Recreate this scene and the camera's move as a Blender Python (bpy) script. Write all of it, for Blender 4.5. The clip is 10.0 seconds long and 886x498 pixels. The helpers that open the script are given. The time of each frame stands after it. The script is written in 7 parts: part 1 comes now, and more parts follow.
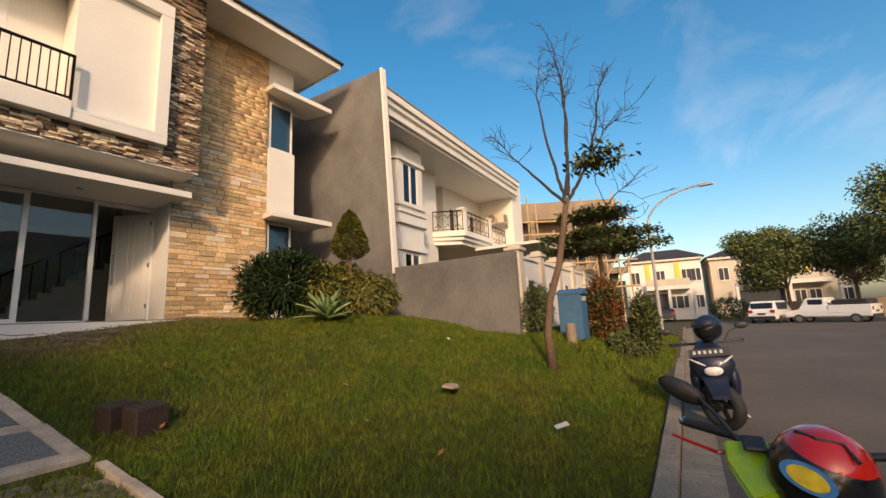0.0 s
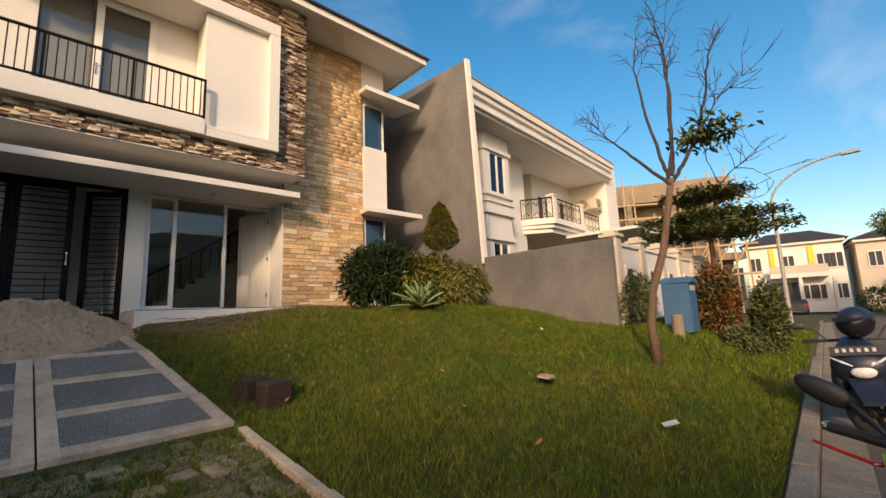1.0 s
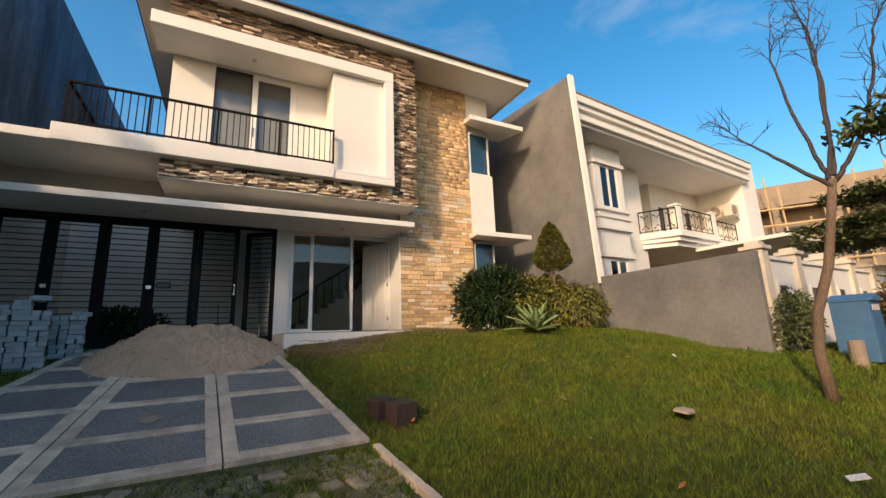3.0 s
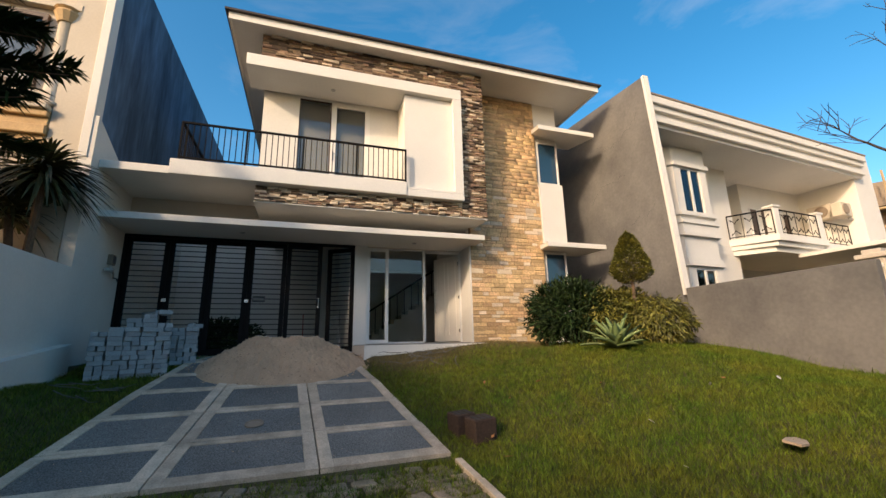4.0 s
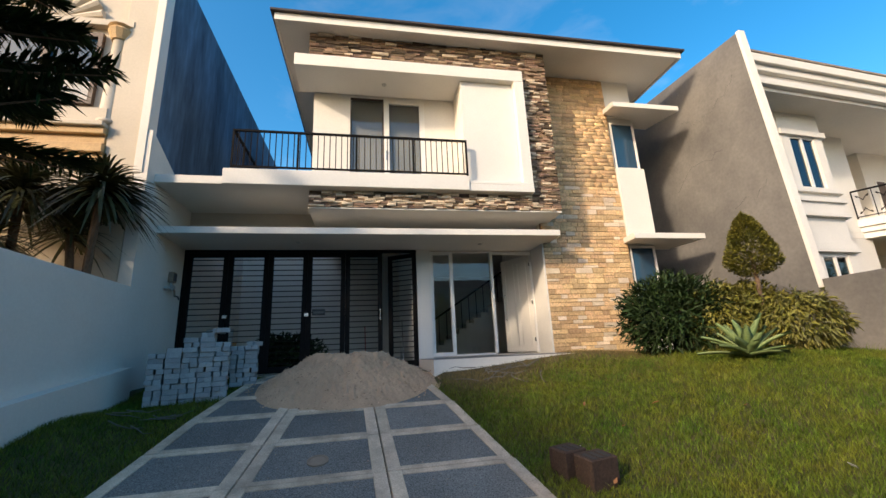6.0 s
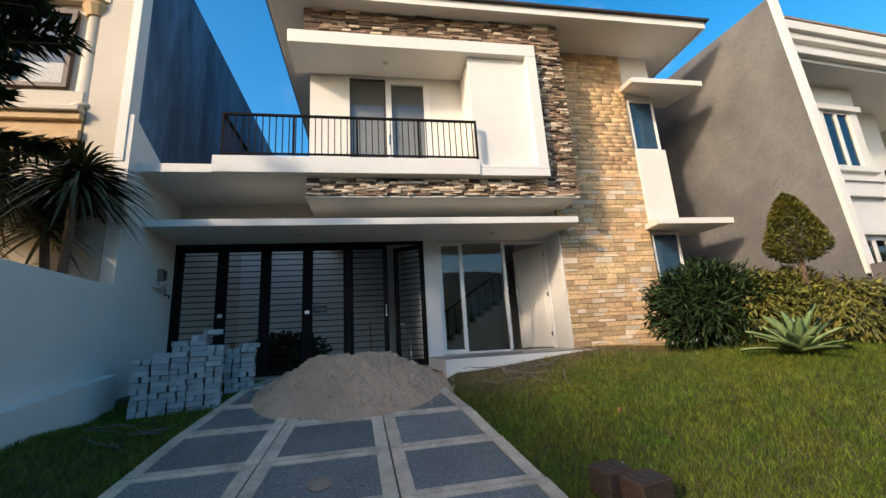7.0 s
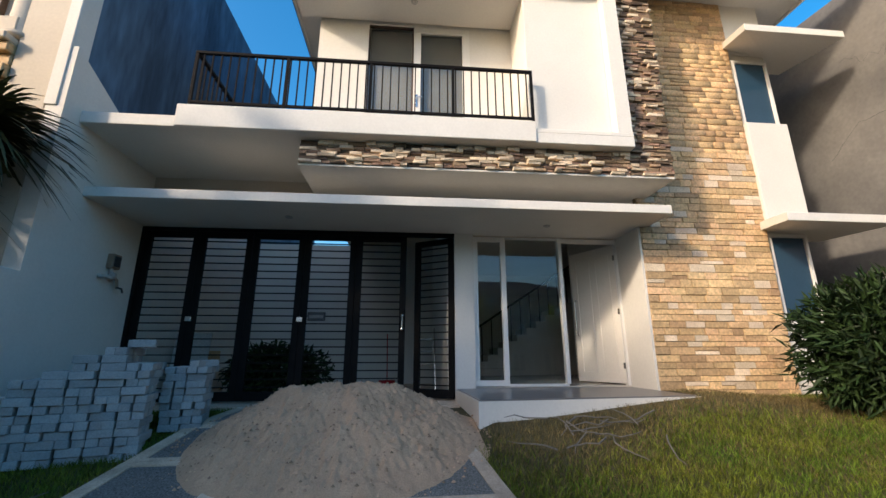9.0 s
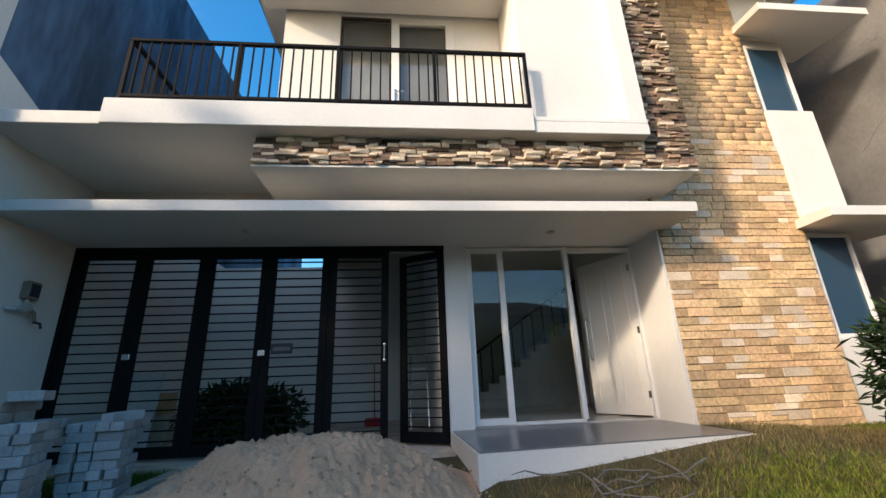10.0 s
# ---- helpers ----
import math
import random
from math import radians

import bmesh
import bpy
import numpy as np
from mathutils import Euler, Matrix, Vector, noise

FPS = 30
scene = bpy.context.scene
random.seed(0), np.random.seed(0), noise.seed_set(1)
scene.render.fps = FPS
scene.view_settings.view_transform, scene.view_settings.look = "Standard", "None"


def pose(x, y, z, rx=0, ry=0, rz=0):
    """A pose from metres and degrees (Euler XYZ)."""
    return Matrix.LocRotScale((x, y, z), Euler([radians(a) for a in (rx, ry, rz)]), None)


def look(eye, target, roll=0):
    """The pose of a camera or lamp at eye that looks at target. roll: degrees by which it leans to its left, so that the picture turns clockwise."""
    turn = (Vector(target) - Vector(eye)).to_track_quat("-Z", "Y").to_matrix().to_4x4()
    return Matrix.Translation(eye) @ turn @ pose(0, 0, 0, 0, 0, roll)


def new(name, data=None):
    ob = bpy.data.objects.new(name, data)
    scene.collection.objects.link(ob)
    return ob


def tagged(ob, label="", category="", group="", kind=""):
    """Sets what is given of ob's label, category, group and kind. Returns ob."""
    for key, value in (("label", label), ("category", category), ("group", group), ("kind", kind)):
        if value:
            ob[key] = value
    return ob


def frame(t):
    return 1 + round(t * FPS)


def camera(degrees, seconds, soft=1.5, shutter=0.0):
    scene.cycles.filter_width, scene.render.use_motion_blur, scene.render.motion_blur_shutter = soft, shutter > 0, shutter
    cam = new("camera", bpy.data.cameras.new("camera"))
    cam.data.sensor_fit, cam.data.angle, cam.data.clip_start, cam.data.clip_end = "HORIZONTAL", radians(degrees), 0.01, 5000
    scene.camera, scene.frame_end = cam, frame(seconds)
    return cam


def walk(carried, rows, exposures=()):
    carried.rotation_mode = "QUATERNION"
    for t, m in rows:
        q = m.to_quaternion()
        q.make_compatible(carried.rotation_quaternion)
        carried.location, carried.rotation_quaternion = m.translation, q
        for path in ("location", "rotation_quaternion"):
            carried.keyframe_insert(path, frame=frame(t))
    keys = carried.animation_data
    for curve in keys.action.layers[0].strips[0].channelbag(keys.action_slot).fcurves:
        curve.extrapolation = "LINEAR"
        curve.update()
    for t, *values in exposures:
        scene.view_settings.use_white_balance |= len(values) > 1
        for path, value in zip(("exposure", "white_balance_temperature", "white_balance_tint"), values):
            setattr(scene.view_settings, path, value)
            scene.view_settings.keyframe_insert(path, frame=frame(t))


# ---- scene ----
cam = camera(94.6, 10.0)
PATH = [
    (0, (0.728, -0.013, 1.157), (2.347, 1.117, 1.48), -2.7),
    (0.5, (0.679, -0.021, 1.157), (2.143, 1.307, 1.459), -2.6),
    (1, (0.656, 0.001, 1.158), (1.999, 1.454, 1.449), -2.2),
    (1.5, (0.615, -0.014, 1.187), (1.848, 1.525, 1.52), -1.2),
    (2, (0.614, -0.035, 1.197), (1.789, 1.549, 1.528), -1.3),
    (2.5, (0.583, -0.027, 1.201), (1.692, 1.604, 1.534), -1.8),
    (3, (0.525, -0.05, 1.224), (1.436, 1.684, 1.629), -2.1),
    (3.2, (0.512, -0.052, 1.208), (1.298, 1.731, 1.659), -2.2),
    (4.3, (0.32, -0.133, 1.348), (0.922, 1.723, 1.787), -1.4),
    (4.5, (0.333, -0.074, 1.328), (0.922, 1.791, 1.744), -1.5),
    (5, (0.282, 0.086, 1.303), (0.798, 1.988, 1.64), -0.2),
    (5.5, (0.258, 0.397, 1.308), (0.658, 2.327, 1.644), -1.0),
    (5.6, (0.284, 0.519, 1.325), (0.68, 2.445, 1.691), -1.0),
    (5.7, (0.311, 0.669, 1.356), (0.7, 2.568, 1.848), -1.9),
    (6.8, (0.259, 1.481, 1.587), (0.605, 3.387, 2.084), -3.2),
    (7, (0.288, 1.673, 1.591), (0.636, 3.589, 2.048), -3.6),
    (7.5, (0.408, 2.244, 1.694), (0.649, 4.181, 2.13), -3.7),
    (8, (0.493, 2.813, 1.815), (0.743, 4.685, 2.476), 0.7),
    (8.5, (0.56, 3.382, 1.872), (0.895, 5.247, 2.514), -0.8),
    (9, (0.661, 3.906, 1.872), (0.836, 5.833, 2.378), -0.1),
    (9.5, (0.688, 4.445, 1.996), (0.967, 6.362, 2.49), -1.5),
    (10, (0.891, 4.911, 1.997), (1.08, 6.805, 2.612), -2.2),
]
walk(cam, [(t, look(eye, target, roll)) for t, eye, target, roll in PATH],
     exposures=[(0.0, 0.53, 7600, 17), (3.0, 0.76, 7150, 15), (4.5, 0.78, 6900, 12), (5.5, 0.98, 6650, 11), (8.0, 0.86, 6000, 9), (9.0, 0.92, 6100, 10), (10.0, 1.05, 6050, 10)])

# ---- world, sun ----
SUN_WAY = Vector((-0.74, -0.53, 0.42)).normalized()
SUN_EL = math.asin(SUN_WAY.z)
SUN_AZ = math.atan2(SUN_WAY.x, SUN_WAY.y)
world = bpy.data.worlds.new("world")
scene.world = world
world.use_nodes = True
wt = world.node_tree
sky = wt.nodes.new("ShaderNodeTexSky")
sky.sky_type = "NISHITA"
sky.sun_disc = False
sky.sun_elevation = SUN_EL
sky.sun_rotation = SUN_AZ
sky.air_density = 1.0
sky.dust_density = 2.4
sky.ozone_density = 1.2
wt.nodes["Background"].inputs[1].default_value = 0.15
tone = wt.nodes.new("ShaderNodeHueSaturation")
tone.inputs["Saturation"].default_value = 1.5
tone.inputs["Hue"].default_value = 0.491
tone.inputs["Value"].default_value = 1.08
wt.links.new(sky.outputs[0], tone.inputs["Color"])
# thin wisps of cloud
pale_sky = wt.nodes.new("ShaderNodeHueSaturation")
pale_sky.inputs["Saturation"].default_value = 0.25
pale_sky.inputs["Value"].default_value = 1.45
wt.links.new(sky.outputs[0], pale_sky.inputs["Color"])
coord = wt.nodes.new("ShaderNodeTexCoord")
spread = wt.nodes.new("ShaderNodeMapping")
spread.inputs["Scale"].default_value = (1.0, 1.6, 2.6)
spread.inputs["Rotation"].default_value = (0.3, 0.5, 0.4)
wt.links.new(coord.outputs["Generated"], spread.inputs["Vector"])
wisp = wt.nodes.new("ShaderNodeTexNoise")
wisp.inputs["Scale"].default_value = 2.6
wisp.inputs["Detail"].default_value = 6
wisp.inputs["Roughness"].default_value = 0.6
wisp.inputs["Distortion"].default_value = 0.5
wt.links.new(spread.outputs[0], wisp.inputs["Vector"])
veil = wt.nodes.new("ShaderNodeMapRange")
veil.inputs["From Min"].default_value = 0.56
veil.inputs["From Max"].default_value = 0.80
veil.inputs["To Max"].default_value = 0.22
wt.links.new(wisp.outputs["Fac"], veil.inputs["Value"])
blend = wt.nodes.new("ShaderNodeMix")
blend.data_type = "RGBA"
wt.links.new(veil.outputs[0], blend.inputs["Factor"])
wt.links.new(tone.outputs[0], blend.inputs[6])
wt.links.new(pale_sky.outputs[0], blend.inputs[7])
wt.links.new(blend.outputs[2], wt.nodes["Background"].inputs[0])
sun_data = bpy.data.lights.new("sun", "SUN")
sun_data.energy = 2.1
sun_data.angle = radians(4.5)
sun_data.color = (1.0, 0.80, 0.58)
sun = new("sun", sun_data)
sun.matrix_world = look(SUN_WAY * 60, (0, 0, 0))

# ---- materials ----
def mat(name, col, col2=None, rough=0.8, scale=1.5, fine=40.0, grain=0.25, bump=0.15, metal=0.0,
        rnd=0.0, island=False, spec=0.4, stretch=(1, 1, 1), coat=0.0, blotch=0.5):
    """A surface with broad stains, fine grain and relief, laid by world place."""
    m = bpy.data.materials.new(name)
    m.use_nodes = True
    nt = m.node_tree
    n, l = nt.nodes, nt.links
    bsdf = n["Principled BSDF"]
    geo = n.new("ShaderNodeNewGeometry")
    mp = n.new("ShaderNodeMapping")
    mp.inputs["Scale"].default_value = stretch
    l.new(geo.outputs["Position"], mp.inputs["Vector"])
    big = n.new("ShaderNodeTexNoise")
    big.inputs["Scale"].default_value = scale
    big.inputs["Detail"].default_value = 5
    big.inputs["Roughness"].default_value = 0.62
    l.new(mp.outputs[0], big.inputs["Vector"])
    small = n.new("ShaderNodeTexNoise")
    small.inputs["Scale"].default_value = fine
    small.inputs["Detail"].default_value = 4
    l.new(mp.outputs[0], small.inputs["Vector"])
    ramp = n.new("ShaderNodeValToRGB")
    ramp.color_ramp.elements[0].position = 0.5 - blotch / 2
    ramp.color_ramp.elements[1].position = 0.5 + blotch / 2
    ramp.color_ramp.elements[0].color = (*col, 1)
    ramp.color_ramp.elements[1].color = (*(col2 or [c * 0.82 for c in col]), 1)
    l.new(big.outputs["Fac"], ramp.inputs["Fac"])
    mr = n.new("ShaderNodeMapRange")
    mr.inputs["From Min"].default_value, mr.inputs["From Max"].default_value = 0.25, 0.75
    mr.inputs["To Min"].default_value, mr.inputs["To Max"].default_value = 1 - grain, 1 + grain
    l.new(small.outputs["Fac"], mr.inputs["Value"])
    hsv = n.new("ShaderNodeHueSaturation")
    l.new(ramp.outputs[0], hsv.inputs["Color"])
    last = mr.outputs[0]
    if rnd:
        src = geo.outputs["Random Per Island"] if island else n.new("ShaderNodeObjectInfo").outputs["Random"]
        mr2 = n.new("ShaderNodeMapRange")
        mr2.inputs["To Min"].default_value, mr2.inputs["To Max"].default_value = 1 - rnd, 1 + rnd
        l.new(src, mr2.inputs["Value"])
        mul = n.new("ShaderNodeMath")
        mul.operation = "MULTIPLY"
        l.new(last, mul.inputs[0])
        l.new(mr2.outputs[0], mul.inputs[1])
        last = mul.outputs[0]
        wn = n.new("ShaderNodeTexWhiteNoise")
        wn.noise_dimensions = "1D"
        l.new(src, wn.inputs["W"])
        mr3 = n.new("ShaderNodeMapRange")
        mr3.inputs["To Min"].default_value, mr3.inputs["To Max"].default_value = 0.5 - rnd * 0.022, 0.5 + rnd * 0.022
        l.new(wn.outputs["Value"], mr3.inputs["Value"])
        l.new(mr3.outputs[0], hsv.inputs["Hue"])
    l.new(last, hsv.inputs["Value"])
    l.new(hsv.outputs[0], bsdf.inputs["Base Color"])
    bsdf.inputs["Roughness"].default_value = rough
    bsdf.inputs["Metallic"].default_value = metal
    bsdf.inputs["Specular IOR Level"].default_value = spec
    bsdf.inputs["Coat Weight"].default_value = coat
    if bump:
        b = n.new("ShaderNodeBump")
        b.inputs["Strength"].default_value = bump
        b.inputs["Distance"].default_value = 0.02
        l.new(small.outputs["Fac"], b.inputs["Height"])
        l.new(b.outputs[0], bsdf.inputs["Normal"])
    return m


def glass_mat(name, tint, rough=0.0):
    m = bpy.data.materials.new(name)
    m.use_nodes = True
    b = m.node_tree.nodes["Principled BSDF"]
    b.inputs["Base Color"].default_value = (*tint, 1)
    b.inputs["Transmission Weight"].default_value = 1
    b.inputs["Roughness"].default_value = rough
    b.inputs["IOR"].default_value = 1.5
    return m


M_WHITE = mat("white_paint", (0.73, 0.70, 0.64), (0.66, 0.63, 0.57), rough=0.7, scale=0.9, fine=30, grain=0.04, bump=0.06)
M_CREAM = mat("cream_paint", (0.58, 0.51, 0.41), (0.50, 0.435, 0.34), rough=0.75, scale=0.8, fine=25, grain=0.05, bump=0.06)
M_SOFFIT = mat("soffit_paint", (0.70, 0.67, 0.61), (0.63, 0.60, 0.54), rough=0.8, scale=0.7, fine=20, grain=0.04, bump=0.03)
M_BLACK = mat("black_steel_paint", (0.007, 0.007, 0.007), (0.011, 0.010, 0.010), rough=0.6, scale=3, fine=60, grain=0.2, bump=0.03, spec=0.06)
M_CHROME = mat("brushed_steel", (0.65, 0.64, 0.62), (0.5, 0.5, 0.49), rough=0.25, metal=1.0, bump=0.02, grain=0.1)
M_YSTONE = mat("yellow_sandstone", (0.65, 0.46, 0.255), (0.50, 0.315, 0.155), rough=0.85, scale=1.6, fine=26, grain=0.32, bump=0.5, rnd=0.30, blotch=0.6)
M_YSTONE_J = mat("yellow_sandstone_upper", (0.65, 0.46, 0.255), (0.50, 0.315, 0.155), rough=0.85, scale=1.6, fine=26, grain=0.32, bump=0.5, rnd=0.30, island=True, blotch=0.6)
M_MORTAR = mat("sandstone_bed", (0.20, 0.14, 0.08), (0.14, 0.10, 0.06), rough=0.95, fine=60, bump=0.3)
# pale strips; brightness of sun-caught ledge stones is put into the colour
M_PALE = mat("pale_sun_bright_strip", (0.76, 0.63, 0.46), (0.57, 0.44, 0.30), rough=0.8, scale=4, fine=40, grain=0.2, bump=0.4, rnd=0.22)
M_DSTONE = mat("stacked_dark_slate", (0.33, 0.215, 0.13), (0.12, 0.088, 0.064), rough=0.82, scale=3.5, fine=45, grain=0.35, bump=0.5, rnd=0.75, blotch=0.5)
M_DBED = mat("slate_bed", (0.05, 0.04, 0.032), (0.035, 0.03, 0.025), rough=0.95, bump=0.2)
# grey render; its strong mottling imitates patches of sun and shade
M_CONC = mat("raw_render_shade_mottle", (0.185, 0.176, 0.162), (0.105, 0.101, 0.096), rough=0.92, scale=0.55, fine=14, grain=0.10, bump=0.15, blotch=0.32)
M_BLUEWALL = mat("weathered_grey_wall", (0.11, 0.19, 0.29), (0.035, 0.06, 0.095), rough=0.9, scale=0.9, fine=8, grain=0.25, bump=0.1, stretch=(1, 1, 0.22), blotch=0.3)
M_ROOF = mat("dark_roof_tile", (0.055, 0.04, 0.034), (0.035, 0.028, 0.025), rough=0.7, scale=2, fine=30, bump=0.3)
M_ASPH = mat("worn_concrete_road", (0.145, 0.115, 0.088), (0.09, 0.074, 0.058), rough=0.92, scale=0.28, fine=30, grain=0.22, bump=0.25, blotch=0.5)
M_KERB = mat("concrete_kerb", (0.30, 0.245, 0.18), (0.17, 0.14, 0.105), rough=0.95, scale=2.2, fine=40, grain=0.25, bump=0.4, rnd=0.12)
M_AGG = mat("washed_pebble_grey", (0.195, 0.195, 0.178), (0.128, 0.128, 0.118), rough=0.85, scale=1.3, fine=70, grain=0.75, bump=0.8, rnd=0.15)
M_BORDER = mat("pale_cement_border", (0.62, 0.50, 0.37), (0.34, 0.275, 0.20), rough=0.9, scale=3.0, fine=60, grain=0.20, bump=0.35, rnd=0.14, blotch=0.38)
M_COBBLE = mat("mossy_paver", (0.25, 0.20, 0.145), (0.10, 0.085, 0.045), rough=0.95, scale=5, fine=50, grain=0.3, bump=0.5, rnd=0.3)
M_SOIL = mat("lawn_soil", (0.080, 0.065, 0.026), (0.050, 0.045, 0.018), rough=1.0, scale=1.2, fine=50, grain=0.5, bump=0.6)
M_SAND = mat("building_sand", (0.53, 0.36, 0.225), (0.38, 0.255, 0.16), rough=1.0, scale=2.2, fine=75, grain=0.16, bump=0.5)
M_BRICK = mat("grey_paver_block", (0.37, 0.385, 0.38), (0.27, 0.285, 0.285), rough=0.95, scale=4, fine=60, grain=0.14, bump=0.35, rnd=0.16)
M_GRASS = mat("grass_blades", (0.045, 0.106, 0.006), (0.136, 0.136, 0.013), rough=0.7, scale=1.5, fine=9, grain=0.4, bump=0, rnd=0.65, island=True, spec=0.25)
M_DRYGRASS = mat("dry_grass_blades", (0.19, 0.135, 0.060), (0.095, 0.085, 0.030), rough=0.8, scale=2.5, fine=9, grain=0.4, bump=0, rnd=0.5, island=True, spec=0.2)
M_LEAF_D = mat("dark_glossy_leaf", (0.012, 0.028, 0.007), (0.026, 0.046, 0.012), rough=0.6, scale=4, fine=20, bump=0, rnd=0.5, island=True, spec=0.2)
M_LEAF_Y = mat("yellow_green_leaf", (0.165, 0.145, 0.020), (0.080, 0.090, 0.015), rough=0.55, scale=3, fine=20, bump=0, rnd=0.5, island=True)
M_LEAF_M = mat("mid_green_leaf", (0.055, 0.080, 0.020), (0.095, 0.105, 0.030), rough=0.55, scale=3, fine=20, bump=0, rnd=0.5, island=True)
M_LEAF_R = mat("reddish_new_leaf", (0.16, 0.060, 0.016), (0.05, 0.066, 0.014), rough=0.5, scale=2.6, fine=20, bump=0, rnd=0.5, island=True, blotch=0.25)
M_LEAF_S = mat("street_tree_leaf", (0.085, 0.115, 0.028), (0.135, 0.150, 0.045), rough=0.55, scale=3, fine=20, bump=0, rnd=0.5, island=True)
M_LEAF_P = mat("dracaena_leaf", (0.040, 0.050, 0.016), (0.085, 0.080, 0.032), rough=0.5, scale=4, fine=20, bump=0, rnd=0.5, island=True)
M_PEBBLE = mat("sand_clods", (0.48, 0.32, 0.20), (0.33, 0.22, 0.14), rough=1.0, scale=6, fine=40, bump=0.3, rnd=0.4, island=True)
M_AGAVE = mat("agave_leaf", (0.20, 0.26, 0.10), (0.11, 0.17, 0.06), rough=0.55, scale=6, fine=30, bump=0.05, rnd=0.25)
M_BARK = mat("dry_bark", (0.17, 0.11, 0.07), (0.11, 0.075, 0.05), rough=0.95, scale=5, fine=50, grain=0.35, bump=0.6, stretch=(1, 1, 0.3))
M_TWIG = mat("bare_twig", (0.062, 0.047, 0.040), (0.040, 0.033, 0.030), rough=0.9, scale=5, fine=50, bump=0.2)
M_WOODB = mat("rotten_wood_block", (0.055, 0.032, 0.022), (0.030, 0.020, 0.015), rough=0.9, scale=6, fine=40, grain=0.4, bump=0.6)
M_BIN = mat("blue_painted_metal", (0.055, 0.15, 0.27), (0.04, 0.11, 0.20), rough=0.55, scale=3, fine=40, grain=0.12, bump=0.08)
M_TILE = mat("grey_porcelain_tile", (0.16, 0.155, 0.15), (0.125, 0.12, 0.12), rough=0.28, scale=2, fine=30, grain=0.08, bump=0.02)
M_FLOORIN = mat("polished_cream_tile", (0.58, 0.53, 0.45), (0.52, 0.475, 0.40), rough=0.15, scale=1.5, fine=20, grain=0.05, bump=0.0)
M_DOORW = mat("white_door_lacquer", (0.80, 0.75, 0.66), (0.76, 0.71, 0.62), rough=0.45, scale=2, fine=30, grain=0.03, bump=0.02)
M_ALU = mat("white_aluminium", (0.78, 0.76, 0.71), (0.72, 0.70, 0.65), rough=0.4, scale=3, grain=0.03, bump=0.0)
M_BROWNF = mat("brown_window_frame", (0.10, 0.065, 0.045), (0.075, 0.05, 0.035), rough=0.5, bump=0.05)
M_MOULD = mat("ochre_moulding", (0.56, 0.38, 0.19), (0.44, 0.29, 0.14), rough=0.7, scale=3, fine=30, grain=0.1, bump=0.1)
M_BLIND = mat("grey_blind", (0.155, 0.145, 0.125), (0.13, 0.12, 0.105), rough=0.6, bump=0.02)
# dark fill: paints shade inside rooms, carport and openings; also cracks, door, panes
M_DARKFILL = mat("shade_and_dark_fill", (0.06, 0.065, 0.07), (0.04, 0.045, 0.05), rough=0.9, bump=0)
M_GLASS = glass_mat("clear_glass", (0.93, 0.97, 0.95))
M_GLASSB = glass_mat("blue_tinted_glass", (0.10, 0.17, 0.22))
M_RUBBER = mat("black_rubber", (0.02, 0.02, 0.02), (0.03, 0.03, 0.03), rough=0.75, bump=0.1, fine=80)
M_NAVY = mat("navy_gloss_plastic", (0.010, 0.016, 0.035), (0.014, 0.02, 0.042), rough=0.4, bump=0, coat=0.15, grain=0.1)
M_VISOR = mat("smoked_visor", (0.012, 0.013, 0.018), rough=0.25, bump=0, coat=0.2, grain=0.05)
# opaque pane; blue sky reflection is put into the base colour
M_SKYPANE = mat("opaque_sky_tone_pane", (0.022, 0.060, 0.105), (0.026, 0.066, 0.115), rough=0.06, bump=0, grain=0.05, spec=0.5)
M_LIME = mat("lime_gloss_plastic", (0.36, 0.56, 0.02), (0.32, 0.50, 0.02), rough=0.25, bump=0, coat=0.4, grain=0.08)
M_RED = mat("red_gloss_shell", (0.62, 0.022, 0.012), (0.55, 0.018, 0.012), rough=0.2, bump=0, coat=0.6, grain=0.05)
M_YEL = mat("yellow_print", (0.75, 0.58, 0.05), rough=0.4, bump=0)
M_SKYB = mat("sky_blue_print", (0.05, 0.25, 0.60), rough=0.4, bump=0)
M_PLASTIC = mat("black_plastic", (0.022, 0.022, 0.024), (0.03, 0.03, 0.032), rough=0.5, bump=0.08, fine=90)
M_LENS = mat("headlight_lens", (0.75, 0.75, 0.72), (0.5, 0.5, 0.48), rough=0.1, bump=0, coat=1.0, fine=60, grain=0.3)
M_CARW = mat("white_car_paint", (0.75, 0.75, 0.74), (0.7, 0.7, 0.69), rough=0.3, bump=0, coat=0.5, grain=0.03)
M_CARR = mat("red_car_paint", (0.45, 0.04, 0.02), rough=0.3, bump=0, coat=0.5)
M_TAIL = mat("red_tail_lens", (0.40, 0.02, 0.02), rough=0.25, bump=0)
M_BAMBOO = mat("bamboo_pole", (0.50, 0.36, 0.20), (0.36, 0.25, 0.13), rough=0.8, bump=0.1)
M_RAWC = mat("raw_concrete", (0.30, 0.235, 0.17), (0.20, 0.155, 0.115), rough=0.95, scale=0.6, fine=12, grain=0.12, bump=0.2)
M_GALV = mat("galvanised_pole", (0.36, 0.34, 0.31), (0.28, 0.265, 0.245), rough=0.6, bump=0.05)
M_STICK = mat("dry_grey_twigs", (0.14, 0.13, 0.11), (0.09, 0.085, 0.075), rough=0.95, bump=0.2)
M_LITTER = mat("pale_broken_board", (0.50, 0.37, 0.25), (0.38, 0.27, 0.18), rough=0.9, scale=8, fine=50, grain=0.2, bump=0.3)
M_PAPER = mat("white_litter", (0.5, 0.49, 0.46), rough=0.7, bump=0.2)
M_DRYLEAF = mat("dry_brown_leaf", (0.30, 0.13, 0.05), (0.22, 0.10, 0.04), rough=0.8, bump=0.1)

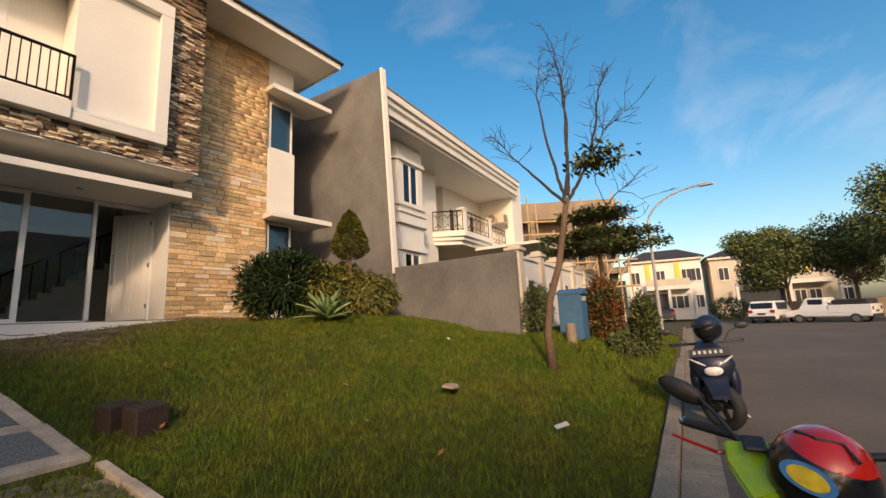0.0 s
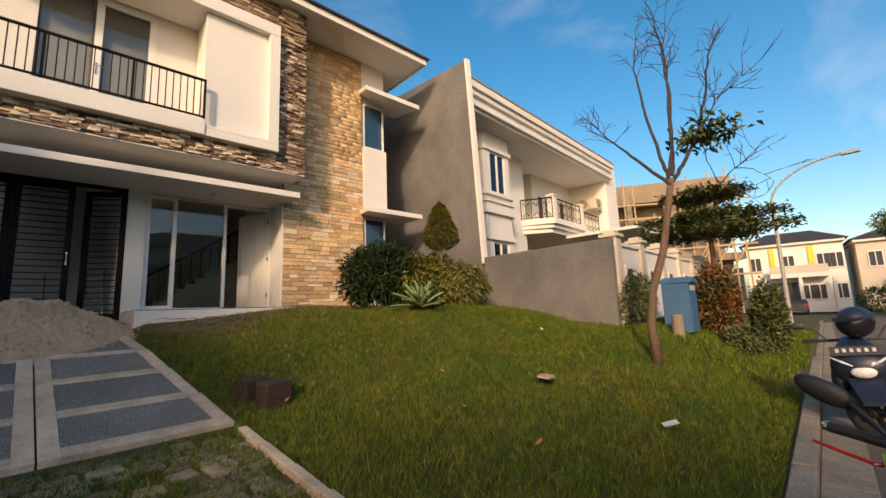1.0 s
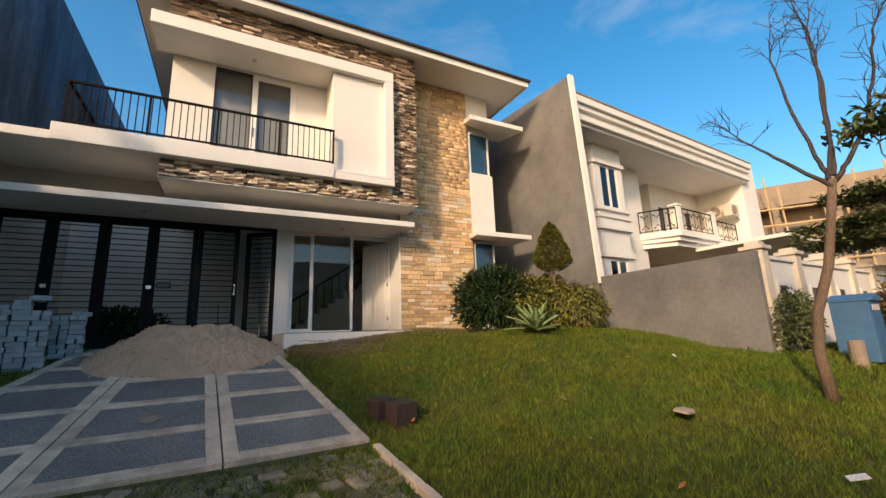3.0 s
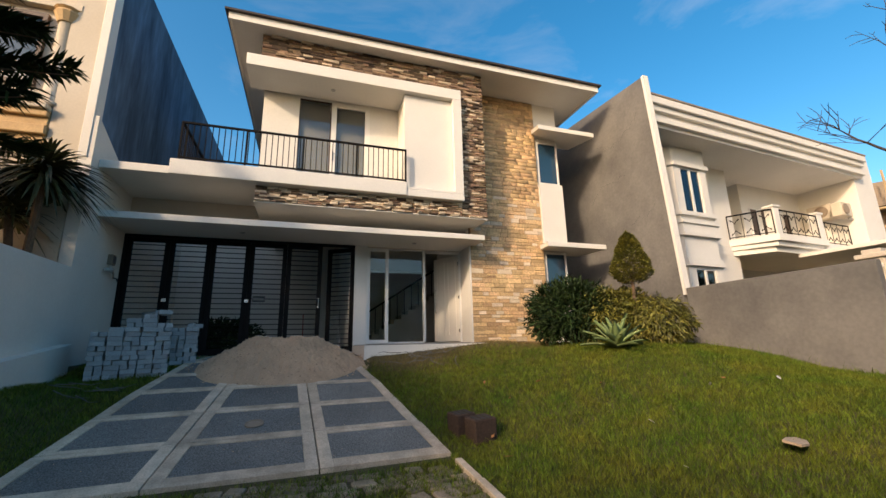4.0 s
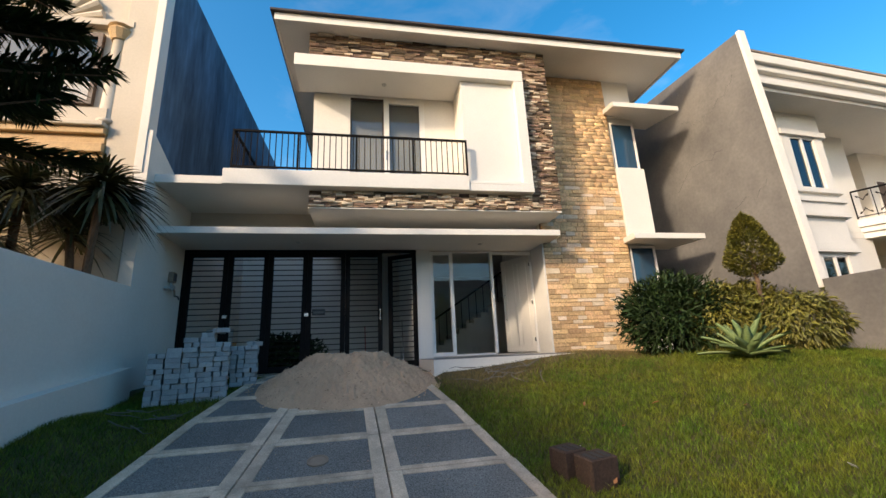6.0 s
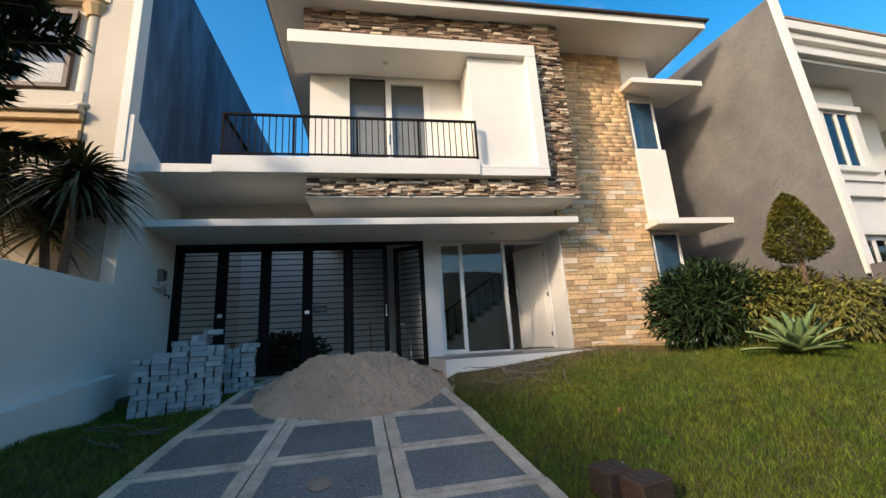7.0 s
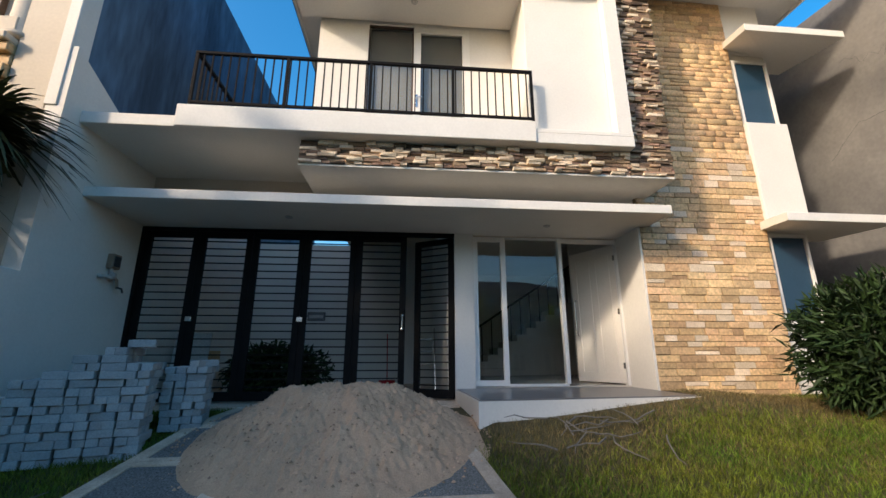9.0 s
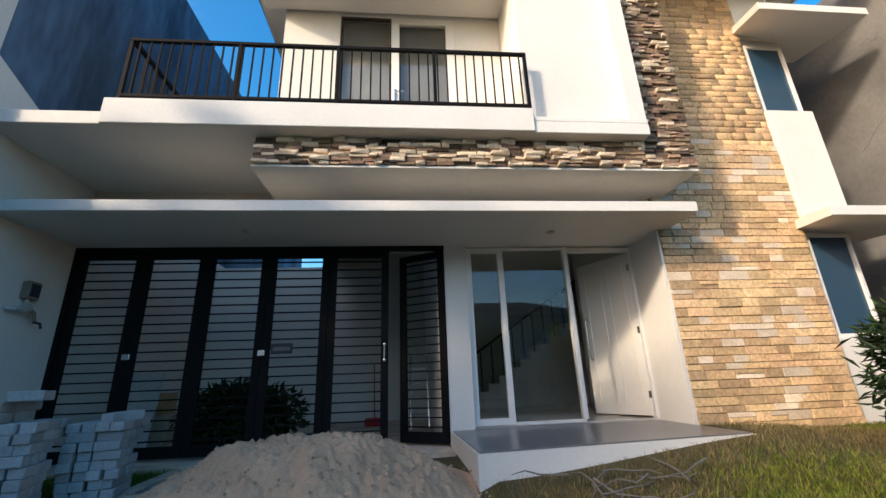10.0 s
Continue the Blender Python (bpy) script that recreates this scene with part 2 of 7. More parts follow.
# ---- mesh helpers ----
def mesh_ob(name, bm, material, parent=None, label="", smooth=False):
    me = bpy.data.meshes.new(name)
    bm.to_mesh(me)
    bm.free()
    me.materials.append(material)
    if smooth:
        me.polygons.foreach_set("use_smooth", [True] * len(me.polygons))
    ob = new(name, me)
    if parent is not None:
        ob.parent = parent
    if label:
        tagged(ob, label)
    return ob


def part(name, bm, material, parent, label="", smooth=False):
    return mesh_ob(name, bm, material, parent, label, smooth)


def thing(name, label, category, group="", kind="", at=None):
    ob = new(name)
    ob.empty_display_size = 0.1
    if at is not None:
        ob.matrix_world = at
    return tagged(ob, label, category, group, kind)


def box(bm, x0, x1, y0, y1, z0, z1, bevel=0.0, m=None):
    vs = [bm.verts.new((x, y, z)) for z in (z0, z1) for y in (y0, y1) for x in (x0, x1)]
    if m is not None:
        for v in vs:
            v.co = m @ v.co
    fs = [bm.faces.new([vs[i] for i in f]) for f in
          ((0, 2, 3, 1), (4, 5, 7, 6), (0, 1, 5, 4), (2, 6, 7, 3), (0, 4, 6, 2), (1, 3, 7, 5))]
    if bevel:
        es = list({e for f in fs for e in f.edges})
        bmesh.ops.bevel(bm, geom=es, offset=bevel, segments=1, affect="EDGES")
    return bm


def bx(x0, x1, y0, y1, z0, z1, bevel=0.0, m=None):
    return box(bmesh.new(), x0, x1, y0, y1, z0, z1, bevel, m)


def prism(bm, pts, z0, z1):
    """An upright prism over a plan outline, counter-clockwise."""
    lo = [bm.verts.new((*p, z0)) for p in pts]
    hi = [bm.verts.new((*p, z1)) for p in pts]
    k = len(pts)
    bm.faces.new(lo[::-1])
    bm.faces.new(hi)
    for i in range(k):
        bm.faces.new((lo[i], lo[(i + 1) % k], hi[(i + 1) % k], hi[i]))
    return bm


def sweep(bm, pts, radii, sides=8, cap=True):
    """A round tube along points with a radius at each."""
    pts = [Vector(p) for p in pts]
    rings = []
    side = None
    for i, p in enumerate(pts):
        d = (pts[min(i + 1, len(pts) - 1)] - pts[max(i - 1, 0)]).normalized()
        if side is None:
            side = d.orthogonal().normalized()
        else:
            side = (side - d * side.dot(d)).normalized()
        up = d.cross(side)
        r = radii[i] if hasattr(radii, "__len__") else radii
        rings.append([bm.verts.new(p + (side * math.cos(a) + up * math.sin(a)) * r)
                      for a in (2 * math.pi * k / sides for k in range(sides))])
    for a, b in zip(rings, rings[1:]):
        for k in range(sides):
            bm.faces.new((a[k], a[(k + 1) % sides], b[(k + 1) % sides], b[k]))
    if cap:
        bm.faces.new(rings[0][::-1])
        bm.faces.new(rings[-1])
    return bm


def lathe(bm, profile, sides=16, m=None):
    """A turned form from (radius, height) pairs round z."""
    m = m or Matrix()
    rings = []
    for r, z in profile:
        rings.append([bm.verts.new(m @ Vector((r * math.cos(2 * math.pi * k / sides), r * math.sin(2 * math.pi * k / sides), z)))
                      for k in range(sides)])
    for a, b in zip(rings, rings[1:]):
        for k in range(sides):
            bm.faces.new((a[k], a[(k + 1) % sides], b[(k + 1) % sides], b[k]))
    bm.faces.new(rings[0][::-1])
    bm.faces.new(rings[-1])
    return bm


def ball(bm, c, r, scale=(1, 1, 1), u=16, v=10, m=None):
    mm = Matrix.Translation(c) @ (m or Matrix()) @ Matrix.Diagonal((*scale, 1))
    bmesh.ops.create_uvsphere(bm, u_segments=u, v_segments=v, radius=r, matrix=mm)
    return bm


def leaf_mesh(name, base, way, up, length, width, material, parent=None, label="", fold=0.25):
    """Many folded leaves: four corners and a rib each, from arrays."""
    base, way, up = (np.asarray(a, float) for a in (base, way, up))
    k = len(base)
    way /= np.linalg.norm(way, axis=1, keepdims=True) + 1e-9
    side = np.cross(way, up)
    side /= np.linalg.norm(side, axis=1, keepdims=True) + 1e-9
    nrm = np.cross(side, way)
    L = np.broadcast_to(np.asarray(length, float), (k,))[:, None]
    W = np.broadcast_to(np.asarray(width, float), (k,))[:, None]
    tip = base + way * L - nrm * L * 0.12
    a = base + way * L * 0.45 + side * W * 0.5 + nrm * W * fold
    b = base + way * L * 0.45 - side * W * 0.5 + nrm * W * fold
    co = np.stack([base, a, tip, b], 1).reshape(-1, 3)
    i = np.arange(k)[:, None] * 4
    tris = np.concatenate([i + [0, 1, 2], i + [0, 2, 3]], 1).reshape(-1, 3)
    return tagged(tri_mesh(name, co, tris, material, parent, label), kind="stuff")


def tri_mesh(name, co, tris, material, parent=None, label=""):
    me = bpy.data.meshes.new(name)
    me.vertices.add(len(co))
    me.vertices.foreach_set("co", np.asarray(co, np.float32).ravel())
    me.loops.add(len(tris) * 3)
    me.loops.foreach_set("vertex_index", np.asarray(tris, np.int32).ravel())
    me.polygons.add(len(tris))
    me.polygons.foreach_set("loop_start", np.arange(len(tris), dtype=np.int32) * 3)
    me.update(calc_edges=True)
    me.materials.append(material)
    ob = new(name, me)
    if parent is not None:
        ob.parent = parent
    if label:
        tagged(ob, label)
    return ob


RNG = np.random.default_rng(7)


def scatter_shell(k, centre, radii, inner=0.72, bottom=-0.6):
    """Places and outward ways over an uneven egg-shaped crown."""
    d = RNG.normal(size=(k * 2, 3))
    d /= np.linalg.norm(d, axis=1, keepdims=True)
    d = d[d[:, 2] > bottom][:k]
    lump = 1 + 0.13 * np.sin(d[:, 0] * 7 + d[:, 2] * 5) * np.cos(d[:, 1] * 6 - d[:, 2] * 4) + RNG.normal(size=len(d)) * 0.05
    r = (inner + (1 - inner) * RNG.random(len(d)) ** 0.6) * lump
    return np.asarray(centre) + d * r[:, None] * np.asarray(radii), d


def crown(name, k, centre, radii, length, width, material, parent, label="", inner=0.72, droop=0.0, bottom=-0.6):
    p, d = scatter_shell(k, centre, radii, inner, bottom)
    way = d + RNG.normal(size=d.shape) * 0.55
    way[:, 2] -= droop
    up = d + RNG.normal(size=d.shape) * 0.4 + [0, 0, 0.4]
    return leaf_mesh(name, p, way, up, length * (0.7 + 0.6 * RNG.random(len(p))), width * (0.7 + 0.6 * RNG.random(len(p))), material, parent, label)


def sm(t):
    t = min(1.0, max(0.0, t))
    return t * t * (3 - 2 * t)


def kerb_y(x):
    return 0.18 + 0.083 * x


def road_z(x):
    return -0.41 - 0.006 * max(0.0, min(x, 70.0) - 8)


SLOPE_Y = (-1.0, 0.5, 3.0, 5.0, 6.75, 7.6, 9.45, 10.4)
SLOPE_Z = (-0.42, -0.30, -0.16, -0.01, 0.47, 0.71, 1.12, 1.165)


def base_z(y):
    """Height of the driveway's long section, which steepens towards the house."""
    return float(np.interp(y, SLOPE_Y, SLOPE_Z))


def gz(x, y):
    """Height of the ground: the driveway's slope and a lawn that swells beside it."""
    edge = kerb_y(min(x, 30.0))
    z = base_z(y) + 0.76 * sm((x - 1.9) / 6.0) * sm((y - edge - 0.45) / 2.2) * (1 - 0.85 * sm((y - 5) / 5))
    z += 0.30 * sm((-2.55 - x) / 0.95) * sm((y - 2.5) / 2.5) * (1 - sm((y - 6.9) / 1.6))
    z += 0.26 * math.exp(-((x - 6.4) / 2.7) ** 2 - ((y - 7.0) / 2.1) ** 2)
    z += 0.10 * sm((x - 1.45) / 0.3) * sm((y - 7.8) / 1.2) * (1 - sm((x - 1.7) / 2.6))
    z += 0.17 * sm((x - 1.7) / 2.6) * sm((y - 7.6) / 1.5) * (1 - sm((x - 4.6) / 2.0))
    if x > 14:
        k = sm((x - 14) / 8)
        z = z * (1 - k) + (road_z(x) + 0.2 + 0.12 * min(4.0, max(0.0, y - edge))) * k
    return z

# ---- the house ----
house = thing("house", "two-storey modern house with sandstone and dark slate cladding", "house")


def hp(name, bm, material, label="", parent=None):
    return part(name, bm, material, parent or house, label)


# main body walls
bm = bmesh.new()
box(bm, 4.62, 7.80, 10.37, 10.6, 0.9, 8.898)
hp("wall", bm, M_WHITE, "white painted front wall behind the sandstone")
bm = bmesh.new()
box(bm, 7.6, 7.80, 10.6, 20, 0.9, 8.898)
hp("wall", bm, M_WHITE, "white painted side wall")
hp("wall", bx(-1.0, -0.8, 10.45, 20, 4.95, 8.898), M_WHITE, "upper side wall facing the roof terrace")
hp("wall", bx(-1.0, 7.72, 19.8, 20, 0.9, 8.898), M_WHITE)
# upper balcony back wall with its door opening
hp("wall", bx(-1.0, -0.12, 10.28, 10.45, 4.95, 8.3), M_WHITE, "white balcony wall beside the glazed door")
hp("wall", bx(1.74, 2.62, 10.28, 10.45, 4.95, 8.3), M_WHITE)
hp("wall", bx(-0.12, 1.74, 10.28, 10.45, 7.84, 8.3), M_WHITE)
# wall between lower canopy and balcony slab
hp("wall", bx(-3.78, 4.62, 11.0, 11.2, 4.02, 4.928), M_CREAM, "cream wall over the carport gate")
hp("wall", bx(1.50, 1.84, 10.9, 11.2, 0.9, 4.02), M_WHITE, "white post between gate and window")
hp("wall", bx(4.58, 4.62, 10.26, 11.2, 1.3, 4.05), M_WHITE, "sunlit white side of the entrance recess")
# balcony slab, stepped at the end
hp("balcony_slab", bx(-3.78, 4.08, 9.22, 10.998, 4.93, 5.10, 0.008), M_WHITE, "white balcony slab edge")
hp("balcony_kerb", bx(-2.56, 2.54, 9.19, 9.45, 4.933, 5.27, 0.008), M_WHITE, "raised white slab edge under the railing")
hp("frame_bottom", bx(2.545, 4.08, 9.225, 9.5, 5.102, 5.17, 0.006), M_WHITE)
hp("terrace_deck", bx(-3.78, -1.0, 11.0, 11.5, 4.93, 5.06), M_SOFFIT)
# white box frame round the balcony
hp("frame_top", bx(-1.32, 4.08, 9.24, 10.25, 7.87, 8.17, 0.008), M_WHITE)
hp("frame_side", bx(3.84, 4.08, 9.24, 9.6, 5.172, 7.867, 0.006), M_WHITE)
hp("solid_panel", bx(2.52, 3.838, 9.40, 10.25, 5.172, 7.867, 0.006), M_WHITE, "plain white solid balcony panel")
# canopies
hp("canopy", bx(-3.78, 4.75, 9.55, 11.0, 4.0, 4.14, 0.006), M_WHITE, "thin white canopy over gate and entrance")


def side_canopy(z, rise, label):
    """A thin slab that tapers in plan and rises a little towards the wall."""
    b = prism(bmesh.new(), [(6.68, 9.55), (8.67, 9.55), (8.67, 10.9), (6.86, 10.9), (6.86, 10.25)], z, z + 0.14)
    for v in b.verts:
        v.co.z += rise * min(1.0, max(0.0, (v.co.y - 9.55) / 0.7))
    bmesh.ops.bevel(b, geom=list(b.edges), offset=0.006, segments=1, affect="EDGES")
    hp("canopy", b, M_WHITE, label)


side_canopy(7.58, 0.22, "thin white canopy over the upper window")
side_canopy(3.95, 0.06, "thin white canopy over the lower window")
hp("window_panel", bx(6.975, 7.80, 10.20, 10.36, 4.15, 6.12, 0.006), M_WHITE, "white panel under the upper window")
hp("window_panel", bx(6.98, 7.80, 10.30, 10.36, 0.9, 2.38, 0.004), M_WHITE)
hp("wall", bx(6.98, 7.80, 10.30, 10.36, 7.745, 8.898), M_WHITE)
# backing for the cladding
hp("cladding_bed", bx(4.6, 6.97, 10.29, 10.335, 0.9, 8.898), M_MORTAR)
hp("slate_box", bx(-1.0, 4.78, 9.5, 10.29, 8.172, 8.898), M_DBED)
hp("slate_box", bx(4.082, 4.78, 9.5, 10.29, 4.56, 8.172), M_DBED)
hp("slate_box", bx(-0.88, 4.08, 9.48, 10.95, 4.56, 4.928), M_DBED)
hp("ledge_soffit", bx(-0.93, 4.80, 9.44, 11.0, 4.53, 4.558), M_SOFFIT, "plain underside of the slate ledge")


def window(x0, x1, y, z0, z1, glass, mull=(), depth=0.07, w=0.055, parent=None, frame_mat=None, name="window", label=""):
    win = hp(name, bx(x0, x1, y + 0.002, y + depth, z0, z0 + w), frame_mat or M_ALU, label, parent)
    for a, b in ((x0, x0 + w), (x1 - w, x1)):
        hp("frame", bx(a, b, y, y + depth, z0 + w, z1 - w, 0.004), frame_mat or M_ALU, "", win)
    hp("frame", bx(x0, x1, y, y + depth, z1 - w, z1, 0.004), frame_mat or M_ALU, "", win)
    for mx in mull:
        hp("mullion", bx(mx - w / 2, mx + w / 2, y + 0.003, y + depth, z0 + w, z1 - w, 0.004), frame_mat or M_ALU, "", win)
    ed = [x0 + w] + [v for mx in mull for v in (mx - w / 2, mx + w / 2)] + [x1 - w]
    for a, b in zip(ed[::2], ed[1::2]):
        g = hp("pane", bx(a, b, y + depth / 2, y + depth / 2 + 0.008, z0 + w, z1 - w), glass, "", win)
        g.visible_shadow = False
    return win


# side windows: opaque panes with the sky's blue painted in, no rooms behind
window(7.05, 7.80, 10.33, 6.15, 7.60, M_SKYPANE, label="narrow window with blue sky reflection painted into an opaque pane")
window(7.05, 7.80, 10.33, 2.38, 3.96, M_SKYPANE, label="narrow lower window with blue sky reflection painted into an opaque pane")
# balcony door: dark blind leaf, mullion, open leaf
sl = window(-0.12, 0.70, 10.31, 5.27, 7.84, M_GLASS, w=0.022, frame_mat=M_BROWNF, name="side_light", label="fixed dark pane with a drawn blind")
hp("blind", bx(-0.09, 0.67, 10.40, 10.42, 5.3, 7.81), M_BLIND, "olive grey drawn blind", sl)
bd = window(0.71, 1.74, 10.28, 5.27, 7.84, M_GLASS, w=0.13, name="balcony_door", label="white framed glazed balcony door with a blind")
hp("blind", bx(0.83, 1.62, 10.40, 10.42, 5.3, 7.74), M_BLIND, "olive grey drawn blind", bd)
hp("lock_plate", bx(0.755, 0.795, 10.268, 10.279, 6.12, 6.38, 0.004), M_CHROME, "steel lock plate", bd)
bmh = sweep(bmesh.new(), [(0.775, 10.27, 6.30), (0.775, 10.22, 6.30), (0.90, 10.215, 6.30)], 0.011, 8)
hp("handle", bmh, M_CHROME, "steel lever handle", bd)

# ground-floor glazing
gw = window(1.842, 2.44, 11.0, 1.38, 3.98, M_GLASS, w=0.09, name="window", label="tall side window in white aluminium")
gw2 = hp("fixed_window", bx(2.445, 3.47, 11.005, 11.06, 1.37, 1.41), M_ALU, "large fixed pane in a slim white frame")
hp("frame", bx(3.42, 3.49, 10.97, 11.07, 1.41, 3.98, 0.004), M_ALU, "", gw2)
hp("frame", bx(2.445, 3.42, 11.0, 11.05, 3.94, 3.98), M_ALU, "", gw2)
g = hp("pane", bx(2.445, 3.42, 11.025, 11.033, 1.41, 3.94), M_GLASS, "", gw2)
g.visible_shadow = False

# entrance door, standing open
DM = pose(4.55, 11.08, 1.40, 0, 0, 118)
door = hp("front_door", bx(0, 1.02, -0.025, 0.025, 0, 2.5, 0.004, DM), M_DOORW, "white panelled front door standing open")
for za, zb, xa, xb in ((0.15, 2.36, 0.12, 0.44), (0.15, 2.36, 0.56, 0.90)):
    bm = bmesh.new()
    w = 0.03
    for q in ((xa, xb, za, za + w), (xa, xb, zb - w, zb), (xa, xa + w, za + w, zb - w), (xb - w, xb, za + w, zb - w)):
        box(bm, q[0], q[1], 0.025, 0.037, q[2], q[3], 0, DM)
        box(bm, q[0], q[1], -0.037, -0.025, q[2], q[3], 0, DM)
    hp("moulding", bm, M_DOORW, "", door)
bm = bmesh.new()
sweep(bm, [DM @ Vector(p) for p in ((0.93, 0.03, 0.85), (0.93, 0.08, 0.9), (0.93, 0.08, 1.5), (0.93, 0.03, 1.55))], 0.014, 8)
sweep(bm, [DM @ Vector(p) for p in ((0.93, -0.03, 0.85), (0.93, -0.08, 0.9), (0.93, -0.08, 1.5), (0.93, -0.03, 1.55))], 0.014, 8)
hp("pull_handle", bm, M_CHROME, "long steel pull handle", door)
for z in (0.25, 1.2, 2.2):
    hp("hinge", bx(-0.02, 0.02, -0.04, 0.04, z, z + 0.1, 0, DM), M_CHROME, "", door)
hp("door_frame", bx(3.49, 4.58, 11.02, 11.07, 3.90, 3.98), M_ALU, "white entrance door frame")
hp("door_frame", bx(4.53, 4.579, 11.02, 11.12, 1.37, 3.90), M_ALU)

# hall behind the glazing
hp("hall_floor", bx(1.5, 7.5, 11.025, 18, 1.18, 1.375), M_FLOORIN, "polished cream hall floor")
hp("hall_wall", bx(1.5, 1.7, 11.2, 18, 1.2, 4.9), M_WHITE)
hp("hall_wall", bx(1.5, 7.5, 17.8, 18, 1.2, 4.9), M_WHITE)
hp("hall_wall", bx(4.62, 4.75, 11.2, 13.4, 1.38, 4.9), M_WHITE)
hp("hall_ceiling", bx(1.5, 7.5, 11.2, 18, 4.6, 4.75), M_WHITE)
stair = hp("staircase", bx(2.3, 3.6, 14.6, 14.9, 1.38, 1.55), M_FLOORIN, "staircase with a dark iron balustrade")
for k in range(11):
    hp("step", bx(2.3 + 0.27 * k, 2.3 + 0.27 * (k + 1), 14.9, 16.0, 1.38, 1.55 + 0.175 * k), M_FLOORIN, "", stair)
for k in range(11):
    x = 2.43 + 0.27 * k
    hp("baluster", sweep(bmesh.new(), [(x, 14.93, 1.55 + 0.175 * k), (x, 14.93, 2.45 + 0.175 * k)], 0.014, 6), M_BLACK, "", stair)
hp("handrail", sweep(bmesh.new(), [(2.3, 14.93, 2.42), (5.4, 14.93, 4.42)], 0.03, 8), M_BLACK, "", stair)

# roof
ROOF_X0, ROOF_X1, ROOF_Y0 = -1.75, 8.60, 9.05
hp("eave_soffit", bx(ROOF_X0 + 0.05, ROOF_X1 - 0.05, ROOF_Y0 + 0.05, 20.5, 8.90, 8.93), M_SOFFIT, "pale eave soffit")
hp("fascia", bx(ROOF_X0, ROOF_X1, ROOF_Y0, ROOF_Y0 + 0.045, 8.85, 9.03), M_WHITE, "white fascia board")
hp("fascia", bx(ROOF_X0, ROOF_X0 + 0.045, ROOF_Y0 + 0.05, 20.5, 8.85, 9.03), M_WHITE)
hp("fascia", bx(ROOF_X1 - 0.045, ROOF_X1, ROOF_Y0 + 0.05, 20.5, 8.85, 9.03), M_WHITE)
bm = bmesh.new()
e = 0.08
co = [(ROOF_X0 - e, ROOF_Y0 - e, 9.032), (ROOF_X1 + e, ROOF_Y0 - e, 9.032), (ROOF_X1 + e, 20.6, 9.032), (ROOF_X0 - e, 20.6, 9.032)]
lo = [bm.verts.new(p) for p in co]
mid = [bm.verts.new((p[0], p[1], p[2] + 0.05)) for p in co]
top = [bm.verts.new((3.4, 14.4, 11.97)), bm.verts.new((3.4, 15.4, 11.97))]
bm.faces.new(lo[::-1])
for i in range(4):
    bm.faces.new((lo[i], lo[(i + 1) % 4], mid[(i + 1) % 4], mid[i]))
bm.faces.new((mid[0], mid[1], top[0]))
bm.faces.new((mid[1], mid[2], top[1], top[0]))
bm.faces.new((mid[2], mid[3], top[1]))
bm.faces.new((mid[3], mid[0], top[0], top[1]))
hp("roof", bm, M_ROOF, "dark tiled hip roof")
# upstairs rooms closed to the sky; the wall's dark colour stands for unlit depth
hp("wall", bx(-0.8, 7.5, 12.5, 12.7, 5.06, 8.89), M_DARKFILL)

# balcony balustrade
rail = thing("balcony_railing", "black steel balcony railing with slim upright bars", "railing")
RX0, RX1, RY, RZ0, RZ1 = -2.44, 2.535, 9.23, 5.31, 6.165
part("top_rail", bx(RX0, RX1, RY - 0.025, RY + 0.025, RZ1 - 0.045, RZ1, 0.004), M_BLACK, rail)
part("bottom_rail", bx(RX0, RX1, RY - 0.018, RY + 0.018, RZ0, RZ0 + 0.035), M_BLACK, rail)
part("top_rail", bx(RX0, RX0 + 0.05, RY + 0.025, 11.5, RZ1 - 0.045, RZ1), M_BLACK, rail)
part("bottom_rail", bx(RX0 + 0.006, RX0 + 0.042, RY + 0.018, 11.5, RZ0 - 0.1, RZ0 - 0.065), M_BLACK, rail)
for x in (RX0, -1.16, 0.05, 1.28, RX1 - 0.04):
    part("post", bx(x, x + 0.04, RY - 0.02, RY + 0.02, 5.272, RZ1 - 0.045), M_BLACK, rail)
k = 0
x = RX0 + 0.12
while x < RX1 - 0.08:
    part("bar", bx(x - 0.009, x + 0.009, RY - 0.009, RY + 0.009, RZ0 + 0.035, RZ1 - 0.045), M_BLACK, rail)
    x += 0.122
for k in range(16):
    y = RY + 0.14 + 0.13 * k
    part("bar", bx(RX0 + 0.016, RX0 + 0.034, y - 0.009, y + 0.009, RZ0 - 0.07, RZ1 - 0.045), M_BLACK, rail)

# porch slab
porch = thing("porch_step", "raised porch slab with grey tiles and a white painted edge", "porch", kind="structure")
bm = prism(bmesh.new(), [(1.56, 9.08), (4.66, 9.40), (4.60, 10.25), (4.58, 11.02), (1.50, 11.02)], 0.8, 1.335)
part("edge", bm, M_WHITE, porch, "white painted slab edge")
bm = prism(bmesh.new(), [(1.58, 9.105), (4.60, 9.42), (4.57, 10.25), (4.57, 11.0), (1.53, 11.0)], 1.336, 1.352)
part("tile_top", bm, M_TILE, porch, "dark grey porcelain tiles")

# side wall at the carport, tall with sloped top
sw = thing("side_wall", "tall white rendered carport side wall with a sloping top", "wall", kind="structure")
bm = bmesh.new()
prof = [(8.95, 0.6), (16.5, 0.6), (16.5, 5.02), (10.9, 5.02), (8.95, 5.9)]
a = [bm.verts.new((-4.0, y, z)) for y, z in prof]
b = [bm.verts.new((-3.78, y, z)) for y, z in prof]
bm.faces.new(a)
bm.faces.new(b[::-1])
for i in range(len(prof)):
    j = (i + 1) % len(prof)
    bm.faces.new((a[i], b[i], b[j], a[j]))
bmesh.ops.recalc_face_normals(bm, faces=bm.faces)
part("wall_face", bm, M_WHITE, sw)

